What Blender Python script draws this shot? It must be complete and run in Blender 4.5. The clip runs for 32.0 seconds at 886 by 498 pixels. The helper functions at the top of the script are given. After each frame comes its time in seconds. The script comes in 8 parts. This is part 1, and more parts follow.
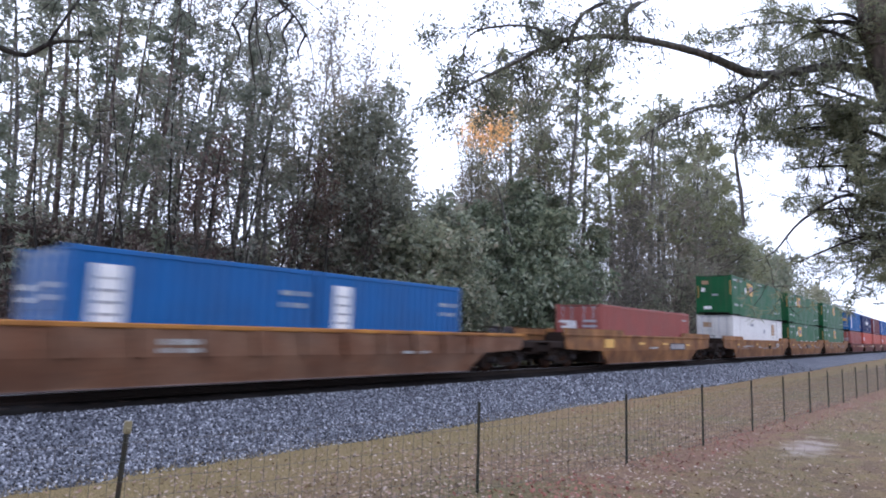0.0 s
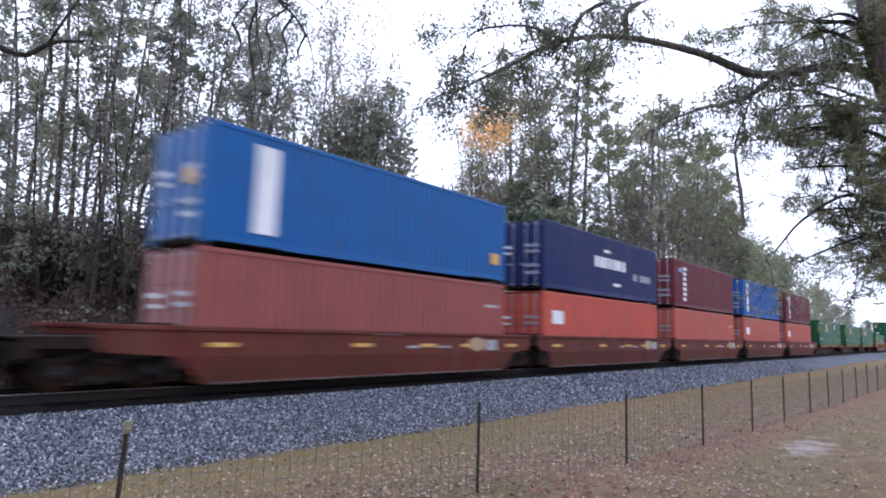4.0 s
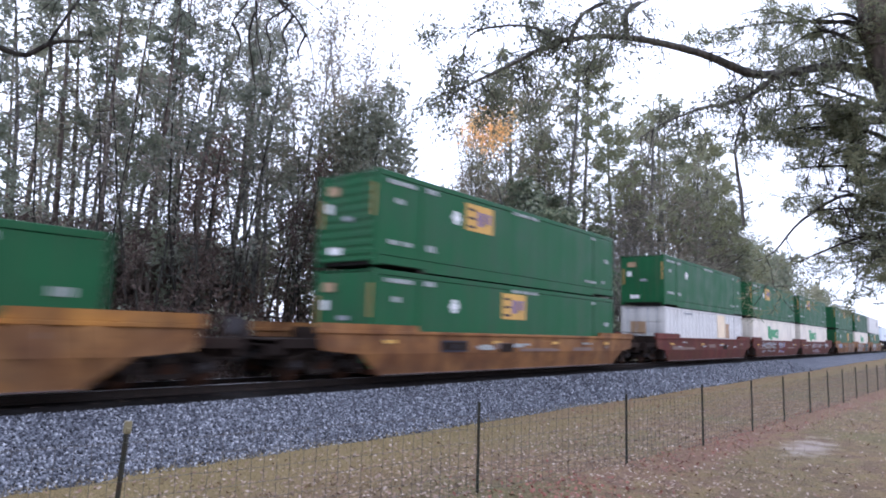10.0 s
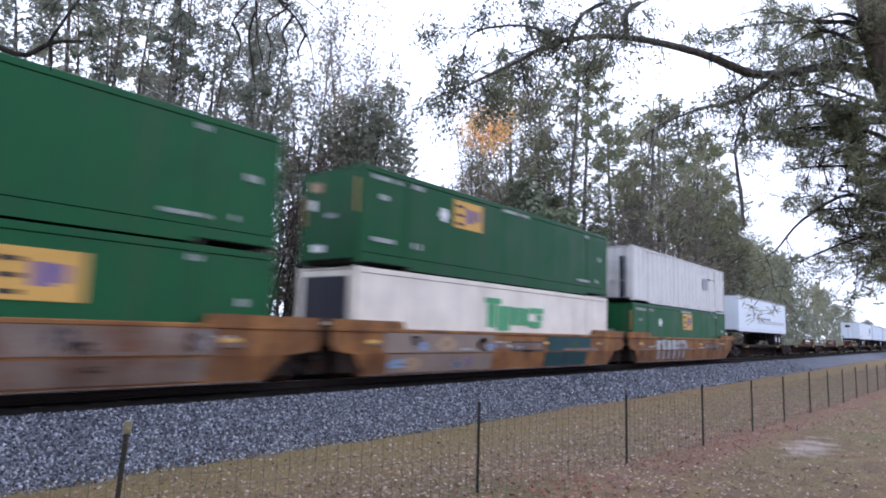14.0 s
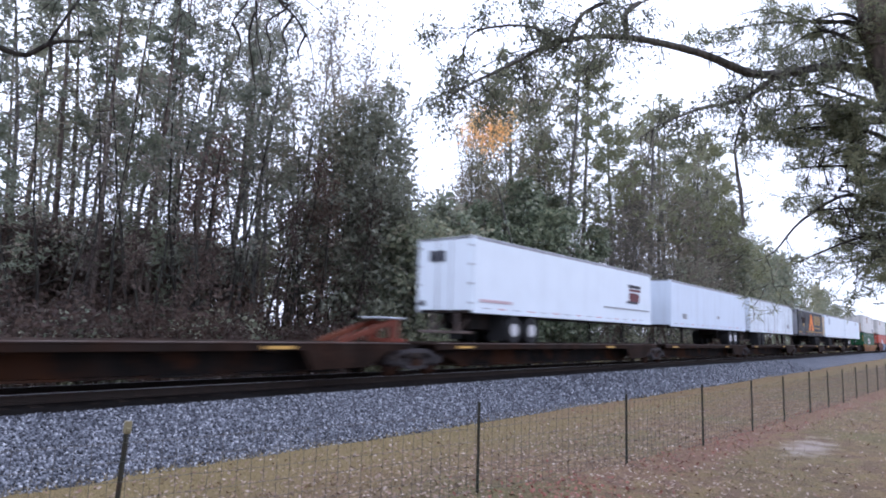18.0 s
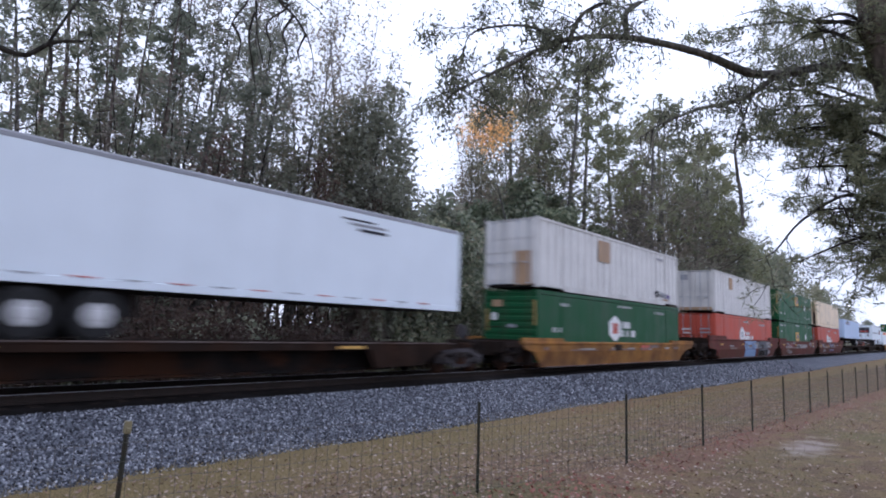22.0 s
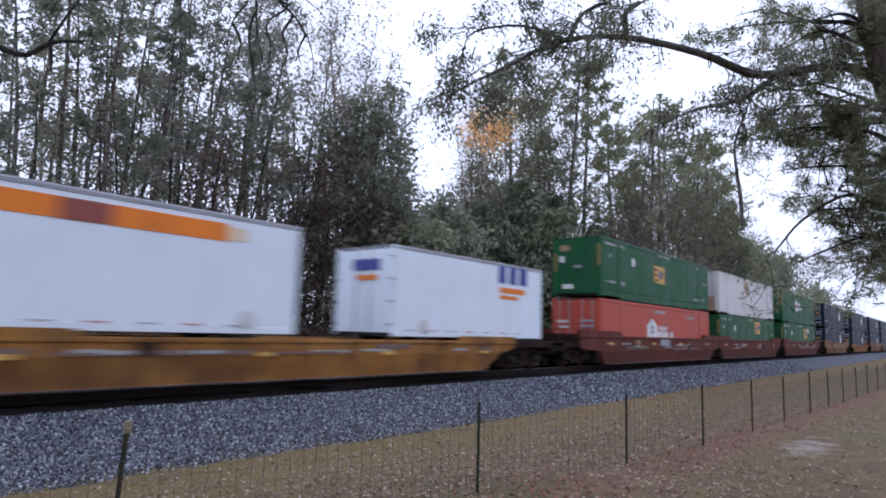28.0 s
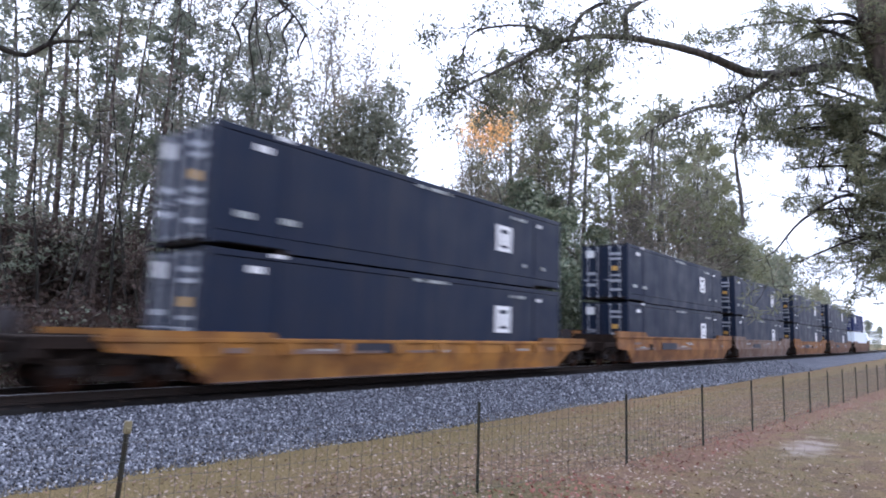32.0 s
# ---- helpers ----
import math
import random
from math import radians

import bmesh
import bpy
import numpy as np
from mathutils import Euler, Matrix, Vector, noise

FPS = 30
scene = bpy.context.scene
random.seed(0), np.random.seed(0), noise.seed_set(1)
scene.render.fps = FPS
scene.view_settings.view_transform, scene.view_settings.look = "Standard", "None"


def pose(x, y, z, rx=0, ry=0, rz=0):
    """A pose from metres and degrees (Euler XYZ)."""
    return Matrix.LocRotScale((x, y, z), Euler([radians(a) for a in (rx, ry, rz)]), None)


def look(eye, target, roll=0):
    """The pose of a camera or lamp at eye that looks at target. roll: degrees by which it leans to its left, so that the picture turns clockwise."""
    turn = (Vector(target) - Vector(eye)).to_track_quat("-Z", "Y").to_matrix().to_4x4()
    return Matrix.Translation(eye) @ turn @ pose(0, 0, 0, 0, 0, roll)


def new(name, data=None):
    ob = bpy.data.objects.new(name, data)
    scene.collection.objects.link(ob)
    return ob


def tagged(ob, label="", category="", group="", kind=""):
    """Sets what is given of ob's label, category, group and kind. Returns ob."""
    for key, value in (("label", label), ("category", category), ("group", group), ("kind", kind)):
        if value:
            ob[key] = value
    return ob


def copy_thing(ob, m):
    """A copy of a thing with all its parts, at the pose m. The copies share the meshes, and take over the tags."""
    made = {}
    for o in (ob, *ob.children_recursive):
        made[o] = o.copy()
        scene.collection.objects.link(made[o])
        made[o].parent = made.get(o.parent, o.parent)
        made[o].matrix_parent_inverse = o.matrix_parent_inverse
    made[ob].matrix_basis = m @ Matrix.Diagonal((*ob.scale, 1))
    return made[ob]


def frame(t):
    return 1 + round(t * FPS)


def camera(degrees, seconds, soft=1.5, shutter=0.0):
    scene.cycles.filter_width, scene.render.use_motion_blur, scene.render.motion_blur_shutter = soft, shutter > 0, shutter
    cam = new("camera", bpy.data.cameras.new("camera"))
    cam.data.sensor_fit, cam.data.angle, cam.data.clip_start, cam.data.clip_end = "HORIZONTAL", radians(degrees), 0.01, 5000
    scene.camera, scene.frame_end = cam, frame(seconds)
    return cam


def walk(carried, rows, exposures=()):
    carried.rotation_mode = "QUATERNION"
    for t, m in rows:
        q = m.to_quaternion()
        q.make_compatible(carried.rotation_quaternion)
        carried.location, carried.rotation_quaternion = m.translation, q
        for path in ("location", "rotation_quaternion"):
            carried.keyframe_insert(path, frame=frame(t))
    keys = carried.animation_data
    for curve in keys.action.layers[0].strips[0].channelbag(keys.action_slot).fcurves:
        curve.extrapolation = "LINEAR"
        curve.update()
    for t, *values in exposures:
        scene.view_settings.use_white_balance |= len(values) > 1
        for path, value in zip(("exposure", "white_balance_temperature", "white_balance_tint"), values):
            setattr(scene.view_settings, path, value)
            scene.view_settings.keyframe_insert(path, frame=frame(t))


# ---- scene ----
# World: x along the track (the train comes from +x), y away from the camera across the track, z up, 0 at the rail heads.
EYE = Vector((0.0, 0.0, 1.397))
YAW, PITCH, ROLL = radians(50.571), radians(7.378), 1.672
cam = camera(69.92, 32.0, soft=1.9, shutter=0.5)
aim = EYE + Vector((math.sin(YAW) * math.cos(PITCH), math.cos(YAW) * math.cos(PITCH), math.sin(PITCH)))
walk(cam, [(0.0, look(EYE, aim, ROLL)), (32.0, look(EYE, aim, ROLL))],
     exposures=[(t, e, 5500, 19) for t, e in (
         (0.0, 0.16), (2.0, 0.16), (7.0, 0.15), (9.0, 0.28), (10.0, 0.29), (11.0, 0.16), (12.0, -0.09), (13.0, -0.07), (14.0, 0.06), (17.0, 0.25), (18.0, 0.13), (19.0, -0.39), (20.0, -0.35),
         (21.0, -0.07), (22.0, -0.35), (23.0, -0.33), (24.0, -0.29), (25.0, -0.19), (28.0, -0.45), (29.0, -0.14), (30.0, -0.19), (31.0, 0.08), (32.0, 0.31))])

# ---- light: a bright, thinly overcast late-autumn sky ----
world = bpy.data.worlds.new("overcast_sky")
scene.world = world
world.use_nodes = True
wn, wl = world.node_tree.nodes, world.node_tree.links
wn.clear()
w_out, w_bg, w_sky = wn.new("ShaderNodeOutputWorld"), wn.new("ShaderNodeBackground"), wn.new("ShaderNodeTexSky")
w_sky.sky_type, w_sky.sun_disc = "NISHITA", False
w_sky.sun_elevation, w_sky.sun_rotation = radians(42), radians(32)     # the veiled sun stands behind the wood
w_tc, w_noise, w_ramp, w_mix = (wn.new("ShaderNodeTexCoord"), wn.new("ShaderNodeTexNoise"),
                                wn.new("ShaderNodeValToRGB"), wn.new("ShaderNodeMix"))
w_noise.inputs["Scale"].default_value, w_noise.inputs["Detail"].default_value = 2.2, 5.0
w_ramp.color_ramp.elements[0].position, w_ramp.color_ramp.elements[1].position = 0.25, 0.55
w_ramp.color_ramp.elements[0].color, w_ramp.color_ramp.elements[1].color = (0.84, 0.84, 0.84, 1), (1, 1, 1, 1)
w_mix.data_type = "RGBA"
w_mix.inputs[7].default_value = (10.6, 10.9, 11.6, 1)
wl.new(w_tc.outputs["Generated"], w_noise.inputs["Vector"])
wl.new(w_noise.outputs["Fac"], w_ramp.inputs["Fac"])
wl.new(w_ramp.outputs["Color"], w_mix.inputs["Factor"])
wl.new(w_sky.outputs["Color"], w_mix.inputs[6])
# the veil of cloud is brighter round the hidden sun
w_dot, w_glow, w_lit = wn.new("ShaderNodeVectorMath"), wn.new("ShaderNodeMapRange"), wn.new("ShaderNodeMix")
w_dot.operation, w_lit.data_type, w_lit.blend_type = "DOT_PRODUCT", "RGBA", "MULTIPLY"
w_dot.inputs[1].default_value = (math.cos(radians(42)) * math.sin(radians(32)), math.cos(radians(42)) * math.cos(radians(32)), math.sin(radians(42)))
w_glow.inputs["From Min"].default_value, w_glow.inputs["To Min"].default_value, w_glow.inputs["To Max"].default_value = -1.0, 0.72, 1.42
w_lit.inputs["Factor"].default_value = 1.0
wl.new(w_tc.outputs["Generated"], w_dot.inputs[0])
wl.new(w_dot.outputs["Value"], w_glow.inputs["Value"])
wl.new(w_mix.outputs[2], w_lit.inputs[6])
wl.new(w_glow.outputs["Result"], w_lit.inputs[7])
wl.new(w_lit.outputs[2], w_bg.inputs["Color"])
w_bg.inputs["Strength"].default_value = 0.12
wl.new(w_bg.outputs["Background"], w_out.inputs["Surface"])
sun = new("sun", bpy.data.lights.new("sun", "SUN"))
sun.data.energy, sun.data.angle, sun.data.color = 1.5, radians(40), (1.0, 0.96, 0.9)
sun.matrix_world = look((60 * math.cos(radians(42)) * math.sin(radians(32)), 60 * math.cos(radians(42)) * math.cos(radians(32)), 60 * math.sin(radians(42))), (0, 0, 0))


# ---- materials ----
def shader(name, rough=0.6, metal=0.0, spec=0.22):
    m = bpy.data.materials.new(name)
    m.use_nodes = True
    b = m.node_tree.nodes["Principled BSDF"]
    b.inputs["Roughness"].default_value, b.inputs["Metallic"].default_value = rough, metal
    b.inputs["Specular IOR Level"].default_value = spec
    return m, m.node_tree.nodes, m.node_tree.links, b


def grain(nodes, links, scale, detail=4.0, stretch=None, coords="Object"):
    tc, nz = nodes.new("ShaderNodeTexCoord"), nodes.new("ShaderNodeTexNoise")
    nz.inputs["Scale"].default_value, nz.inputs["Detail"].default_value = scale, detail
    if stretch:
        mp = nodes.new("ShaderNodeMapping")
        mp.inputs["Scale"].default_value = stretch
        links.new(tc.outputs[coords], mp.inputs["Vector"])
        links.new(mp.outputs["Vector"], nz.inputs["Vector"])
    else:
        links.new(tc.outputs[coords], nz.inputs["Vector"])
    return nz.outputs["Fac"]


def ramp(nodes, links, fac, stops):
    r = nodes.new("ShaderNodeValToRGB")
    while len(r.color_ramp.elements) < len(stops):
        r.color_ramp.elements.new(0.5)
    for e, (p, c) in zip(r.color_ramp.elements, stops):
        e.position, e.color = p, (*c, 1)
    links.new(fac, r.inputs["Fac"])
    return r.outputs["Color"]


def mixed(nodes, links, fac, a, b, blend="MIX"):
    mx = nodes.new("ShaderNodeMix")
    mx.data_type, mx.blend_type = "RGBA", blend
    for sock, v in ((mx.inputs["Factor"], fac), (mx.inputs[6], a), (mx.inputs[7], b)):
        if isinstance(v, (int, float)):
            sock.default_value = v
        elif isinstance(v, tuple):
            sock.default_value = (*v, 1)
        else:
            links.new(v, sock)
    return mx.outputs[2]


def bump(nodes, links, b, fac, strength=0.3, distance=0.01):
    bp = nodes.new("ShaderNodeBump")
    bp.inputs["Strength"].default_value, bp.inputs["Distance"].default_value = strength, distance
    links.new(fac, bp.inputs["Height"])
    links.new(bp.outputs["Normal"], b.inputs["Normal"])


def shade(c, k):
    return tuple(max(0.0, min(1.0, x * k)) for x in c)


def painted(name, col, rough=0.55, dirt=(0.10, 0.075, 0.055), amount=0.35, metal=0.0, dent=0.22):
    """Weathered paint on steel: blotches, rain streaks and road dirt."""
    m, n, l, b = shader(name, rough, metal)
    big = grain(n, l, 0.9, 5.0)
    streak = grain(n, l, 2.2, 4.0, (1.7, 1.7, 0.12))
    fine = grain(n, l, 26.0, 3.0)
    base = ramp(n, l, big, [(0.3, shade(col, 1.0 - 0.64 * dent)), (0.7, shade(col, 1.0 + 0.45 * dent))])
    msk = ramp(n, l, streak, [(0.48, (0, 0, 0)), (0.80, (amount, amount, amount))])
    c1 = mixed(n, l, msk, base, dirt)
    msk2 = ramp(n, l, fine, [(0.62, (0, 0, 0)), (0.8, (amount * 0.7,) * 3)])
    l.new(mixed(n, l, msk2, c1, dirt), b.inputs["Base Color"])
    l.new(ramp(n, l, big, [(0.3, (rough * 0.8,) * 3), (0.8, (min(1, rough * 1.35),) * 3)]), b.inputs["Roughness"])
    dents = mixed(n, l, 0.25, big, fine)
    bump(n, l, b, dents, dent, 0.03)
    return m


def rusty(name, col, rust=(0.13, 0.052, 0.024), cover=0.55):
    m, n, l, b = shader(name, 0.75)
    big, fine = grain(n, l, 1.3, 7.0), grain(n, l, 14.0, 6.0)
    streak = grain(n, l, 2.0, 5.0, (3.2, 3.2, 0.25))
    c0 = ramp(n, l, fine, [(0.3, shade(col, 0.8)), (0.75, shade(col, 1.15))])
    m1 = ramp(n, l, big, [(cover - 0.14, (0, 0, 0)), (cover + 0.12, (0.85,) * 3)])
    m2 = ramp(n, l, streak, [(0.5, (0, 0, 0)), (0.76, (0.75,) * 3)])
    c1 = mixed(n, l, m1, c0, ramp(n, l, fine, [(0.25, shade(rust, 0.6)), (0.8, shade(rust, 1.5))]))
    c2 = mixed(n, l, m2, c1, tuple(min(a, q * 1.4 + 0.006) for a, q in zip((0.07, 0.045, 0.03), col)))
    oi = n.new("ShaderNodeObjectInfo")
    c2 = mixed(n, l, 1.0, c2, ramp(n, l, oi.outputs["Random"], [(0.0, (0.82, 0.82, 0.84)), (1.0, (1.1, 1.06, 1.02))]), "MULTIPLY")
    grime = ramp(n, l, grain(n, l, 0.8, 5.0, (0.7, 0.7, 2.4)), [(0.46, (0, 0, 0)), (0.62, (0.5,) * 3)])
    c2 = mixed(n, l, grime, c2, tuple(q * 0.5 + sum(col) * 0.06 for q in col))
    stain = ramp(n, l, grain(n, l, 0.55, 8.0, (1.0, 1.0, 1.6)), [(0.47, (0, 0, 0)), (0.62, (0.6,) * 3)])
    c2 = mixed(n, l, stain, c2, shade(rust, 0.7))
    dust = ramp(n, l, grain(n, l, 0.7, 6.0, (1.6, 1.6, 0.8)), [(0.48, (0, 0, 0)), (0.72, (0.5,) * 3)])
    l.new(mixed(n, l, dust, c2, tuple(min(0.5, q * 1.35 + 0.01) for q in col)), b.inputs["Base Color"])
    bump(n, l, b, fine, 0.25, 0.006)
    return m


def leafy(name, cols, rough=0.42, through_light=0.5):
    m, n, l, b = shader(name, rough, 0.0, 0.5)
    geo = n.new("ShaderNodeNewGeometry")
    oi = n.new("ShaderNodeObjectInfo")
    k = len(cols) - 1
    c = ramp(n, l, geo.outputs["Random Per Island"], [(i / k, q) for i, q in enumerate(cols)])
    tone = ramp(n, l, oi.outputs["Random"], [(0.0, (0.88, 0.90, 0.94)), (1.0, (1.32, 1.27, 1.18))])
    c = mixed(n, l, 1.0, c, tone, "MULTIPLY")
    l.new(c, b.inputs["Base Color"])
    tr, ms = n.new("ShaderNodeBsdfTranslucent"), n.new("ShaderNodeMixShader")
    l.new(c, tr.inputs["Color"])
    ms.inputs["Fac"].default_value = through_light
    l.new(b.outputs["BSDF"], ms.inputs[1])
    l.new(tr.outputs["BSDF"], ms.inputs[2])
    l.new(ms.outputs["Shader"], n["Material Output"].inputs["Surface"])
    return m


def barky(name, dark, light, scale=9.0):
    m, n, l, b = shader(name, 0.9, 0.0, 0.2)
    f = grain(n, l, scale, 6.0, (1, 1, 0.22))
    big = grain(n, l, 0.8, 3.0)
    c = ramp(n, l, f, [(0.32, dark), (0.7, light)])
    moss = ramp(n, l, big, [(0.5, (0, 0, 0)), (0.72, (0.45,) * 3)])
    l.new(mixed(n, l, moss, c, (0.10, 0.105, 0.08)), b.inputs["Base Color"])
    bump(n, l, b, f, 0.7, 0.03)
    return m


def ground_mat():
    m, n, l, b = shader("leaf_litter_ground", 0.95, 0.0, 0.15)
    big, mid, fine = grain(n, l, 0.28, 5.0), grain(n, l, 2.4, 6.0), grain(n, l, 38.0, 4.0)
    straw = ramp(n, l, fine, [(0.3, (0.07, 0.047, 0.024)), (0.7, (0.245, 0.178, 0.093))])
    litter = ramp(n, l, fine, [(0.3, (0.052, 0.032, 0.021)), (0.7, (0.18, 0.12, 0.082))])
    moss = ramp(n, l, fine, [(0.3, (0.05, 0.05, 0.022)), (0.7, (0.16, 0.15, 0.07))])
    c = mixed(n, l, ramp(n, l, mid, [(0.4, (0, 0, 0)), (0.6, (1, 1, 1))]), straw, litter)
    c = mixed(n, l, ramp(n, l, big, [(0.5, (0, 0, 0)), (0.68, (0.6,) * 3)]), c, moss)
    # a strip of dry olive grass along the foot of the ballast
    tg, sep, edge = n.new("ShaderNodeTexCoord"), n.new("ShaderNodeSeparateXYZ"), n.new("ShaderNodeMath")
    edge.operation = "MULTIPLY_ADD"
    l.new(tg.outputs["Object"], sep.inputs[0])
    l.new(mid, edge.inputs[0])
    edge.inputs[1].default_value = 2.2
    l.new(sep.outputs["Y"], edge.inputs[2])
    rm = n.new("ShaderNodeMapRange")
    rm.inputs["From Min"].default_value, rm.inputs["From Max"].default_value = 7.6, 9.4
    rm.inputs["To Max"].default_value = 0.85
    l.new(edge.outputs["Value"], rm.inputs["Value"])
    grass = ramp(n, l, fine, [(0.3, (0.080, 0.061, 0.027)), (0.7, (0.25, 0.19, 0.088))])
    c = mixed(n, l, rm.outputs["Result"], c, grass)
    tc, vm, wob = n.new("ShaderNodeTexCoord"), n.new("ShaderNodeVectorMath"), n.new("ShaderNodeMath")
    mp = n.new("ShaderNodeMapping")                 # a bare sandy spot beside the fence
    mp.inputs["Location"].default_value, mp.inputs["Scale"].default_value = (-16.0 * 0.24, -2.75 * 0.85, 0.0), (0.24, 0.85, 0.0)
    vm.operation, wob.operation = "LENGTH", "MULTIPLY_ADD"
    l.new(tc.outputs["Object"], mp.inputs["Vector"])
    l.new(mp.outputs["Vector"], vm.inputs[0])
    l.new(mid, wob.inputs[0])
    wob.inputs[1].default_value = 1.1
    l.new(vm.outputs["Value"], wob.inputs[2])
    sand = ramp(n, l, fine, [(0.3, (0.24, 0.205, 0.19)), (0.7, (0.43, 0.375, 0.35))])
    c = mixed(n, l, ramp(n, l, wob.outputs["Value"], [(0.62, (0.62,) * 3), (1.5, (0, 0, 0))]), c, sand)
    # russet leaf drifts: along the fence and along the foot of the ballast farther on
    def drift(slope, level, width, x0):
        line, dist, far, both = (n.new("ShaderNodeMath") for _ in range(4))
        line.operation, dist.operation, far.operation, both.operation = "MULTIPLY_ADD", "ABSOLUTE", "MULTIPLY_ADD", "MULTIPLY"
        l.new(sep.outputs["X"], line.inputs[0])
        line.inputs[1].default_value = slope
        l.new(edge.outputs["Value"], line.inputs[2])
        shift = n.new("ShaderNodeMath")
        shift.operation = "SUBTRACT"
        l.new(line.outputs["Value"], shift.inputs[0])
        shift.inputs[1].default_value = level + 1.1
        l.new(shift.outputs["Value"], dist.inputs[0])
        near = n.new("ShaderNodeMapRange")
        near.inputs["From Min"].default_value, near.inputs["From Max"].default_value = width, width * 0.35
        l.new(dist.outputs["Value"], near.inputs["Value"])
        start = n.new("ShaderNodeMapRange")
        start.inputs["From Min"].default_value, start.inputs["From Max"].default_value, start.inputs["To Max"].default_value = x0, x0 + 4.0, 0.42
        l.new(sep.outputs["X"], start.inputs["Value"])
        l.new(near.outputs["Result"], both.inputs[0])
        l.new(start.outputs["Result"], both.inputs[1])
        return both.outputs["Value"]
    russet = ramp(n, l, fine, [(0.3, (0.10, 0.045, 0.035)), (0.7, (0.27, 0.145, 0.115))])
    c = mixed(n, l, drift(0.05, 4.85, 0.75, 8.0), c, russet)
    c = mixed(n, l, mixed(n, l, 1.0, drift(0.0, 9.2, 1.1, 13.0), (0.6, 0.6, 0.6), "MULTIPLY"), c, russet)
    l.new(c, b.inputs["Base Color"])
    bump(n, l, b, fine, 0.8, 0.03)
    return m


def stone_mat():
    m, n, l, b = shader("grey_blue_ballast_stone", 0.85, 0.0, 0.3)
    geo = n.new("ShaderNodeNewGeometry")
    c = ramp(n, l, geo.outputs["Random Per Island"],
             [(0.0, (0.018, 0.019, 0.024)), (0.4, (0.082, 0.087, 0.106)), (0.8, (0.225, 0.236, 0.268)), (1.0, (0.58, 0.59, 0.63))])
    f = grain(n, l, 30.0, 4.0)
    l.new(mixed(n, l, 0.5, c, ramp(n, l, f, [(0.3, (0.45,) * 3), (0.7, (1.0,) * 3)]), "MULTIPLY"), b.inputs["Base Color"])
    return m


def ballast_mat():
    m, n, l, b = shader("crushed_ballast_bed", 0.95, 0.0, 0.2)
    f, v = grain(n, l, 22.0, 4.0), n.new("ShaderNodeTexVoronoi")
    tc = n.new("ShaderNodeTexCoord")
    v.inputs["Scale"].default_value = 17.0
    l.new(tc.outputs["Object"], v.inputs["Vector"])
    c = ramp(n, l, v.outputs["Color"], [(0.1, (0.045, 0.048, 0.058)), (0.5, (0.145, 0.152, 0.18)), (0.9, (0.32, 0.33, 0.375))])
    l.new(mixed(n, l, 0.6, c, ramp(n, l, f, [(0.3, (0.4,) * 3), (0.75, (1.0,) * 3)]), "MULTIPLY"), b.inputs["Base Color"])
    bump(n, l, b, v.outputs["Distance"], 0.9, 0.05)
    return m


MAT = {}
for key, col, am in (
        ("green", (0.012, 0.098, 0.034), 0.25), ("green2", (0.008, 0.080, 0.027), 0.25),
        ("blue", (0.018, 0.115, 0.33), 0.22), ("blue2", (0.014, 0.095, 0.32), 0.2), ("navy", (0.014, 0.024, 0.10), 0.2),
        ("darkblue", (0.0075, 0.0145, 0.036), 0.18), ("maroon", (0.135, 0.022, 0.03), 0.25), ("brick", (0.30, 0.09, 0.075), 0.3),
        ("salmon", (0.48, 0.118, 0.082), 0.28), ("orange", (0.52, 0.098, 0.062), 0.28), ("redbrown", (0.26, 0.06, 0.055), 0.3),
        ("white", (0.81, 0.88, 0.95), 0.05), ("white_streaked", (0.79, 0.85, 0.92), 0.55), ("white_panel", (0.66, 0.645, 0.62), 0.3), ("cream", (0.87, 0.72, 0.52), 0.15), ("offwhite", (0.83, 0.76, 0.655), 0.15),
        ("paleblue", (0.52, 0.65, 0.86), 0.12), ("black_trailer", (0.022, 0.024, 0.03), 0.15), ("silver", (0.71, 0.79, 0.90), 0.15)):
    MAT[key] = painted(key + "_weathered_paint", col, amount=am, dent=0.05 if key in ("white", "paleblue", "silver") else 0.22)
for key, col, cover in (("rust_brown", (0.185, 0.105, 0.064), 0.55), ("rust_orange", (0.31, 0.145, 0.047), 0.53), ("ochre_rust", (0.33, 0.165, 0.058), 0.58), ("oxide_red", (0.128, 0.027, 0.02), 0.62),
                        ("yellow_car", (0.40, 0.18, 0.038), 0.6), ("grey_brown", (0.22, 0.17, 0.14), 0.55), ("steel_dark", (0.022, 0.02, 0.02), 0.66), ("hitch_red", (0.22, 0.045, 0.03), 0.55)):
    MAT[key] = rusty(key + "_railcar_paint", col, cover=cover)
MAT["spine_brown"] = rusty("spine_brown_railcar_paint", (0.022, 0.015, 0.012), (0.05, 0.026, 0.017), 0.6)
MAT["sill_rust"] = rusty("rusted_sill_paint", (0.13, 0.055, 0.028), cover=0.6)
MAT["white_post"] = painted("bright_white_post", (0.86, 0.85, 0.83), 0.4, amount=0.12)
MAT["white_mark"] = painted("white_lettering", (0.80, 0.80, 0.80), amount=0.2)
MAT["stencil_mark"] = painted("thin_white_stencil", (0.44, 0.46, 0.45), amount=0.2)
MAT["faded_mark"] = painted("faded_white_spray_paint", (0.29, 0.275, 0.28), amount=0.5)
MAT["purple_mark"] = painted("faded_violet_decal", (0.17, 0.13, 0.30), amount=0.25)
MAT["truck_dust"] = rusty("dusty_truck_steel", (0.035, 0.03, 0.028), (0.035, 0.024, 0.02))
MAT["truck_grey"] = rusty("worn_grey_truck_steel", (0.085, 0.082, 0.09), (0.06, 0.05, 0.045), 0.6)
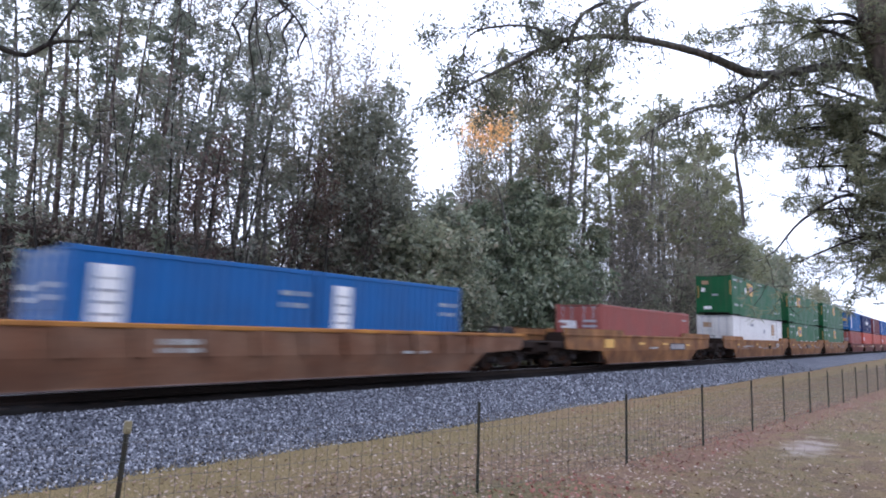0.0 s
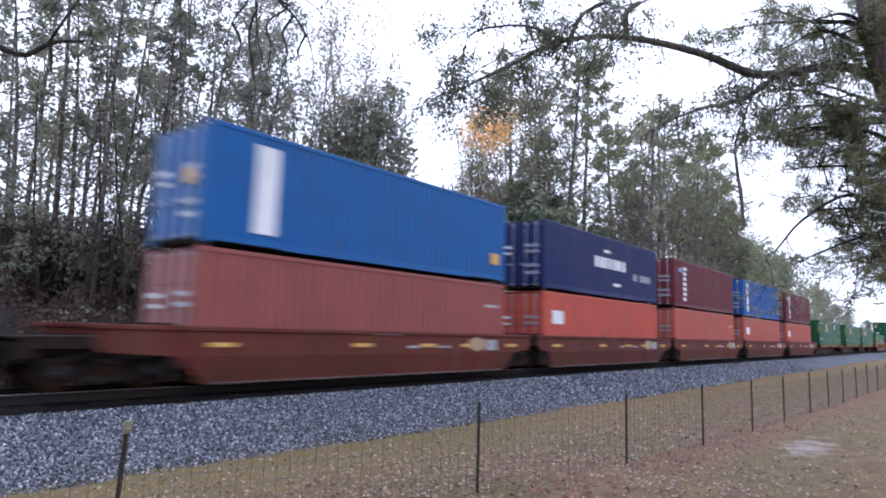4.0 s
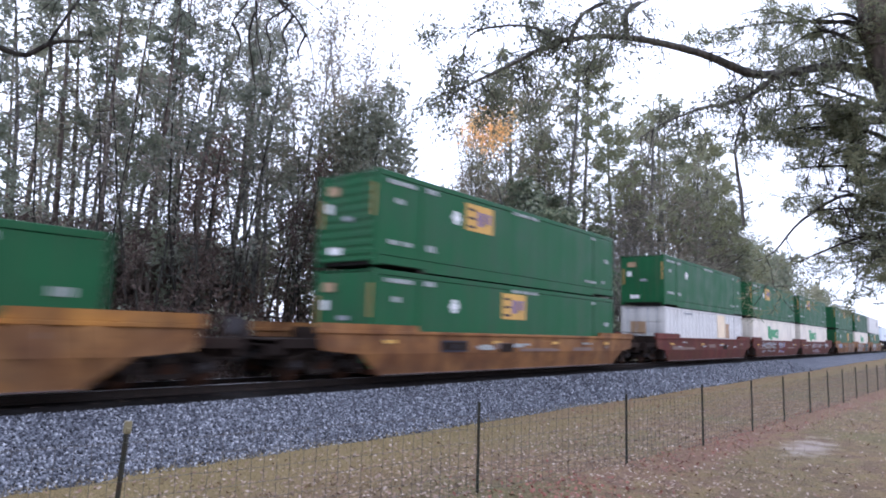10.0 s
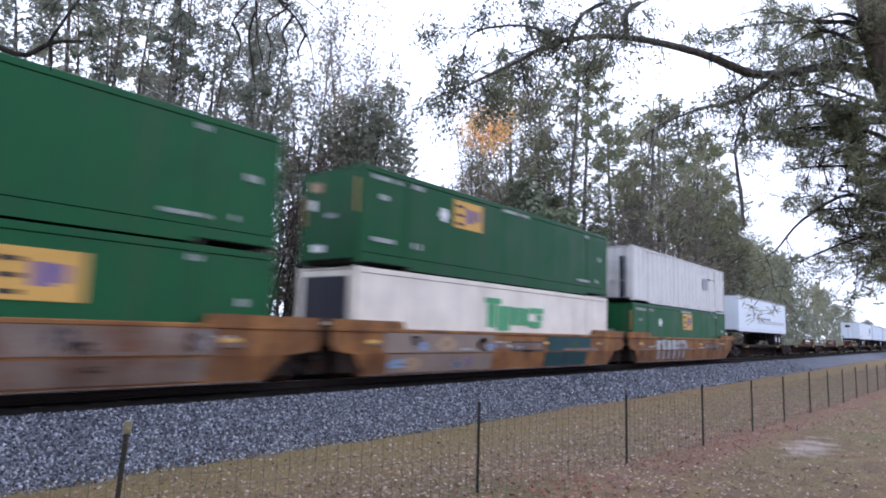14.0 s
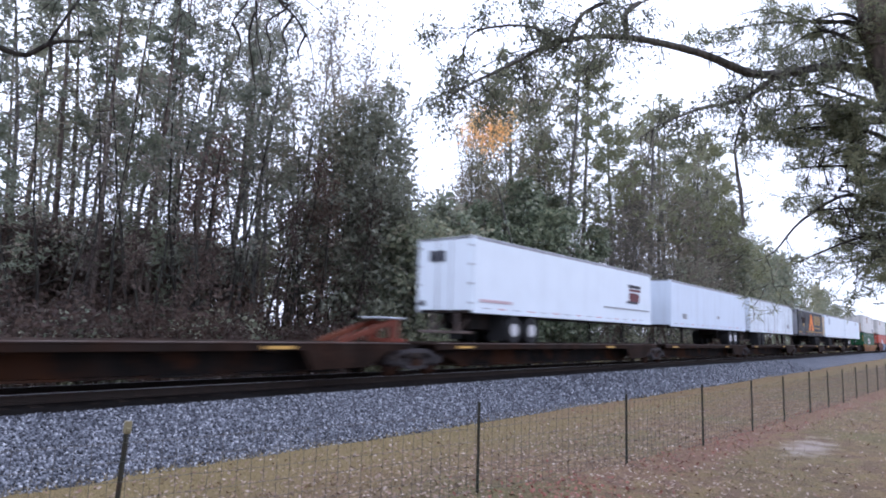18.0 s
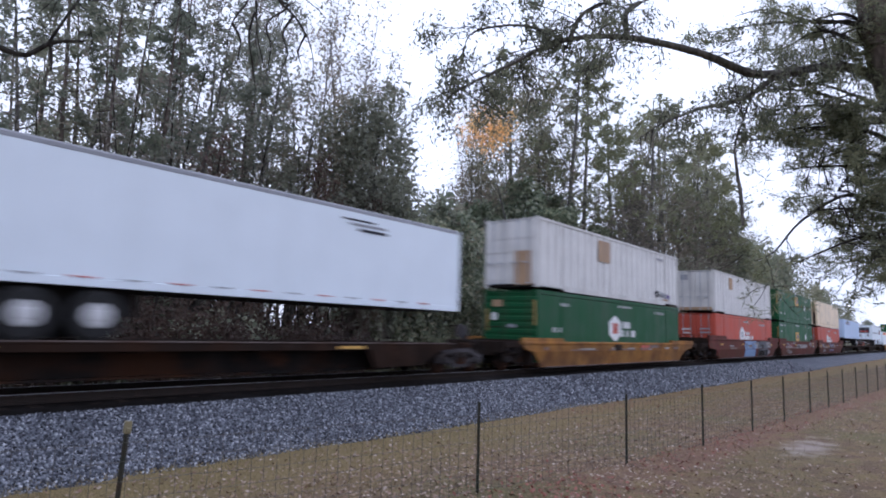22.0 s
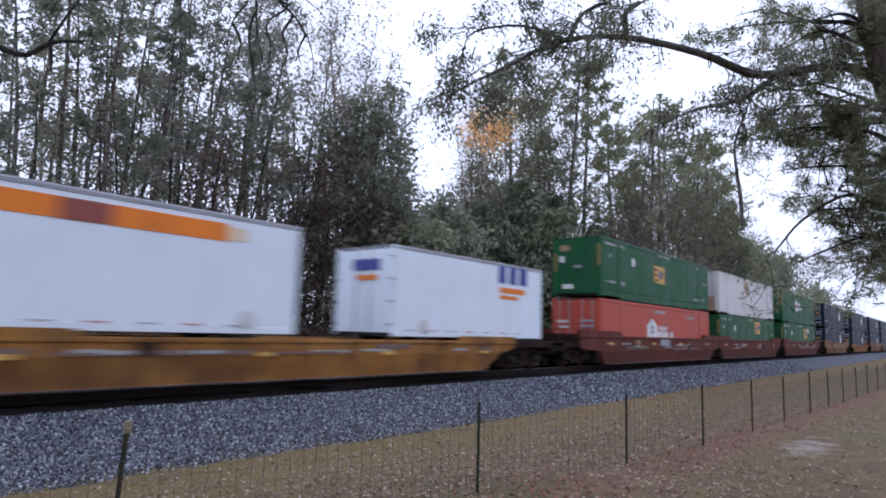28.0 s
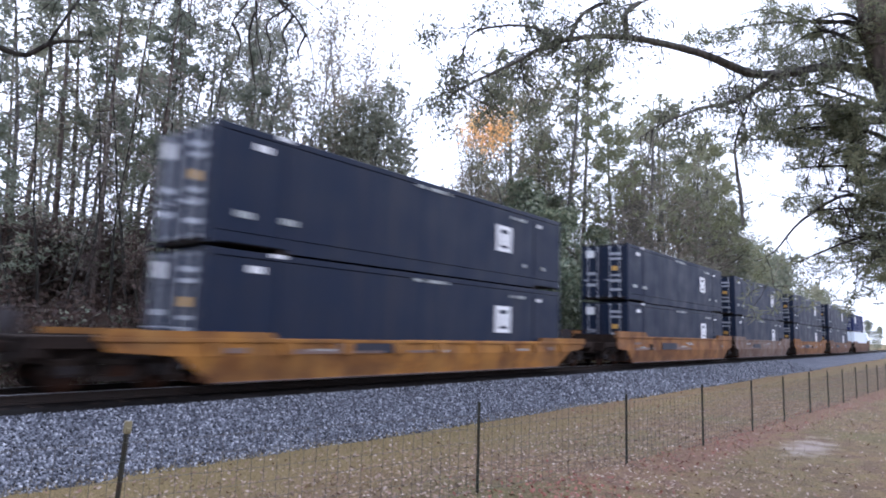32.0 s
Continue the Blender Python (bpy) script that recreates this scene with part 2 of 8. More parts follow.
MAT["teal_mark"] = painted("dark_teal_spray_paint", (0.012, 0.055, 0.06), amount=0.3)
MAT["dun_mark"] = painted("dun_spray_paint", (0.26, 0.20, 0.165), amount=0.5)
MAT["scuff_mark"] = painted("pale_scuffed_paint", (0.20, 0.135, 0.11), amount=0.6)
MAT["worn_edge"] = rusty("worn_deck_edge_steel", (0.16, 0.13, 0.12), (0.10, 0.06, 0.045))
MAT["end_grime"] = rusty("grimy_dark_end_steel", (0.03, 0.023, 0.02), (0.035, 0.022, 0.017))
MAT["yellow_mark"] = painted("yellow_plate", (0.66, 0.39, 0.10), amount=0.25)
MAT["orange_mark"] = painted("orange_decal", (0.85, 0.24, 0.03), amount=0.1)
MAT["red_mark"] = painted("red_decal", (0.45, 0.06, 0.05), amount=0.2)
MAT["blue_mark"] = painted("blue_decal", (0.06, 0.075, 0.30), amount=0.15)
MAT["green_mark"] = painted("green_decal", (0.10, 0.36, 0.17), amount=0.15)
MAT["skyblue_mark"] = painted("pale_blue_spray_paint", (0.24, 0.35, 0.55), amount=0.3)
MAT["pale_grey_mark"] = painted("pale_grey_decal", (0.5, 0.55, 0.62), amount=0.15)
MAT["grey_mark"] = painted("grey_decal", (0.33, 0.34, 0.37), amount=0.3)
MAT["dark_mark"] = painted("dark_decal", (0.03, 0.032, 0.045), amount=0.2)
MAT["slate_mark"] = painted("slate_spray_paint", (0.085, 0.09, 0.105), amount=0.3)
MAT["pink_mark"] = painted("sun_bleached_red_decal", (0.60, 0.44, 0.47), amount=0.2)
MAT["tan_mark"] = painted("tan_plywood_patch", (0.42, 0.28, 0.17), amount=0.3)
MAT["gold_mark"] = painted("dull_gold_decal", (0.36, 0.23, 0.08), amount=0.2)
MAT["black_steel"] = painted("grimy_black_steel", (0.025, 0.023, 0.023), 0.7, amount=0.5)
MAT["rubber"] = shader("tyre_rubber", 0.85, 0.0, 0.3)[0]
MAT["rubber"].node_tree.nodes["Principled BSDF"].inputs["Base Color"].default_value = (0.022, 0.022, 0.023, 1)
MAT["rim"] = painted("white_wheel_rim", (0.6, 0.6, 0.61), 0.4, amount=0.4)
MAT["rail"] = painted("rail_steel", (0.030, 0.024, 0.021), 0.7, (0.045, 0.03, 0.023), 0.5)
MAT["rod"] = painted("galvanised_rod", (0.42, 0.44, 0.48), 0.4, amount=0.2, metal=0.3)
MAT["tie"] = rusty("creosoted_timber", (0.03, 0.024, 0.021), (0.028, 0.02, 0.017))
MAT["post"] = rusty("dark_green_post_steel", (0.035, 0.045, 0.035), cover=0.6)
MAT["wire"] = painted("dull_fence_wire", (0.12, 0.11, 0.10), 0.6, metal=0.3)
# near-black: fouling plus the train's shade, put into the colour
MAT["fouled_shade"] = rusty("shade_blackened_ballast", (0.010, 0.009, 0.009), (0.011, 0.009, 0.008))
for key in ("fouled_shade", "tie", "rail", "steel_dark", "black_steel", "end_grime", "truck_dust", "truck_grey", "spine_brown"):
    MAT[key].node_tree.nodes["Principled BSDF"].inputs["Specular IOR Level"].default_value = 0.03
# polished steel; its pale colour also stands in for reflected light
MAT["rail_head"] = painted("polished_rail_head", (0.5, 0.5, 0.52), 0.4, amount=0.15, metal=0.4)
MAT["ground"], MAT["stone"], MAT["ballast"] = ground_mat(), stone_mat(), ballast_mat()
MAT["bark_pine"] = barky("pine_bark", (0.05, 0.038, 0.032), (0.19, 0.15, 0.125))
MAT["bark_grey"] = barky("grey_oak_bark", (0.05, 0.047, 0.043), (0.20, 0.187, 0.165), 14.0)
# near-black bark: shade on the overhead limbs put into the colour
MAT["bark_dark"] = barky("dark_shaded_bark", (0.014, 0.012, 0.011), (0.06, 0.052, 0.045), 14.0)
MAT["bark_limb"] = barky("mossy_limb_bark", (0.03, 0.027, 0.024), (0.15, 0.135, 0.115), 14.0)
MAT["bark_pale"] = barky("pale_grey_bark", (0.11, 0.10, 0.092), (0.30, 0.28, 0.26), 14.0)
# needle and green leaf colours are lifted to stand in for haze and glare
MAT["needles_near"] = leafy("tawny_pine_needles", [(0.13, 0.145, 0.085), (0.19, 0.21, 0.125), (0.25, 0.245, 0.16)], 0.55, 0.55)
MAT["leaf_vine"] = leafy("dead_vine_leaves", [(0.09, 0.06, 0.052), (0.125, 0.09, 0.078), (0.16, 0.12, 0.10), (0.11, 0.095, 0.072)], 0.8, 0.45)
MAT["needles"] = leafy("pine_needles", [(0.15, 0.17, 0.125), (0.21, 0.235, 0.17), (0.28, 0.30, 0.23)])
# warmer, brighter copy of the needles, with sunlight put into the colour
MAT["needles_sunlit"] = leafy("sunlit_pine_needles", [(0.16, 0.175, 0.10), (0.23, 0.245, 0.145), (0.32, 0.325, 0.20)])
MAT["leaf_green"] = leafy("dark_green_leaves", [(0.135, 0.14, 0.105), (0.195, 0.205, 0.15), (0.26, 0.265, 0.195), (0.33, 0.335, 0.255)])
MAT["leaf_glossy"] = leafy("glossy_magnolia_leaves", [(0.088, 0.118, 0.077), (0.153, 0.189, 0.124), (0.236, 0.271, 0.183), (0.366, 0.384, 0.283)], 0.3, 0.4)
MAT["leaf_thicket"] = leafy("dull_thicket_leaves", [(0.168, 0.196, 0.140), (0.241, 0.269, 0.190), (0.325, 0.342, 0.246), (0.269, 0.241, 0.179)])
MAT["leaf_olive"] = leafy("olive_autumn_leaves", [(0.185, 0.172, 0.13), (0.245, 0.23, 0.175), (0.31, 0.285, 0.215), (0.24, 0.19, 0.15)])
MAT["leaf_dun"] = leafy("dun_dead_leaves", [(0.165, 0.147, 0.127), (0.225, 0.2, 0.17), (0.29, 0.256, 0.215), (0.2, 0.197, 0.15)], 0.8, 0.45)
MAT["leaf_brown"] = leafy("brown_dead_leaves", [(0.06, 0.038, 0.032), (0.08, 0.052, 0.043), (0.10, 0.07, 0.056), (0.075, 0.062, 0.048)], 0.8, 0.45)
# darkened colours stand in for leaves seen against the bright sky
MAT["leaf_shade"] = leafy("backlit_small_oak_leaves", [(0.07, 0.08, 0.056), (0.12, 0.13, 0.09), (0.18, 0.185, 0.135)], 0.6, 0.5)
MAT["leaf_orange"] = leafy("orange_autumn_leaves", [(0.70, 0.42, 0.14), (0.82, 0.56, 0.25), (0.52, 0.30, 0.12)], 0.6, 0.5)
MAT["litter"] = leafy("fallen_leaves", [(0.12, 0.08, 0.055), (0.24, 0.17, 0.12), (0.42, 0.345, 0.29), (0.18, 0.10, 0.07), (0.30, 0.22, 0.14)], 0.8, 0.1)
MAT["litter_red"] = leafy("fallen_red_leaves", [(0.22, 0.07, 0.05), (0.30, 0.11, 0.08), (0.14, 0.06, 0.045)], 0.8, 0.1)
MAT["straw"] = leafy("dry_grass", [(0.20, 0.15, 0.07), (0.33, 0.25, 0.125), (0.14, 0.12, 0.05)], 0.8, 0.2)


# ---- mesh helpers ----
class Shape:
    """Collects simple solids and makes one mesh of them."""

    def __init__(self):
        self.v, self.f = [], []

    def box(self, x0, x1, y0, y1, z0, z1, c=0.0):
        """A box with its twelve edges chamfered by c."""
        k = len(self.v)
        if c <= 0:
            self.v += [(x, y, z) for x in (x0, x1) for y in (y0, y1) for z in (z0, z1)]
            self.f += [tuple(k + i for i in q) for q in ((0, 1, 3, 2), (4, 6, 7, 5), (0, 4, 5, 1), (2, 3, 7, 6), (0, 2, 6, 4), (1, 5, 7, 3))]
            return self
        c = min(c, (x1 - x0) * 0.45, (y1 - y0) * 0.45, (z1 - z0) * 0.45)
        ends = ((x0, x1), (y0, y1), (z0, z1))
        at = {}
        for i in (0, 1):
            for j in (0, 1):
                for q in (0, 1):
                    corner = (i, j, q)
                    for ax in range(3):
                        p = [ends[a][corner[a]] + (0 if a == ax else (c if corner[a] == 0 else -c)) for a in range(3)]
                        at[(corner, ax)] = len(self.v)
                        self.v.append(tuple(p))
        for ax in range(3):
            a, b = [q for q in range(3) if q != ax]
            for s in (0, 1):
                ring = []
                for i, j in ((0, 0), (1, 0), (1, 1), (0, 1)):
                    cr = [0, 0, 0]
                    cr[ax], cr[a], cr[b] = s, i, j
                    ring.append(at[(tuple(cr), ax)])
                self.f.append(tuple(ring if (s == 1) == (ax != 1) else ring[::-1]))
        for ax in range(3):
            a, b = [q for q in range(3) if q != ax]
            for i in (0, 1):
                for j in (0, 1):
                    lo, hi = [0, 0, 0], [0, 0, 0]
                    lo[a], lo[b], hi[a], hi[b], hi[ax] = i, j, i, j, 1
                    self.f.append((at[(tuple(lo), a)], at[(tuple(hi), a)], at[(tuple(hi), b)], at[(tuple(lo), b)]))
        for i in (0, 1):
            for j in (0, 1):
                for q in (0, 1):
                    self.f.append(tuple(at[((i, j, q), ax)] for ax in range(3)))
        return self

    def tube(self, p, q, r0, r1=None, n=8, cap=True):
        p, q = Vector(p), Vector(q)
        r1 = r0 if r1 is None else r1
        d = (q - p).normalized()
        a = d.orthogonal().normalized()
        b = d.cross(a)
        k = len(self.v)
        for o, r in ((p, r0), (q, r1)):
            self.v += [tuple(o + (a * math.cos(t) + b * math.sin(t)) * r) for t in (2 * math.pi * i / n for i in range(n))]
        self.f += [(k + i, k + (i + 1) % n, k + n + (i + 1) % n, k + n + i) for i in range(n)]
        if cap:
            self.f += [tuple(k + i for i in range(n))[::-1], tuple(k + n + i for i in range(n))]
        return self

    def prism(self, outline, y0, y1):
        """An outline in x, z swept from y0 to y1."""
        k, n = len(self.v), len(outline)
        for y in (y0, y1):
            self.v += [(x, y, z) for x, z in outline]
        self.f += [(k + i, k + (i + 1) % n, k + n + (i + 1) % n, k + n + i) for i in range(n)]
        self.f += [tuple(k + i for i in range(n))[::-1], tuple(k + n + i for i in range(n))]
        return self

    def extrude_x(self, outline, x0, x1):
        """An outline in y, z swept from x0 to x1."""
        k, n = len(self.v), len(outline)
        for x in (x0, x1):
            self.v += [(x, y, z) for y, z in outline]
        self.f += [(k + i, k + (i + 1) % n, k + n + (i + 1) % n, k + n + i) for i in range(n)]
        self.f += [tuple(k + i for i in range(n))[::-1], tuple(k + n + i for i in range(n))]
        return self

    def mesh(self, name, material, smooth=False):
        me = bpy.data.meshes.new(name)
        me.from_pydata(self.v, [], self.f)
        bm = bmesh.new()
        bm.from_mesh(me)
        bmesh.ops.recalc_face_normals(bm, faces=bm.faces)
        bm.to_mesh(me)
        bm.free()
        if material:
            me.materials.append(material)
        if smooth:
            me.polygons.foreach_set("use_smooth", [True] * len(me.polygons))
        return me


def part(name, made, material, parent, label="", smooth=False):
    """Links a Shape (or a ready mesh) as ONE mesh object under a thing or a part."""
    me = made if isinstance(made, bpy.types.Mesh) else made.mesh(name, material, smooth)
    ob = new(name, me)
    ob.parent = parent
    if label:
        ob["label"] = label
    return ob


def thing(name, label, category, group="", at=None, kind=""):
    ob = new(name)
    ob.empty_display_size = 0.3
    if at is not None:
        ob.matrix_basis = at
    return tagged(ob, label, category, group, kind)


def quads_mesh(name, corners, material):
    """corners: an array (n, k, 3). One mesh of n separate faces of k corners."""
    n, k = np.shape(corners)[:2]
    me = bpy.data.meshes.new(name)
    me.vertices.add(n * k)
    me.vertices.foreach_set("co", np.asarray(corners, np.float32).reshape(-1))
    me.loops.add(n * k)
    me.loops.foreach_set("vertex_index", np.arange(n * k, dtype=np.int32))
    me.polygons.add(n)
    me.polygons.foreach_set("loop_start", np.arange(0, n * k, k, dtype=np.int32))
    me.polygons.foreach_set("loop_total", np.full(n, k, np.int32))
    me.update(calc_edges=True)
    me.materials.append(material)
    return me


# ---- ground, track and fence ----
GZ = -0.85          # level of the ground beside the track
YC = 14.376         # centre line of the track


def ground_height(x, y):
    w = 0.05 * noise.noise(Vector((x * 0.25, y * 0.25, 0.3))) + 0.02 * noise.noise(Vector((x * 1.1, y * 1.1, 2.0)))
    return GZ + w if 0 < x * x + y * y < 90000 else GZ


def make_ground():
    def steps(a, b):
        out, s = [0.0], 0.45
        while out[-1] < b:
            out.append(out[-1] + s)
            s *= 1.085
        neg, s = [0.0], 0.45
        while neg[-1] > a:
            neg.append(neg[-1] - s)
            s *= 1.085
        return sorted(set(neg + out))
    xs, ys = [8 + q for q in steps(-3000, 3000)], [5 + q for q in steps(-3000, 3000)]
    v = [(x, y, ground_height(x, y)) for x in xs for y in ys]
    m = len(ys)
    f = [(i * m + j, (i + 1) * m + j, (i + 1) * m + j + 1, i * m + j + 1) for i in range(len(xs) - 1) for j in range(m - 1)]
    me = bpy.data.meshes.new("ground")
    me.from_pydata(v, [], f)
    me.materials.append(MAT["ground"])
    me.polygons.foreach_set("use_smooth", [True] * len(f))
    tagged(new("ground", me), "leaf-littered ground with dry grass beside the railway", "ground", kind="structure")
    bed = Shape()
    bed.extrude_x([(9.7, -1.0), (9.85, GZ + 0.03), (12.35, -0.24), (16.4, -0.24), (18.6, GZ + 0.03), (18.8, -1.0)], -900, 1000)
    ob = part("ballast_bed", bed, MAT["ballast"], None)
    tagged(ob, "grey crushed-stone ballast bed under the track", "ballast", kind="structure")
    # shade under the train, laid in as a black strip over fouled ballast
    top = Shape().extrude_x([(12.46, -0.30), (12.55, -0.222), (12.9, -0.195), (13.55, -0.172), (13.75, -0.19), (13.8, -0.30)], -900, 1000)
    tagged(part("fouled_ballast", top, MAT["fouled_shade"], None), "fouled ballast between the ties, blackened for the shade under the train", "ballast", kind="structure")


def stones(n, x0, x1, size, seed, y0=9.5, y1=12.56):
    """Loose crushed stones on the near slope of the ballast, and a few run out on the ground."""
    rng = np.random.default_rng(seed)
    x = rng.uniform(x0, x1, n)
    y = y1 - (y1 - y0) * rng.uniform(0, 1, n) ** 0.95
    z = np.interp(y, [9.5, 9.85, 12.35, 13], [GZ, GZ + 0.03, -0.24, -0.24])
    base = np.array([(1, 0, 0), (-1, 0, 0), (0, 1, 0), (0, -1, 0), (0, 0, 1), (0, 0, -1)], float)
    tri = np.array([(0, 2, 4), (2, 1, 4), (1, 3, 4), (3, 0, 4), (2, 0, 5), (1, 2, 5), (3, 1, 5), (0, 3, 5)])
    p = base[None] * rng.uniform(0.55, 1.25, (n, 6, 1)) * (size * rng.uniform(0.6, 1.35, (n, 1, 1)))
    a = rng.normal(size=(n, 3, 3))
    q, _ = np.linalg.qr(a)
    p = np.einsum("nij,nkj->nki", q, p) + np.stack([x, y, z + size * 0.2], 1)[:, None]
    me = bpy.data.meshes.new("ballast_stones")
    me.vertices.add(n * 6)
    me.vertices.foreach_set("co", p.astype(np.float32).reshape(-1))
    idx = (tri[None] + (np.arange(n) * 6)[:, None, None]).reshape(-1).astype(np.int32)
    me.loops.add(len(idx))
    me.loops.foreach_set("vertex_index", idx)
    me.polygons.add(n * 8)
    me.polygons.foreach_set("loop_start", np.arange(0, n * 24, 3, dtype=np.int32))
    me.polygons.foreach_set("loop_total", np.full(n * 8, 3, np.int32))
    me.update(calc_edges=True)
    me.materials.append(MAT["stone"])
    tagged(new("ballast_stones", me), "loose grey-blue crushed ballast stones", "gravel", kind="stuff")


def make_track():
    track = thing("railway_track", "single railway track with steel rails on dark ties", "railway track", kind="structure")
    for s in (-1, 1):
        y = YC + s * 0.7525
        prof = [(y - 0.075, -0.175), (y + 0.075, -0.175), (y + 0.07, -0.15), (y + 0.012, -0.135), (y + 0.012, -0.05), (y + 0.036, -0.04),
                (y + 0.036, -0.006), (y + 0.026, 0), (y - 0.026, 0), (y - 0.036, -0.006), (y - 0.036, -0.04), (y - 0.012, -0.05), (y - 0.012, -0.135), (y - 0.07, -0.15)]
        rail = part("rail", Shape().extrude_x(prof, -900, 1000), MAT["rail"], track)
        part("rail_head", Shape().box(-900, 1000, y - 0.024, y + 0.024, -0.002, 0.003), MAT["rail_head"], rail, "polished running surface")
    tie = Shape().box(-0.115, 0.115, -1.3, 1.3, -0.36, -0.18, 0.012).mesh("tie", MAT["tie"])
    for i in range(250):
        ob = part("tie", tie, None, track)
        ob.location = (-8 + i * 0.52, YC + random.uniform(-0.04, 0.04), random.uniform(-0.008, 0.004))


FENCE = [(-1.6, 7.3), (2.95, 6.42), (7.5, 5.42), (11.1, 4.78), (14.2, 4.42), (17.4, 4.22), (20.3, 4.08), (23.4, 3.95), (26.0, 3.82), (28.7, 3.72), (31.4, 3.6),
         (34.3, 3.5), (37.4, 3.4), (40.5, 3.3), (43.6, 3.2), (47, 3.1)]


def make_fence():
    fence = thing("wire_fence", "low woven-wire fence on dark steel T-posts along the railway", "fence")
    tilt = [0, 0.05, 0, 0.0, 0.0, 0.01, 0.0, 0.02, 0.02, 0, 0.01, 0, 0, 0, 0, 0]
    for i, (x, y) in enumerate(FENCE):
        z = ground_height(x, y)
        h = 1.25 + (0.03 if i == 1 else random.uniform(-0.03, 0.03))
        p = Shape()
        p.box(-0.024, 0.024, -0.004, 0.004, -0.25, h, 0.002)
        p.box(-0.005, 0.005, -0.03, 0.004, -0.25, h, 0.002)
        for k in range(14):
            p.box(-0.012, 0.012, 0.004, 0.011, 0.12 + k * 0.085, 0.145 + k * 0.085)
        post = part("post", p, MAT["post"], fence)
        post.matrix_basis = Matrix.Translation((x, y, z)) @ Matrix.Rotation(tilt[i], 4, "Y") @ Matrix.Rotation(-0.15, 4, "Z")
        if i == 1:
            cap = Shape().box(-0.034, 0.034, -0.036, 0.016, h - 0.11, h + 0.012, 0.008).box(-0.02, 0.02, -0.06, -0.03, h - 0.09, h - 0.05, 0.006)
            part("insulator", cap, painted("aged_yellow_plastic", (0.22, 0.19, 0.11)), post, "faded yellow plastic insulator cap")
    for (x0, y0), (x1, y1) in zip(FENCE, FENCE[1:]):
        w = Shape()
        a, b = Vector((x0, y0, GZ)), Vector((x1, y1, GZ))
        n = max(4, int((b - a).length / 0.155))
        levels = [0.06, 0.16, 0.27, 0.40, 0.55, 0.72, 0.90, 1.08]
        sag = [random.uniform(-0.02, 0.02) for _ in levels]
        for k, h in enumerate(levels):
            prev = None
            for j in range(9):
                q = a.lerp(b, j / 8) + Vector((0, -0.03, h + sag[k] * math.sin(math.pi * j / 8) + random.uniform(-0.006, 0.006)))
                if prev is not None:
                    w.tube(prev, q, 0.003, n=3, cap=False)
                prev = q
        for j in range(n):
            q = a.lerp(b, (j + 0.5) / n) + Vector((0, -0.03, 0))
            o = Vector((random.uniform(-0.02, 0.02), 0, 0))
            w.tube(q + Vector((0, 0, 0.03)), q + o + Vector((0, 0, 1.09 + random.uniform(-0.02, 0.03))), 0.003, n=3, cap=False)
        part("wire_mesh", w, MAT["wire"], fence)


# ---- train ----
RUN = [(0.0, 0.0), (4.0, 104.54), (8.0, 208.98), (12.0, 313.4), (16.0, 417.94), (20.0, 522.64), (24.0, 627.57), (28.0, 732.73), (32.0, 838.13)]
ROLLING = []        # (thing, place in the train, height)
SHARED = {}


def rolling(ob, u, z):
    ROLLING.append((ob, u, z))
    ob.matrix_basis = pose(u, YC, z)
    return ob


def shared(key, build):
    if key not in SHARED:
        SHARED[key] = build()
    return SHARED[key]


def sheet(x0, x1, z0, z1, y, depth, period, flat, thick):
    """A pressed steel side sheet: trapezoid ribs along x, closed by a flat back. y is its outer plane, on the -y side."""
    s, xs = Shape(), [(x0, 0.0)]
    n = max(1, round((x1 - x0) / period))
    p = (x1 - x0) / n
    for i in range(n):
        a = x0 + i * p
        e = p * (1 - flat) / 2
        k = 0.62 if depth > 0.06 else 0.35
        xs += [(a + p * flat * 0.5, 0.0), (a + p * flat * 0.5 + e * k, depth), (a + p - p * flat * 0.5 - e * k, depth), (a + p - p * flat * 0.5, 0.0)]
    xs.append((x1, 0.0))
    for x, d in xs:
        s.v += [(x, y + d, z0), (x, y + d, z1), (x, y + thick, z0), (x, y + thick, z1)]
    for i in range(len(xs) - 1):
        k = 4 * i
        s.f += [(k, k + 4, k + 5, k + 1), (k + 2, k + 3, k + 7, k + 6), (k + 1, k + 5, k + 7, k + 3), (k, k + 2, k + 6, k + 4)]
    e = 4 * (len(xs) - 1)
    s.f += [(0, 1, 3, 2), (e, e + 2, e + 3, e + 1)]
    return s


def mirrored(s):
    t = Shape()
    t.v, t.f = [(x, -y, z) for x, y, z in s.v], [q[::-1] for q in s.f]
    return t


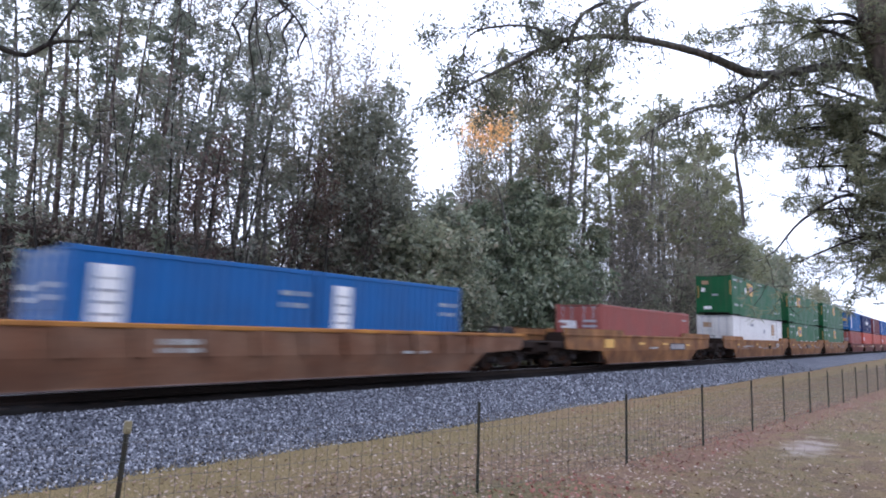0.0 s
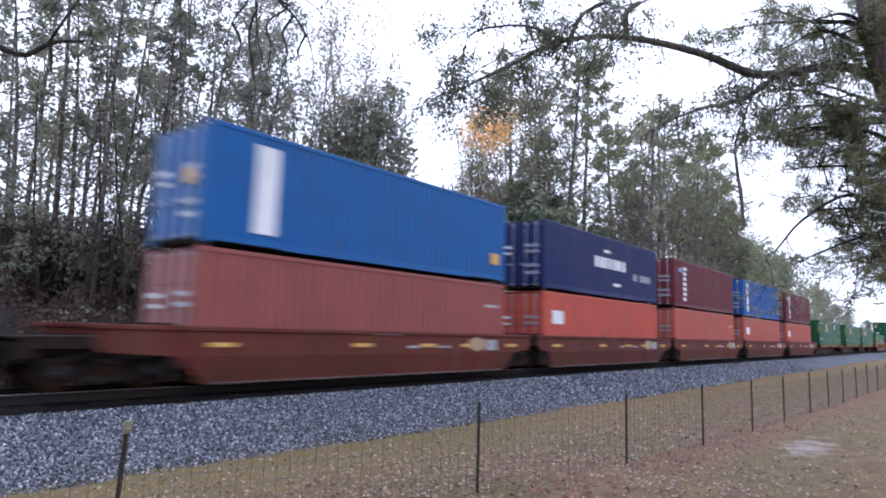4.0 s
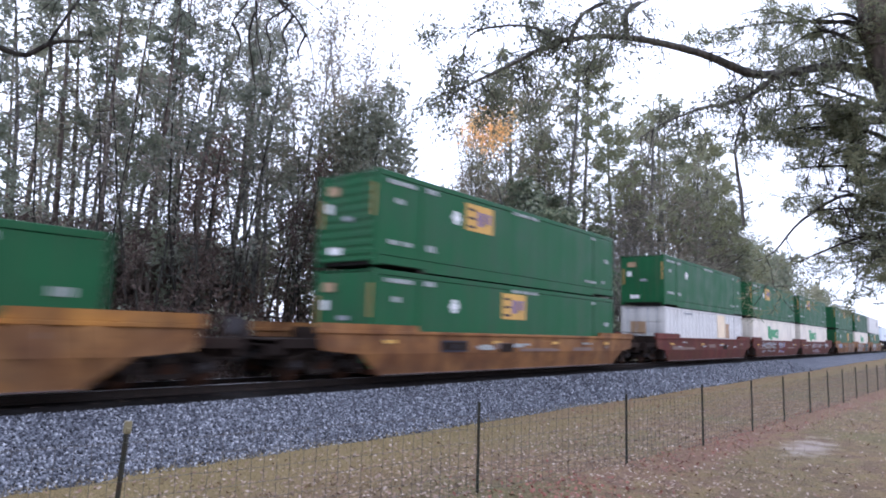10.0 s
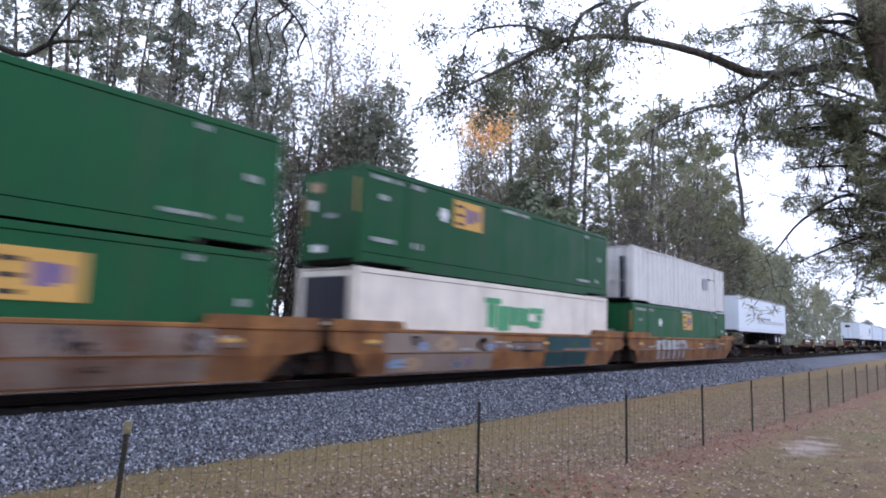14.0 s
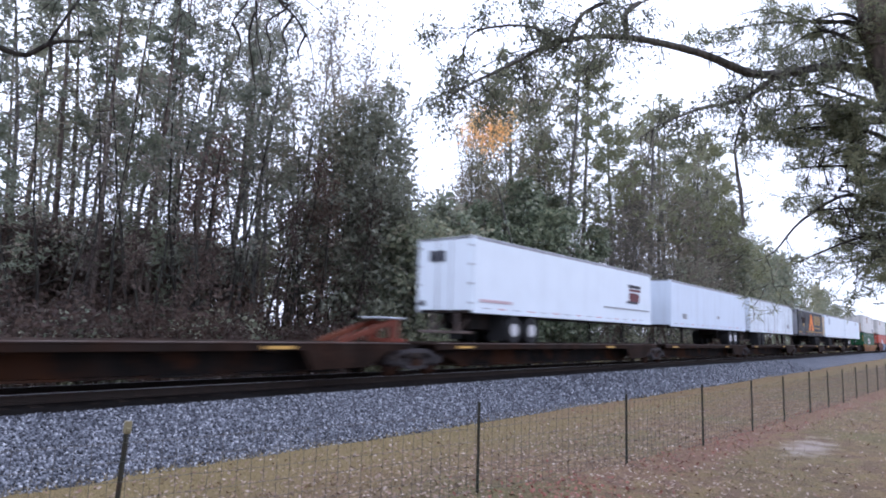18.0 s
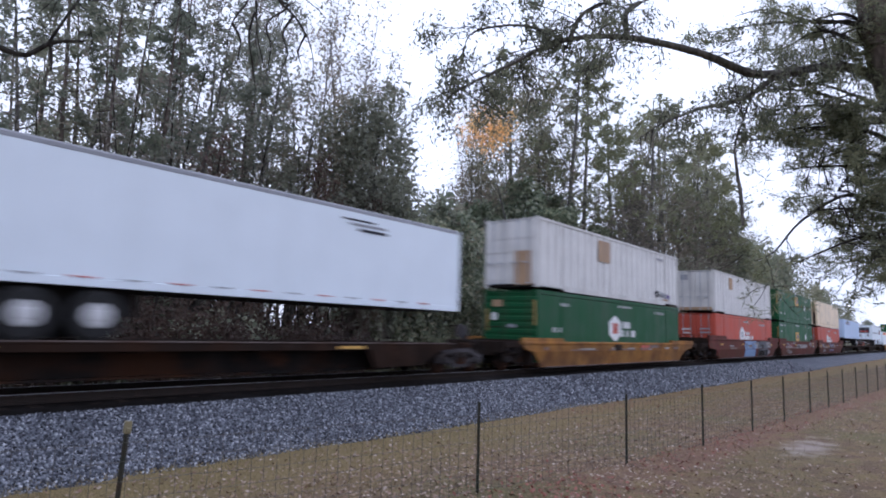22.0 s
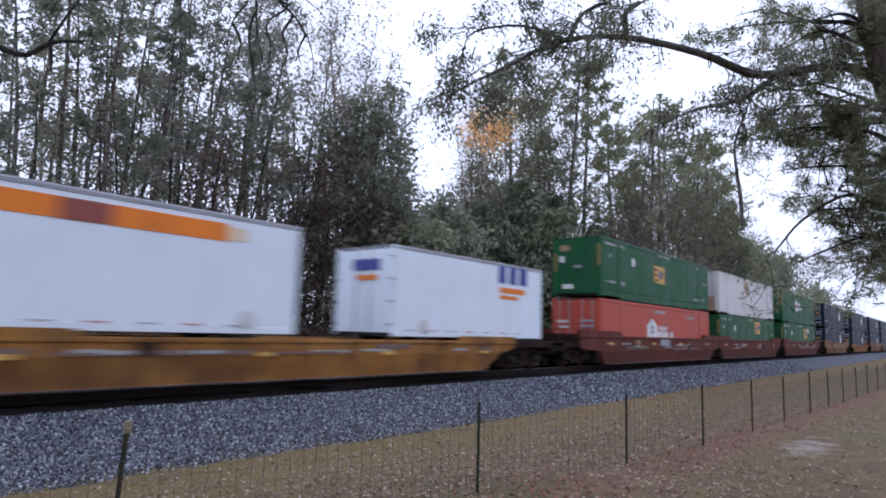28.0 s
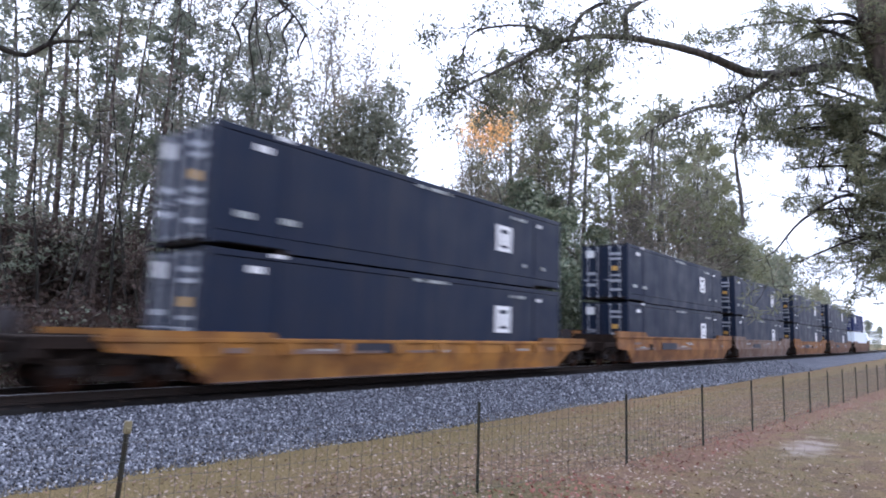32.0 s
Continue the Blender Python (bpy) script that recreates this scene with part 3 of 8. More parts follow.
def marks_on(owner, y, marks):
    """Flat paint or plates on the near side: (name, x, z, width, height, material), with a count and a seed for a row of bars."""
    for i, m in enumerate(marks):
        nm, x, z, w, h, mt = m[:6]
        out = y - 0.006 - 0.0022 * (i % 7)
        low = owner.name.startswith("well_car") and z + h <= 0.72 and nm != "lettering"
        def build():
            q = Shape()
            if len(m) > 6:
                r, step = random.Random(m[7]), w / m[6]
                for k in range(m[6]):
                    if k == 0 or r.random() > 0.14:
                        q.box(x + k * step, x + k * step + step * r.uniform(0.6, 0.85), out, y + 0.01, z, z + h)
            elif nm == "hexagon":
                q.prism([(x, z + h * 0.25), (x + w / 2, z), (x + w, z + h * 0.25), (x + w, z + h * 0.75), (x + w / 2, z + h), (x, z + h * 0.75)], out, y + 0.01)
            elif nm == "arrowhead":
                q.prism([(x, z), (x + w * 0.28, z), (x + w * 0.56, z + h), (x + w * 0.40, z + h)], out, y + 0.01)
                q.prism([(x + w * 0.58, z), (x + w, z), (x + w * 0.58, z + h), (x + w * 0.47, z + h * 0.58)], out, y + 0.01)
            elif nm == "gable":
                q.prism([(x, z), (x + w, z), (x + w, z + h * 0.7), (x + w / 2, z + h), (x, z + h * 0.7)], out, y + 0.01)
            elif nm == "graffiti":           # a rounded letter: a ring of uneven width with one or two bars across
                r = random.Random(int(x * 100))
                n, turn = 8, r.uniform(0, 6.28)
                outer = [(x + w * (0.5 + 0.58 * math.cos(6.283 * k / n + turn) * r.uniform(0.75, 1.05)), z + h * (0.5 + 0.56 * math.sin(6.283 * k / n + turn) * r.uniform(0.75, 1.05))) for k in range(n)]
                t = r.uniform(0.42, 0.62)
                inner = [(x + w * 0.5 + (a - x - w * 0.5) * t * r.uniform(0.7, 1.15), z + h * 0.5 + (c - z - h * 0.5) * t * r.uniform(0.7, 1.15)) for a, c in outer]
                for k in range(n):
                    if k != 3 or n % 2:
                        q.prism([outer[k], outer[(k + 1) % n], inner[(k + 1) % n], inner[k]], out, y + 0.01)
                for k in range(r.randint(1, 2)):
                    a, c, e = x + w * r.uniform(0.2, 0.6), z + h * r.uniform(0.2, 0.6), r.uniform(-0.25, 0.25)
                    q.prism([(a, c), (a + w * 0.35, c + h * e), (a + w * 0.35, c + h * (e + 0.2)), (a, c + h * 0.2)], out, y + 0.01)
            else:
                q.box(x, x + w, out, y + 0.01, z, z + h)
            if low:                          # follows the lower plate, which leans in
                q.v = [(a, b + 0.2 * (0.70 - c), c) for a, b, c in q.v]
            return q.mesh(nm, MAT[mt])
        ob = part(nm, shared(tuple(m) + (y, i % 7, low), build), None, owner)
        if len(m) > 6 or nm == "graffiti":
            tagged(ob, kind="stuff")


def lettering(x, z, w, h, mt="stencil_mark", n=0, seed=1):
    """A line of writing too small to read: a row of short bars."""
    return [("lettering", round(x, 3), z, w, h, mt, n or max(2, int(w / (h * 0.9))), seed)]


def end_face(owner, at, face, W, H, col, style):
    """The end of a box at x = at, turned to face (-1 or +1): doors with lock rods, or a plain or ribbed front wall."""
    f = face
    def bx(x0, x1, *r):
        a, b = at + f * x0, at + f * x1
        return (min(a, b), max(a, b)) + r
    if style == "door":
        for s in (-1, 1):
            y0, y1 = (0.012, W / 2 - 0.10) if s > 0 else (-W / 2 + 0.10, -0.012)
            def leaf():
                q = Shape().box(*bx(-0.04, 0.012, y0, y1, 0.16, H - 0.12), 0.008)
                for k in range(4):
                    z = 0.3 + k * (H - 0.6) / 4
                    q.box(*bx(0.012, 0.03, y0 + 0.05, y1 - 0.05, z, z + (H - 0.6) / 4 - 0.12), 0.01)
                return q.mesh("door", MAT[col])
            door = part("door", shared(("door", at, f, W, H, col, s), leaf), None, owner)
            for k, yy in enumerate((y0 + (y1 - y0) * 0.28, y0 + (y1 - y0) * 0.72)):
                part("lock_rod", shared(("rod", at, f, yy, H), lambda: Shape().tube((at + f * 0.055, yy, 0.1), (at + f * 0.055, yy, H - 0.08), 0.02, n=6)
                     .box(*bx(0.02, 0.08, yy - 0.05, yy + 0.05, 0.12, 0.2)).box(*bx(0.02, 0.08, yy - 0.05, yy + 0.05, H - 0.2, H - 0.12))
                     .box(*bx(0.02, 0.1, yy - 0.02, yy + 0.26, 1.0, 1.04)).mesh("lock_rod", MAT["rod"])), None, door)
    elif style == "ribbed":
        def wall():
            q = sheet(0.14, H - 0.1, -W / 2 + 0.08, W / 2 - 0.08, 0.0, 0.036, (H - 0.24) / 10, 0.5, 0.07)
            q.v = [(at + f * (0.03 - v[1]), v[2], v[0]) for v in q.v]
            return q.mesh("front_wall", MAT[col])
        part("front_wall", shared(("fr", at, f, W, H, col), wall), None, owner)
    else:
        def wall2():
            q = sheet(-W / 2 + 0.08, W / 2 - 0.08, 0.14, H - 0.1, 0.0, 0.016, (W - 0.16) / 5, 0.3, 0.06)
            q.v = [(at + f * (0.015 - v[1]), v[0], v[2]) for v in q.v]
            return q.mesh("front_wall", MAT[col])
        part("front_wall", shared(("fp", at, f, W, H, col), wall2), None, owner)


def end_marks(owner, at, face, marks):
    for i, (nm, y, z, w, h, mt) in enumerate(marks):
        x0, x1 = sorted((at + face * 0.028, at + face * (0.045 + 0.003 * i)))
        part(nm, shared((nm, "e", at, y, z, w, h, mt), lambda: Shape().box(x0, x1, y, y + w, z, z + h).mesh(nm, MAT[mt])), None, owner)


def container(u, z, L, H, col, style, label, left_end="door", marks=(), emarks=(), group="shipping containers on the train"):
    W = 2.59 if L > 15 else 2.438
    ob = rolling(thing("shipping_container", label, "shipping container", group), u, z)
    y = -W / 2
    rails = 0.13 if style != "iso" else 0.15
    if style == "ribs":
        args = (0.12, L - 0.12, 0.17, H - 0.11, y + 0.05, 0.006, 1.21, 0.06, 0.08)
    elif style == "iso":
        args = (0.12, L - 0.12, 0.16, H - 0.10, y + 0.01, 0.036, 0.278, 0.5, 0.09)
    else:
        args = (0.12, L - 0.12, 0.325, H - 0.185, y + 0.012, 0.006, 1.21, 0.06, 0.08)
    high = 0.30 if style == "smooth" else 0.02 + rails * 1.2
    lid = 0.17 if style == "smooth" else 0.12
    drop = 0.05 if z > 2.0 and L > 15 else -0.02
    k = (L, H, col, style, drop)
    part("side_panel", shared(("s1",) + k, lambda: sheet(*args).mesh("side_panel", MAT[col])), None, ob)
    part("side_panel", shared(("s2",) + k, lambda: mirrored(sheet(*args)).mesh("side_panel", MAT[col])), None, ob)
    part("roof_panel", shared(("roof",) + k, lambda: Shape().box(0.06, L - 0.06, y + 0.05, -y - 0.05, H - 0.06, H - 0.02, 0.01).mesh("roof_panel", MAT[col])), None, ob)
    part("floor_frame", shared(("floor",) + k, lambda: Shape().box(0.1, L - 0.1, y + 0.1, -y - 0.1, 0.03, 0.15).mesh("floor_frame", MAT["black_steel"])), None, ob)
    for s in (-1, 1):
        ya, yb = sorted((s * W / 2, s * (W / 2 - 0.07)))
        part("top_rail", shared(("tr", s) + k, lambda: Shape().box(0.1, L - 0.1, ya, yb, H - lid, H - 0.01, 0.012).mesh("top_rail", MAT[col])), None, ob)
        part("bottom_rail", shared(("br", s) + k, lambda: Shape().prism([(0.1, 0.055), (2.15, 0.055), (2.2, -drop), (L - 2.2, -drop), (L - 2.15, 0.055), (L - 0.1, 0.055), (L - 0.1, high), (0.1, high)], ya, yb).mesh("bottom_rail", MAT[col])), None, ob)
        for a in (0, L):
            xa, xb = (a, a + 0.16) if a == 0 else (a - 0.16, a)
            part("corner_post", shared(("cp", s, a) + k, lambda: Shape().box(xa, xb, ya - (0.06 if s > 0 else 0), yb + (0.06 if s < 0 else 0), 0.0, H, 0.012)
                 .box(xa - 0.004, xb, ya - (0.1 if s > 0 else 0.004), yb + (0.1 if s < 0 else 0.004), 0, 0.118).box(xa - 0.004, xb, ya - (0.1 if s > 0 else 0.004), yb + (0.1 if s < 0 else 0.004), H - 0.118, H + 0.003)
                 .mesh("corner_post", MAT[col])), None, ob)
    end_face(ob, 0.0, -1, W, H, col, left_end)
    end_face(ob, L, 1, W, H, col, "door" if left_end != "door" else "plain")
    if L > 15 and style != "plain":
        for a in (1.98, L - 2.1):       # lifting posts at the 40-foot marks
            part("lift_post", shared(("lp", a) + k, lambda: Shape().box(a, a + 0.12, y - 0.004, y + 0.06, 0.05, H - 0.02, 0.006).mesh("lift_post", MAT[col])), None, ob)
    if style == "ribs":
        post = shared(("rib", H), lambda: Shape().prism([(-0.105, 0), (-0.06, -0.045), (0.06, -0.045), (0.105, 0)], 0.17, H - 0.12).mesh("side_post", MAT["white_post"]))
        n = 24
        for i in range(n):
            q = part("side_post", post, None, ob)
            q.matrix_basis = Matrix.Translation((0.5 + i * (L - 1.0) / (n - 1), y + 0.05, 0)) @ Matrix(((1, 0, 0, 0), (0, 0, 1, 0), (0, 1, 0, 0), (0, 0, 0, 1)))
    if z > 2.0:
        for a in (0.0, 12.03) if L < 13 else (2.0, 14.0):
            for s in (-1, 1):
                lock = part("twist_lock", shared("twist_lock", lambda: Shape().box(-0.09, 0.09, -0.09, 0.09, -0.115, 0.02, 0.01).mesh("twist_lock", MAT["black_steel"])), None, ob)
                lock.location = (a + 0.09, s * (W / 2 - 0.1), 0)
    marks_on(ob, y, marks)
    end_marks(ob, 0.0, -1, emarks)
    return ob


def wheelset(parent, x, r=0.42):
    def build():
        s = Shape()
        for k in (-1, 1):
            y = k * 0.7525
            s.tube((0, y - k * 0.07, r), (0, y + k * 0.035, r), r * 1.03, r, 20)
            s.tube((0, y + k * 0.035, r), (0, y + k * 0.06, r), r * 0.84, r * 0.80, 20)
            s.tube((0, y + k * 0.06, r), (0, y + k * 0.28, r), 0.13, 0.12, 10)
        s.tube((0, -0.75, r), (0, 0.75, r), 0.085, n=10)
        return s.mesh("wheelset", MAT["steel_dark"], True)
    ob = part("wheelset", shared("wheelset", build), None, parent)
    ob.location = (x, 0, 0)


def truck(parent, x, coat="truck_dust"):
    """A two-axle freight truck: cast side frames with open windows, springs, bolster, bearing caps and brake beams."""
    def frame_side(k):
        s = Shape()
        y0, y1 = sorted((k * 0.91, k * 1.05))
        s.prism([(-1.24, 0.52), (-1.24, 0.60), (-0.95, 0.66), (-0.5, 0.82), (0.5, 0.82), (0.95, 0.66), (1.24, 0.60), (1.24, 0.52), (0.92, 0.52),
                 (0.45, 0.70), (-0.45, 0.70), (-0.92, 0.52)], y0, y1)                      # top chord
        s.prism([(-0.72, 0.50), (-0.42, 0.20), (0.42, 0.20), (0.72, 0.50), (0.60, 0.52), (0.36, 0.30), (-0.36, 0.30), (-0.60, 0.52)], y0, y1)   # lower chord
        for a in (-0.36, 0.28):
            s.box(a, a + 0.08, y0, y1, 0.28, 0.74, 0.01)
        for a in (-1, 1):
            s.prism([(a * 1.24, 0.54), (a * 1.24, 0.36), (a * 1.12, 0.36), (a * 1.08, 0.54)], y0, y1)
            s.prism([(a * 0.68, 0.54), (a * 0.66, 0.36), (a * 0.58, 0.36), (a * 0.56, 0.54)], y0, y1)
        return s.mesh("side_frame", MAT[coat])
    ob = part("truck", shared("truck", lambda: Shape().box(-0.24, 0.24, -1.09, 1.09, 0.52, 0.68, 0.03).box(-0.3, 0.3, -0.4, 0.4, 0.68, 0.84, 0.04).mesh("truck", MAT["truck_dust"])), None, parent)
    ob.location = (x, 0, 0)
    for k in (-1, 1):
        part("side_frame", shared(("side_frame", k, coat), lambda: frame_side(k)), None, ob)
    for k in (-1, 1):
        part("spring_nest", shared(("springs", k), lambda: Shape().tube((-0.17, k * 0.98, 0.30), (-0.17, k * 0.98, 0.53), 0.075, n=8).tube((0.0, k * 1.02, 0.30), (0.0, k * 1.02, 0.53), 0.075, n=8)
             .tube((0.17, k * 0.98, 0.30), (0.17, k * 0.98, 0.53), 0.075, n=8).mesh("spring_nest", MAT["steel_dark"])), None, ob)
        for a in (-0.89, 0.89):
            part("bearing_cap", shared(("cap", k, a), lambda: Shape().tube((a, k * 0.93, 0.42), (a, k * 1.10, 0.42), 0.13, 0.12, 12).tube((a, k * 1.10, 0.42), (a, k * 1.15, 0.42), 0.075, 0.06, 10).mesh("bearing_cap", MAT["truck_grey"])), None, ob)
    for a in (-0.89, 0.89):
        wheelset(ob, a)
    return ob


def coupler(parent, x, face):
    ob = part("coupler", shared("coupler", lambda: Shape().box(-0.1, 0.62, -0.08, 0.08, 0.76, 0.96, 0.02).box(0.45, 0.78, -0.16, 0.16, 0.72, 1.0, 0.05)
              .mesh("coupler", MAT["steel_dark"])), None, parent)
    ob.matrix_basis = pose(x, 0, 0, 0, 0, 0 if face > 0 else 180)


def well_car(u, L, col, label, lend, rend, top=1.06, ribs=0, marks=(), humps=True, edge="", rise=0.22, reach=9.0):
    """A well unit round a box of length L that starts at u. lend, rend: metres of end platform; 0 marks an articulated end, which shares a truck."""
    ob = rolling(thing("well_car", label, "railway wagon", "well cars of the train"), u, 0.0)
    W = 2.96
    key = (L, col, lend, rend, top, ribs, humps, edge, rise, reach)
    x0, x1 = -0.55, L + 0.55
    def side(s):
        q = Shape()
        y0, y1 = sorted((s * W / 2, s * (W / 2 - 0.05)))
        zm = 0.70
        # a shared end stops short above the truck, a free end sweeps up to the platform
        la, lb, lc, ld = (1.2 - lend, -0.02, 0.3, 0.85) if lend else (-0.4, 0.42, 0.56, 0.9)
        ra, rb, rc, rd = (-min(reach, rend - 1.2), -0.02, 0.3, 0.85) if rend else (-0.85, 0.15, 0.35, 0.75)
        q.prism([(x0 + lb, zm), (x0 + la + 0.12, zm + 0.1), (x0 + la, zm + 0.24), (x0 + la, top - 0.06), (x1 - ra, top - 0.06), (x1 - ra, zm + 0.24), (x1 - ra - 0.12, zm + 0.1), (x1 - rb, zm)], y0, y1)
        k = len(q.v)
        q.prism([(x0 + ld, 0.10), (x0 + lc + 0.1, 0.4), (x0 + lb, zm), (x1 - rb, zm), (x1 - rc - 0.1, 0.4), (x1 - rd, 0.10)], y0, y1)
        q.v[k:] = [(a, b - s * 0.2 * (zm - c), c) for a, b, c in q.v[k:]]     # the lower plate leans in
        ya, yb = sorted((s * (W / 2 - 0.11), s * (W / 2 - 0.24)))
        q.box(x0 + 0.8, x1 - 0.8, ya, yb, 0.07, 0.16, 0.015)
        for i in range(ribs):
            x = x0 + 0.8 + (x1 - x0 - 1.6) * i / max(1, ribs - 1)
            a, b = sorted((s * (W / 2 + 0.09), s * W / 2))
            q.prism([(x - 0.2, top - 0.1), (x + 0.2, top - 0.1), (x + 0.13, zm), (x - 0.13, zm)], a, b)
        return q.mesh("side_sill", MAT[col])
    for s in (-1, 1):
        sill = part("side_sill", shared(("sill", s) + key, lambda: side(s)), None, ob)
        def chord():
            ya, yb = sorted((s * (W / 2 + 0.05), s * (W / 2 - 0.12)))
            c0, c1 = x0 - max(0.4, lend - 1.1), x1 + max(0.85, min(reach, rend - 1.1))
            q = Shape().box(c0, c1, ya, yb, top - 0.11, top, 0.02)
            if humps:
                for h0, h1 in ((c0, x0 + 2.4), (x1 - 2.4, c1)):
                    q.prism([(h0, top), (h0, top + rise), (h1 - 0.12 if h0 < L / 2 else h1, top + rise), (h1, top), ] if h0 < L / 2 else
                            [(h0, top), (h0 + 0.12, top + rise), (h1, top + rise), (h1, top)], ya + 0.01, yb - 0.01)
            return q.mesh("top_chord", MAT[edge or col])
        part("top_chord", shared(("chord", s) + key, chord), None, ob)
        part("bottom_flange", shared(("flange", s, lend, rend, L), lambda: Shape().box(x0 + 0.9, x1 - 0.9, *sorted((s * (W / 2 - 0.135), s * (W / 2 - 0.03))), 0.082, 0.112, 0.006).mesh("bottom_flange", MAT["worn_edge"])), None, ob)
    for i, (a, b) in enumerate(((0.0, 1.2), (L / 2 - 0.7, L / 2 + 0.7), (L - 1.2, L))):
        part("floor_beam", shared(("wf", i, L), lambda: Shape().box(a, b, -1.36, 1.36, 0.12, 0.26, 0.01).mesh("floor_beam", MAT["steel_dark"])), None, ob)
    for face, at, ext in ((-1, x0, lend), (1, x1, rend)):
        e = ext if ext else 1.25
        def deck():
            a, b = sorted((at, at + face * e))
            q = Shape().box(a, b, -W / 2 + 0.12, W / 2 - 0.12, 0.93, 1.07, 0.02)
            q.box(a, b, -0.8, 0.8, 0.56, 0.94, 0.03)
            m0, m1 = sorted((at + face * 0.0, at + face * 0.12))
            q.box(m0, m1, -W / 2 + 0.03, W / 2 - 0.03, 0.2, top + 0.05)
            if not ext:
                c0, c1 = sorted((at + face * 0.1, at - face * 1.05))
                q.box(c0, c1, -W / 2 + 0.115, -W / 2 + 0.155, 0.2, 1.0, 0.01)
                q.box(c0, c1, W / 2 - 0.155, W / 2 - 0.115, 0.2, 1.0, 0.01)
            if ext:
                t0, t1 = sorted((at + face * (e - 0.18), at + face * e))
                q.box(t0, t1, -W / 2 + 0.12, W / 2 - 0.12, 0.68, 1.09, 0.02)
                for k in (-1, 1):
                    y0, y1 = sorted((k * (W / 2 - 0.10), k * (W / 2 - 0.15)))
                    q.box(a, b, y0, y1, 0.86, 1.1, 0.01)
            return q.mesh("end_platform", MAT["end_grime"])
        deck_ob = part("end_platform", shared(("deck", face) + key, deck), None, ob)
        if ext:
            xx = at + face * (e - 0.06)
            for y0, y1 in ((-1.2, -0.35), (0.35, 1.2)):
                part("grab_rail", shared(("gr", xx, y0), lambda: Shape().tube((xx, y0, 1.05), (xx, y0, 1.62), 0.018, n=6).tube((xx, y1, 1.05), (xx, y1, 1.62), 0.018, n=6)
                     .tube((xx, y0, 1.62), (xx, y1, 1.62), 0.018, n=6).mesh("grab_rail", MAT["end_grime"])), None, deck_ob)
            part("ladder", shared(("lad", face) + key, lambda: Shape().tube((at + face * (e - 0.35), -W / 2 + 0.1, 0.35), (at + face * (e - 0.35), -W / 2 + 0.1, 0.98), 0.015, n=5)
                 .tube((at + face * (e - 0.75), -W / 2 + 0.1, 0.35), (at + face * (e - 0.75), -W / 2 + 0.1, 0.98), 0.015, n=5)
                 .tube((at + face * (e - 0.75), -W / 2 + 0.1, 0.38), (at + face * (e - 0.35), -W / 2 + 0.1, 0.38), 0.015, n=5)
                 .tube((at + face * (e - 0.75), -W / 2 + 0.1, 0.66), (at + face * (e - 0.35), -W / 2 + 0.1, 0.66), 0.015, n=5).mesh("ladder", MAT["end_grime"])), None, deck_ob)
            part("brake_wheel", shared(("bw", face) + key, lambda: Shape().tube((at + face * (e - 0.02), 0.62, 1.42), (at + face * (e + 0.04), 0.62, 1.42), 0.27, n=14).tube((at + face * (e - 0.2), 0.62, 1.42), (at + face * e, 0.62, 1.42), 0.05, n=8)
                 .box(*sorted((at + face * (e - 0.3), at + face * (e - 0.12))), 0.5, 0.74, 1.07, 1.55, 0.02).mesh("brake_wheel", MAT["truck_grey"])), None, deck_ob)
            part("air_hose", shared(("hose", face) + key, lambda: Shape().tube((at + face * e, -0.35, 0.8), (at + face * (e + 0.2), -0.35, 0.62), 0.03, n=6).tube((at + face * (e + 0.2), -0.35, 0.62), (at + face * (e + 0.5), -0.25, 0.5), 0.03, n=6).mesh("air_hose", MAT["black_steel"])), None, deck_ob)
            part("brake_cylinder", shared(("bc", face) + key, lambda: Shape().tube((at + face * 0.35, -1.05, 0.78), (at + face * 0.95, -1.05, 0.78), 0.14, n=12).tube((at + face * 0.95, -1.05, 0.78), (at + face * 1.35, -1.0, 0.78), 0.04, n=6)
                 .box(*sorted((at + face * 0.45, at + face * 0.85)), -1.2, -0.85, 0.9, 0.95).mesh("brake_cylinder", MAT["truck_grey"])), None, deck_ob)
            truck(ob, at + face * (e - 1.65))
            coupler(ob, at + face * e, face)
        elif face > 0:
            truck(ob, at + 1.1)
    marks_on(ob, -W / 2 - 0.02, marks)
    return ob


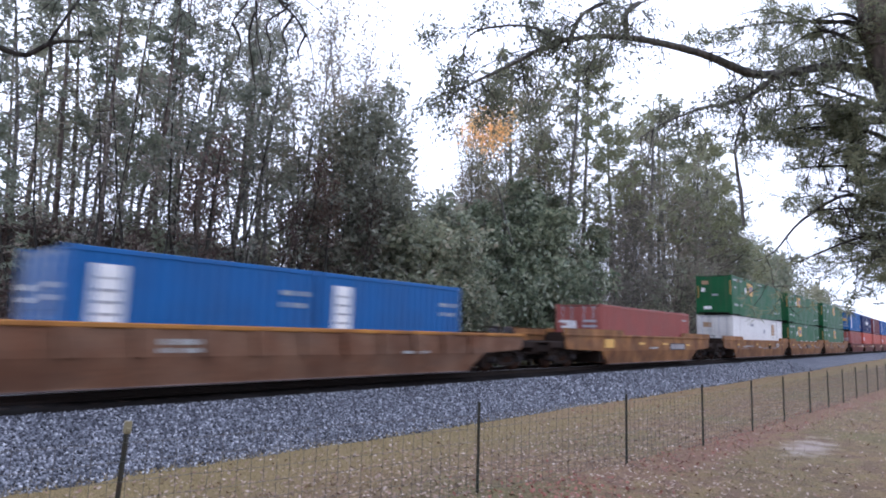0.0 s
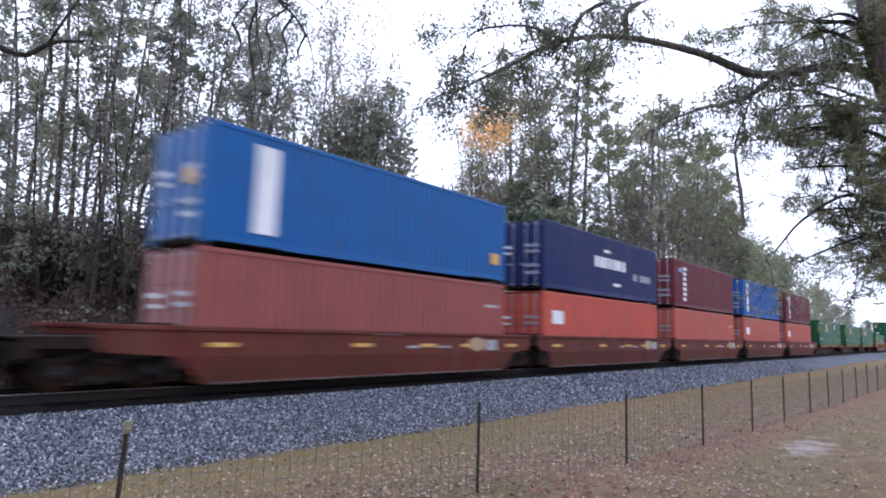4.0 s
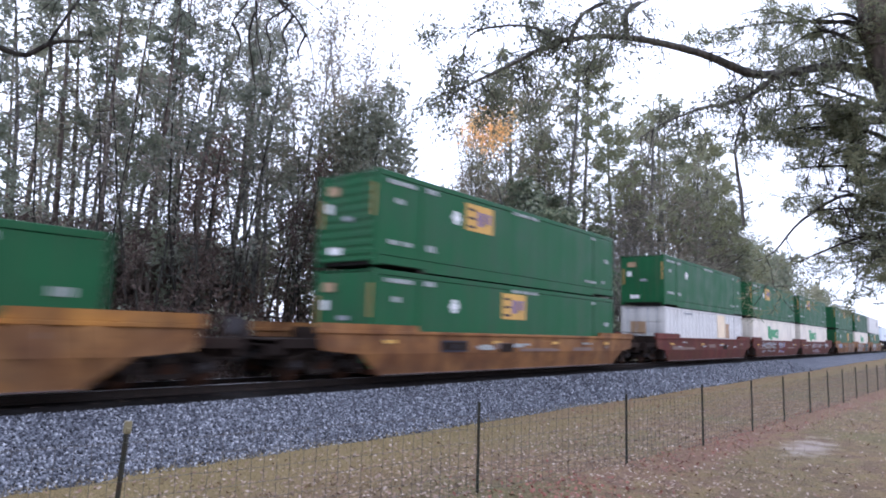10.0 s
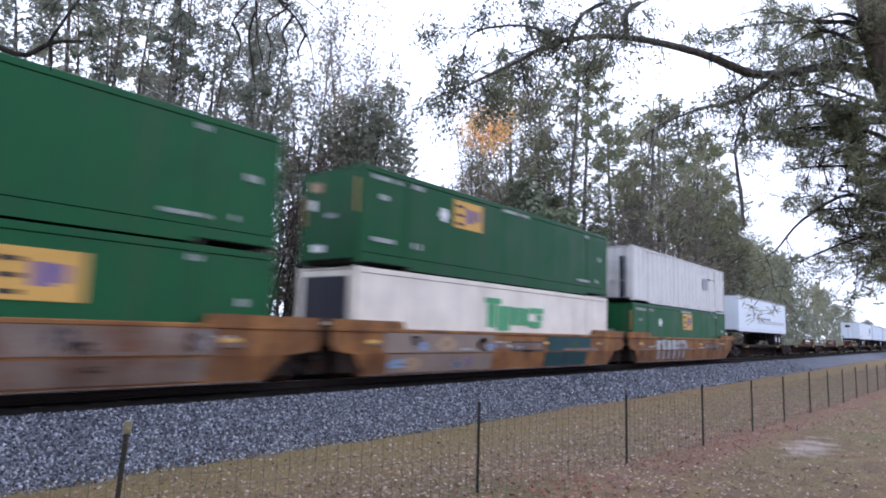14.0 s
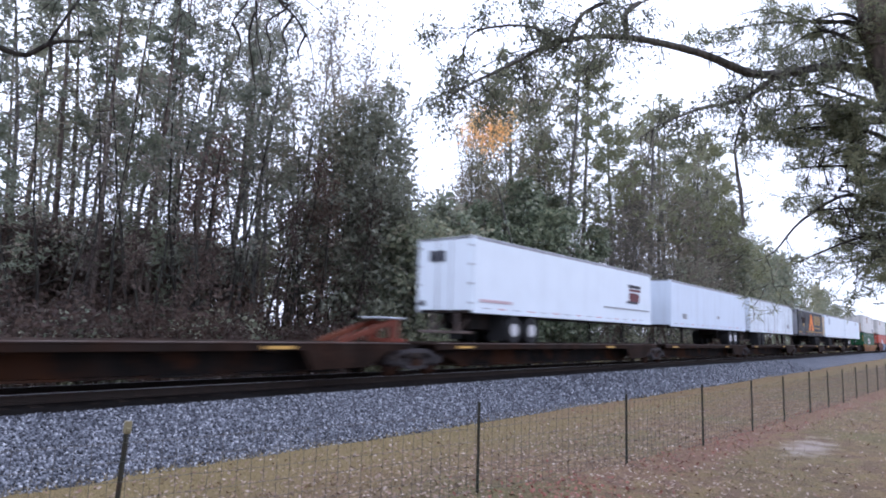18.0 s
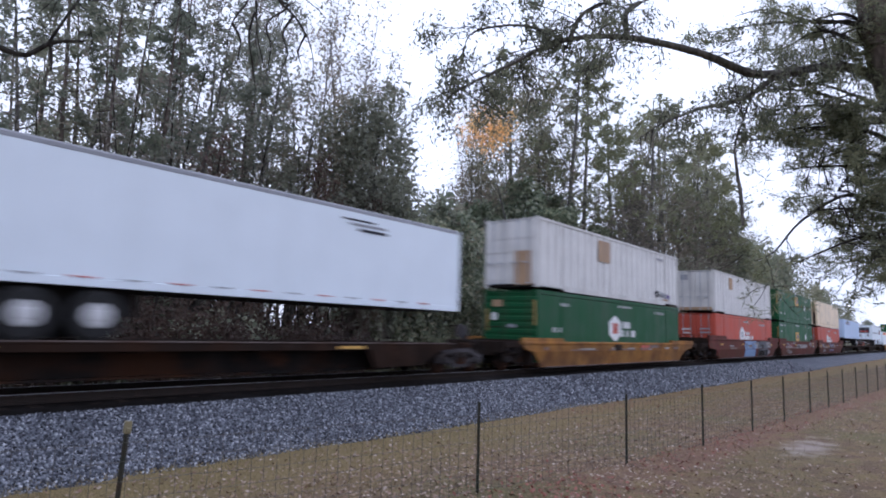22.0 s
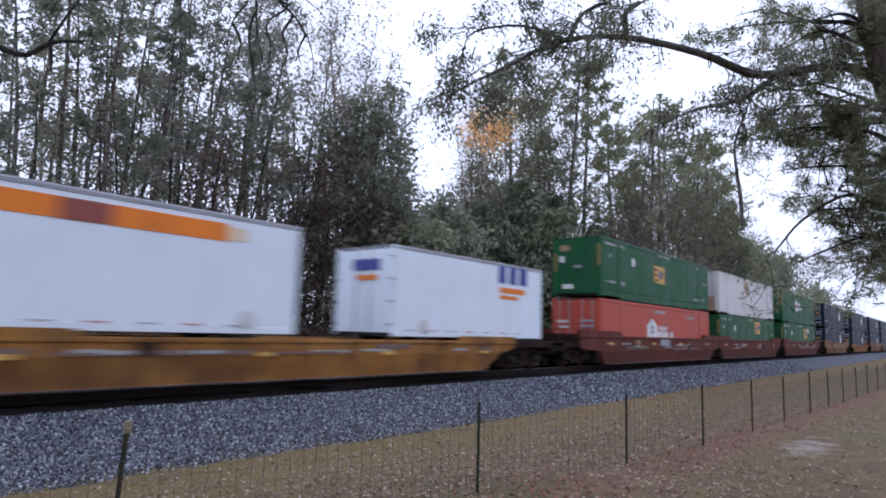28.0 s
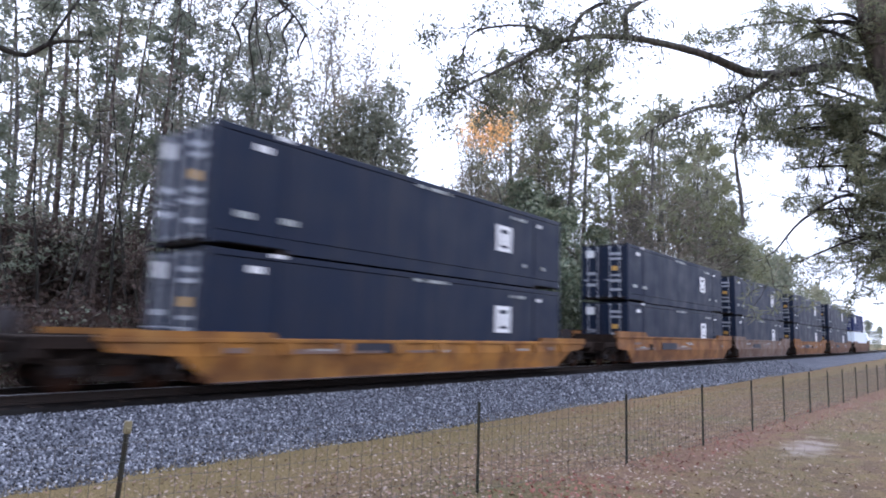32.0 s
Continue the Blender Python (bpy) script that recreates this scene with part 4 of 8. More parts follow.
def flat_car(u, L, col, label, platform=1.0, hitch=None, left_truck=True, right_truck=False, marks=(), raised=False, lip="worn_edge", tail=0.0, edge="", sill="steel_dark"):
    """A low articulated platform unit from u to u + L, with a trailer hitch."""
    ob = rolling(thing("flat_car", label, "railway wagon", "flat cars of the train"), u, 0.0)
    key = (L, col, platform, tail, edge, sill)
    E, low = L + tail, 0.15 if edge else 0.24
    W = 2.66
    part("deck", shared(("fd",) + key, lambda: Shape().box(0.7, E - 0.7 if not tail else E, -W / 2, W / 2, platform - 0.06, platform, 0.008).mesh("deck", MAT[col])), None, ob)
    for y0, y1 in ((-W / 2, -W / 2 + 0.06), (W / 2 - 0.06, W / 2)):
        part("deck_edge", shared(("fe", y0) + key, lambda: Shape().box(0.7, E - 0.7 if not tail else E, y0, y1, platform - 0.2, platform - 0.055, 0.01).mesh("deck_edge", MAT[edge or col])), None, ob)
    # the default dark sill colour stands in for shade under the deck
    part("centre_sill", shared(("fs",) + key, lambda: Shape().prism([(0.1, platform - 0.06), (0.1, 0.66), (2.0, 0.64), (3.0, low), (L - 3.0, low), (L - 2.0, 0.64), (E - 0.1, 0.66), (E - 0.1, platform - 0.06)], -0.42, 0.42)
         .mesh("centre_sill", MAT[sill])), None, ob)
    part("sill_flange", shared(("ff",) + key, lambda: Shape().box(2.8, L - 2.8, -0.62, 0.62, low - 0.05, low + 0.01, 0.01).mesh("sill_flange", MAT["worn_edge" if edge else sill])), None, ob)
    for y0, y1 in ((-W / 2 + 0.004, -W / 2 + 0.05), (W / 2 - 0.05, W / 2 - 0.004)):     # plates that close the sides at the hitch end
        part("side_plate", shared(("fp", y0) + key, lambda: Shape().prism([(L - 4.6, platform - 0.19), (L - 4.3, 0.30), (L - 2.2, 0.34), (L - 1.75, 0.62), (L - 1.45, platform - 0.19)], y0, y1).mesh("side_plate", MAT[col])), None, ob)
    part("deck_lip", shared(("fl", lip) + key, lambda: Shape().box(0.72, E - 0.72 if not tail else E - 0.02, -W / 2 - 0.012, -W / 2 + 0.03, platform - 0.012, platform + 0.018, 0.004).mesh("deck_lip", MAT[lip])), None, ob, "worn deck edge")
    for i in range(5):
        x = 2.6 + i * (L - 5.2) / 4
        part("cross_bearer", shared(("fb", x) + key, lambda: Shape().box(x - 0.08, x + 0.08, -W / 2 + 0.06, W / 2 - 0.06, platform - 0.26, platform - 0.05, 0.01).mesh("cross_bearer", MAT["spine_brown"])), None, ob)
    if left_truck:
        truck(ob, 0.0, "truck_grey" if col == "spine_brown" else "truck_dust")
    if right_truck:
        truck(ob, L, "truck_grey" if col == "spine_brown" else "truck_dust")
    if tail:
        coupler(ob, E - 0.1, 1)
    if hitch is not None:
        def stand():
            q = Shape()
            if raised:
                for y in (-0.4, 0.4):
                    q.tube((hitch - 0.9, y, platform), (hitch, y * 0.7, 2.0), 0.06, n=6)
                    q.tube((hitch + 0.35, y, platform), (hitch, y * 0.7, 2.0), 0.06, n=6)
                q.box(hitch - 0.3, hitch + 0.3, -0.45, 0.45, 2.0, 2.1, 0.03)
            else:
                for y in (-0.45, 0.45):
                    q.prism([(hitch - 2.3, platform), (hitch - 2.2, platform + 0.1), (hitch - 0.2, platform + 0.7), (hitch + 0.1, platform + 0.7), (hitch - 0.1, platform + 0.56), (hitch - 1.9, platform)], y - 0.05, y + 0.05)
                    q.box(hitch - 0.22, hitch + 0.12, y - 0.09, y + 0.09, platform, platform + 0.72, 0.02)
                q.box(hitch - 0.3, hitch + 0.5, -0.5, 0.5, platform, platform + 0.12, 0.02)
                q.box(hitch - 0.15, hitch + 0.05, -0.5, 0.5, platform + 0.56, platform + 0.66, 0.02)
            return q.mesh("hitch", MAT["worn_edge" if raised else "hitch_red"])
        if not raised:
            part("hitch_plate", Shape().box(hitch - 0.6, hitch + 0.42, -0.55, 0.55, platform + 0.72, platform + 0.79, 0.02).mesh("hitch_plate", MAT["rod"]), None, ob, "worn grey coupling plate")
        part("hitch", stand(), None, ob, "raised dark trailer hitch stand" if raised else "rust-red trailer hitch stand")
    marks_on(ob, -W / 2, marks)
    return ob


def trailer(u, L, col, label, rear="left", z0=2.05, H=2.72, marks=(), emarks=(), wheels_at=None, pup=False, ribs=False, roof="grey_mark", rim="rim"):
    ob = rolling(thing("semi_trailer", label, "semi-trailer", "road trailers on the train"), u, 0.0)
    W = 2.59
    y = -W / 2
    key = (L, col, rear, z0, H, ribs, roof)
    args = (0.1, L - 0.1, z0 + 0.16, z0 + H - 0.1, y + 0.006, 0.03 if ribs else 0.004, 0.6 if ribs else 1.22, 0.5 if ribs else 0.05, 0.06)
    part("side_panel", shared(("ts1",) + key, lambda: sheet(*args).mesh("side_panel", MAT[col])), None, ob)
    part("side_panel", shared(("ts2",) + key, lambda: mirrored(sheet(*args)).mesh("side_panel", MAT[col])), None, ob)
    part("roof", shared(("trf",) + key, lambda: Shape().box(0.02, L - 0.02, y + 0.02, -y - 0.02, z0 + H - 0.05, z0 + H, 0.02).mesh("roof", MAT[roof])), None, ob)
    part("floor_frame", shared(("tff",) + key, lambda: Shape().box(0.05, L - 0.05, y + 0.06, -y - 0.06, z0, z0 + 0.14).mesh("floor_frame", MAT["black_steel"])), None, ob)
    for s in (-1, 1):
        ya, yb = sorted((s * W / 2, s * (W / 2 - 0.06)))
        part("top_rail", shared(("ttr", s) + key, lambda: Shape().box(0.04, L - 0.04, ya, yb, z0 + H - 0.13, z0 + H - 0.03, 0.012).mesh("top_rail", MAT[roof])), None, ob)
        part("bottom_rail", shared(("tbr", s) + key, lambda: Shape().box(0.04, L - 0.04, ya, yb, z0, z0 + 0.17, 0.012).mesh("bottom_rail", MAT[col])), None, ob)
        for a in (0, L):
            xa, xb = (a, a + 0.1) if a == 0 else (a - 0.1, a)
            part("corner_post", shared(("tcp", s, a) + key, lambda: Shape().box(xa, xb, ya - (0.04 if s > 0 else 0), yb + (0.04 if s < 0 else 0), z0, z0 + H - 0.02, 0.015).mesh("corner_post", MAT[col])), None, ob)
    # reflective dashes along the lower rail
    dashes = [("reflector", round(0.6 + i * 1.0, 2), z0 + 0.17, 0.4, 0.03, "red_mark" if i % 2 else "grey_mark") for i in range(int(L) - 1)]
    marks_on(ob, y, dashes + list(marks))
    for face, at in ((-1, 0.0), (1, L)):
        is_rear = (face < 0) == (rear == "left")
        if is_rear:
            for s in (-1, 1):
                y0, y1 = (0.01, W / 2 - 0.09) if s > 0 else (-W / 2 + 0.09, -0.01)
                xa, xb = sorted((at - face * 0.05, at + face * 0.012))
                door = part("door", shared(("td", s, face) + key, lambda: Shape().box(xa, xb, y0, y1, z0 + 0.1, z0 + H - 0.1, 0.01).mesh("door", MAT[col])), None, ob)
                yy = y0 + (y1 - y0) * (0.25 if s > 0 else 0.75)
                part("lock_rod", shared(("trd", s, face) + key, lambda: Shape().tube((at + face * 0.04, yy, z0 + 0.05), (at + face * 0.04, yy, z0 + H - 0.05), 0.02, n=6).mesh("lock_rod", MAT["rod"])), None, door)
                for k in range(4):
                    zz = z0 + 0.35 + k * (H - 0.7) / 3
                    hy = W / 2 - 0.1 if s > 0 else -W / 2 + 0.1
                    hx0, hx1 = sorted((at + face * 0.005, at + face * 0.05))
                    part("hinge", shared(("th", s, face, k) + key, lambda: Shape().box(hx0, hx1, hy - 0.09, hy + 0.09, zz - 0.035, zz + 0.035, 0.008).mesh("hinge", MAT["rod"])), None, door)
            def guard():
                q = Shape().box(*sorted((at - face * 0.12, at - face * 0.02)), -1.2, 1.2, 1.32, 1.42, 0.02)
                for k in (-1, 1):
                    q.box(*sorted((at - face * 0.1, at - face * 0.03)), *sorted((k * 0.5, k * 0.6)), 1.38, z0)
                    q.prism([(at - face * 0.1, 1.45), (at - face * 0.9, z0 - 0.02), (at - face * 1.0, z0 - 0.02), (at - face * 0.1, 1.36)], *sorted((k * 0.52, k * 0.58)))
                return q.mesh("underride_guard", MAT["worn_edge"])
            part("underride_guard", shared(("tu", face) + key, guard), None, ob)
            if not pup:
                part("slider_frame", shared(("slide", face) + key, lambda: Shape().box(*sorted((at - face * 0.7, at - face * 5.2)), -0.62, -0.5, 1.5, z0, 0.01).box(*sorted((at - face * 0.7, at - face * 5.2)), 0.5, 0.62, 1.5, z0, 0.01)
                     .box(*sorted((at - face * 0.7, at - face * 5.2)), -0.5, 0.5, 1.72, z0 - 0.02, 0.01).mesh("slider_frame", MAT["black_steel"])), None, ob)
                for k in (-1, 1):
                    part("mud_flap", shared(("flap", face, k) + key, lambda: Shape().box(*sorted((at - face * 1.95, at - face * 1.92)), *sorted((k * 0.64, k * 1.26)), 1.1, z0).mesh("mud_flap", MAT["rubber"])), None, ob)
        else:
            xa, xb = sorted((at - face * 0.05, at))
            part("front_wall", shared(("tfw", face) + key, lambda: Shape().box(xa, xb, y + 0.08, -y - 0.08, z0 + 0.1, z0 + H - 0.08, 0.01).mesh("front_wall", MAT[col])), None, ob)
    end_marks(ob, 0.0, -1, emarks)
    # tandem wheels and landing gear
    r = 0.5
    xs = wheels_at or ((2.9, 4.15) if rear == "left" else (L - 4.15, L - 2.9))
    if pup:
        xs = ((L - 1.4) if rear == "right" else 1.4,)
    base = z0 - 0.06 - r
    lift = max(0.0, (1.0 + r) - 0.0)
    for x in xs:
        for s in (-1, 1):
            wheel = part("wheel", shared("tyre", lambda: Shape().tube((0, -0.28, 0), (0, 0.28, 0), r, n=20).tube((0, -0.3, 0), (0, -0.28, 0), r * 0.85, r * 0.98, 20)
                         .tube((0, 0.28, 0), (0, 0.3, 0), r * 0.98, r * 0.85, 20).mesh("wheel", MAT["rubber"], False)), None, ob)
            wheel.location = (x, s * 0.98, lift)
            part("rim", shared(("rim", s, rim), lambda: Shape().tube((0, s * 0.30, 0), (0, s * 0.315, 0), 0.25, 0.23, 16).tube((0, s * 0.315, 0), (0, s * 0.345, 0), 0.12, 0.09, 10).mesh("rim", MAT[rim])), None, wheel)
        part("axle_beam", shared(("axle", x, z0), lambda: Shape().tube((x, -0.8, lift), (x, 0.8, lift), 0.07, n=8).box(x - 0.35, x + 0.35, -0.6, -0.5, lift, z0 + 0.02).box(x - 0.35, x + 0.35, 0.5, 0.6, lift, z0 + 0.02).mesh("axle_beam", MAT["black_steel"])), None, ob)
    lx = L - 2.9 if rear == "left" else 2.9
    for s in (-1, 1):
        if not pup:
            part("landing_leg", shared(("leg", lx, s, z0), lambda: Shape().box(lx - 0.06, lx + 0.06, s * 0.9 - 0.06, s * 0.9 + 0.06, 1.16, z0 + 0.05, 0.01).box(lx - 0.13, lx + 0.13, s * 0.9 - 0.12, s * 0.9 + 0.12, 1.12, 1.17, 0.01).mesh("landing_leg", MAT["black_steel"])), None, ob)
    return ob


# ---- the train, unit by unit ----
def reefer_marks(kind, seed=0):
    """White writing and yellow plates on the green domestic boxes."""
    px = {"a": 4.3, "b": 7.5, "c": None, "d": 6.6, "e": 9.5, "f": 6.6, "g": 7.25, "h": 9.8}[kind]
    pz = {"f": 1.12, "g": 1.07, "h": 1.45}.get(kind, 1.62)
    out = []
    if px:
        out += [("plate", px, pz, 1.62, 0.95, "yellow_mark"), ("plate_emblem", px + 0.68, pz + 0.22, 0.3, 0.5, "purple_mark"), ("plate_emblem", px + 1.02, pz + 0.28, 0.22, 0.4, "gold_mark"), ("plate_emblem", px + 1.18, pz + 0.36, 0.24, 0.36, "purple_mark")]
        out += [("plate_bar", px + 0.12, pz + 0.1 + k * 0.3, 0.42, 0.09, "dark_mark") for k in range(3)]
    if seed not in (7, 8, 21, 22):
        for k in range(3):
            w = (0.26, 0.44, 0.26)[k]
            out.append(("diamond_sign", round(3.78 - w / 2, 3), 1.72 + k * 0.145, w, 0.145, "white_mark"))
    for x, z, w, h in ((0.46, 2.50, 1.25, 0.13), (2.22, 2.50, 0.5, 0.15), (7.25, 2.62, 1.85, 0.11), (0.55, 0.66, 1.0, 0.13), (2.3, 0.62, 0.42, 0.2), (0.8, 1.93, 0.36, 0.16),
                       (13.9, 2.50, 0.3, 0.14), (14.9, 0.55, 0.3, 0.14), (13.2, 0.5, 1.1, 0.1), (15.2, 1.55, 0.36, 0.18)):
        out += lettering(x, z, w, h, seed=int(x * 10) + seed, n=max(2, int(w / 0.11)))
    return out


GREEN_END = [("decal", -1.24, 1.45, 0.10, 1.0, "gold_mark"), ("decal", 1.05, 1.2, 0.10, 0.9, "gold_mark"), ("placard", 0.35, 2.2, 0.5, 0.28, "tan_mark"),
             ("placard", 0.15, 0.35, 0.55, 0.22, "white_mark"), ("diamond_sign", 0.62, 1.65, 0.26, 0.3, "white_mark"), ("lettering", -0.3, 1.35, 0.4, 0.14, "grey_mark")]
DARK_END = [("placard", 0.55, 2.2, 0.45, 0.4, "white_mark"), ("placard", -0.95, 2.3, 0.6, 0.12, "rod"), ("placard", -0.95, 2.05, 0.6, 0.1, "rod"), ("placard", -0.9, 1.2, 0.5, 0.1, "rod"),
            ("placard", -0.95, 0.9, 0.6, 0.12, "rod"), ("placard", 0.45, 1.3, 0.5, 0.14, "rod"), ("placard", 0.45, 0.7, 0.5, 0.14, "rod"), ("placard", -0.95, 0.45, 0.6, 0.12, "rod"),
            ("decal", -0.75, 1.5, 0.3, 0.22, "yellow_mark")]
DARK_MARKS = ([("plate", 11.42, 1.12, 0.98, 0.14, "white_mark"), ("plate", 11.42, 1.95, 0.98, 0.14, "white_mark"), ("plate", 11.42, 1.26, 0.24, 0.69, "white_mark"), ("plate", 12.2, 1.26, 0.2, 0.69, "white_mark"), ("plate", 11.74, 1.36, 0.4, 0.44, "white_mark")]
              + lettering(7.0, 2.62, 1.72, 0.10, seed=3, n=14) + lettering(12.35, 2.42, 1.2, 0.11, seed=4, n=9)
              + [("placard", 1.1, 2.36, 0.42, 0.17, "white_mark"), ("placard", 1.72, 2.78, 0.42, 0.1, "white_mark"), ("placard", 14.3, 2.36, 0.3, 0.13, "white_mark")]
              + lettering(0.66, 0.66, 0.5, 0.16, seed=5, n=4) + lettering(1.95, 0.66, 0.5, 0.16, seed=6, n=4) + lettering(13.25, 0.66, 0.3, 0.14, seed=7, n=3) + lettering(14.6, 0.66, 0.3, 0.14, seed=8, n=3))
ISO_END = [("placard", 0.4, 1.7, 0.6, 0.12, "white_mark"), ("placard", 0.4, 1.45, 0.5, 0.1, "white_mark"), ("placard", -0.95, 1.75, 0.7, 0.1, "rod"), ("placard", -0.95, 1.5, 0.7, 0.1, "rod"),
           ("placard", -0.95, 0.6, 0.7, 0.12, "rod"), ("placard", -0.95, 0.9, 0.7, 0.1, "rod")]
BASE = 0.28
G53 = "dark green 53-foot domestic container with yellow plate and white writing"


def green(u, z, kind="a", end="plain", seed=0, col="green"):
    return container(u, z, 16.15, 2.88, col, "smooth", G53, end, reefer_marks(kind, seed), GREEN_END)


def reporting(L, seed, light="stencil_mark", yellow=True, top=1.42):
    """Small stencils and yellow tabs along a well car's side."""
    r = random.Random(seed)
    out = []
    for i in range(6):
        x = round(r.uniform(0.5, L - 2.0), 2)
        out += lettering(x, round(r.uniform(0.74, top - 0.3), 2), round(r.uniform(0.5, 1.2), 2), 0.07, light, 7, seed + i)
    for k in range(3):                      # scraped paint along the crease, and near the ends
        out.append(("scuff", round(r.uniform(0.3, L - 4.0), 2), 0.73, round(r.uniform(1.0, 3.2), 2), round(r.uniform(0.05, 0.14), 2), "scuff_mark"))
    for x in (0.2, L - 1.4):
        out.append(("scuff", round(x + r.uniform(0, 0.4), 2), round(r.uniform(0.78, top - 0.35), 2), round(r.uniform(0.3, 0.8), 2), 0.12, "scuff_mark"))
    out.append(("stencil_panel", round(r.uniform(3, L - 5), 2), 0.84, round(r.uniform(0.9, 1.6), 2), 0.2, "scuff_mark"))
    out.append(("stain", round(r.uniform(2, L - 3), 2), 0.72, round(r.uniform(0.3, 0.9), 2), 0.3, "end_grime"))
    if yellow:
        for x in (0.3, L * 0.36, L * 0.62, L - 1.3):
            out.append(("decal", round(x, 2), top - 0.42, 0.5, 0.1, "yellow_mark"))
    return out


def sprayed(x, w, mats, seed, z0=0.72, z1=1.3):
    """Graffiti: overlapping sprayed shapes, large and small."""
    r = random.Random(seed)
    out, a, k = [], x, 0
    while a < x + w:
        ww = r.uniform(0.35, 0.9)
        h = r.uniform(0.3, 1.0) * (z1 - z0)
        out.append(("graffiti", round(a, 2), round(r.uniform(z0, z1 - h), 2), round(min(ww, x + w - a + 0.2), 2), round(h, 2), mats[k % len(mats)]))
        a += ww * r.uniform(0.5, 0.9)
        k += 1
    return out


def below(x, w, mats, seed, z0=0.2):
    """Graffiti that runs on down the lower plate."""
    return sprayed(x, w, mats, seed, z0, 0.62)


def box_car_plate(x, mt="grey_brown", w=2.3, z=0.74):
    """A framed reporting panel on a sill, its writing as bars."""
    return [("panel_board", x, z, w, 0.36, "dark_mark"), ("panel_face", x + 0.07, z + 0.05, w * 0.28, 0.26, mt), ("panel_face", round(x + w * 0.34, 2), z + 0.05, w * 0.6, 0.26, mt)] + lettering(x + w * 0.4, z + 0.1, w * 0.45, 0.14, "dark_mark", 4, 4)


def big_word(x, z):
    """A green painted word, drawn as plain slanted blocks."""
    return [("emblem", x, z + 0.75, 1.0, 0.2, "green_mark"), ("emblem", x + 0.15, z - 0.1, 0.55, 0.84, "green_mark"), ("emblem", x + 0.8, z - 0.2, 0.75, 0.9, "green_mark"), ("emblem", x + 1.62, z + 0.02, 0.65, 0.66, "green_mark"),
            ("emblem", x + 2.34, z + 0.02, 0.55, 0.66, "green_mark"), ("emblem", x + 3.0, z + 0.5, 1.0, 0.22, "green_mark"), ("emblem", x + 2.95, z - 0.05, 0.85, 0.24, "green_mark"), ("emblem", x + 3.5, z + 0.22, 0.42, 0.24, "green_mark")]


def house(x, col="orange"):
    """A white roofed emblem with a line of white writing beside it."""
    return ([("gable", x, 0.9, 1.42, 1.22, "white_mark"), ("emblem", x + 0.48, 1.3, 0.46, 0.42, "grey_mark"), ("emblem", x + 0.48, 1.48, 0.46, 0.05, "white_mark")]
            + lettering(x + 1.5, 1.12, 2.35, 0.32, "white_mark", 9, 5) + lettering(x + 1.75, 1.5, 1.1, 0.22, "white_mark", 4, 9) + lettering(x + 1.15, 2.42, 1.65, 0.14, seed=2) + lettering(x + 6.0, 2.28, 1.65, 0.14, seed=4))


def hub(x, z=1.05):
    """A white hexagon emblem with a pink centre, and two lines of writing."""
    return ([("hexagon", x, z, 1.36, 1.25, "white_mark"), ("emblem", x + 0.38, z + 0.38, 0.6, 0.5, "salmon"), ("emblem", x + 0.48, z + 0.55, 0.4, 0.1, "red_mark")]
            + lettering(x + 1.6, z + 0.66, 1.15, 0.32, "white_mark", 4, 3) + lettering(x + 1.45, z + 0.24, 1.65, 0.32, "white_mark", 6, 4))


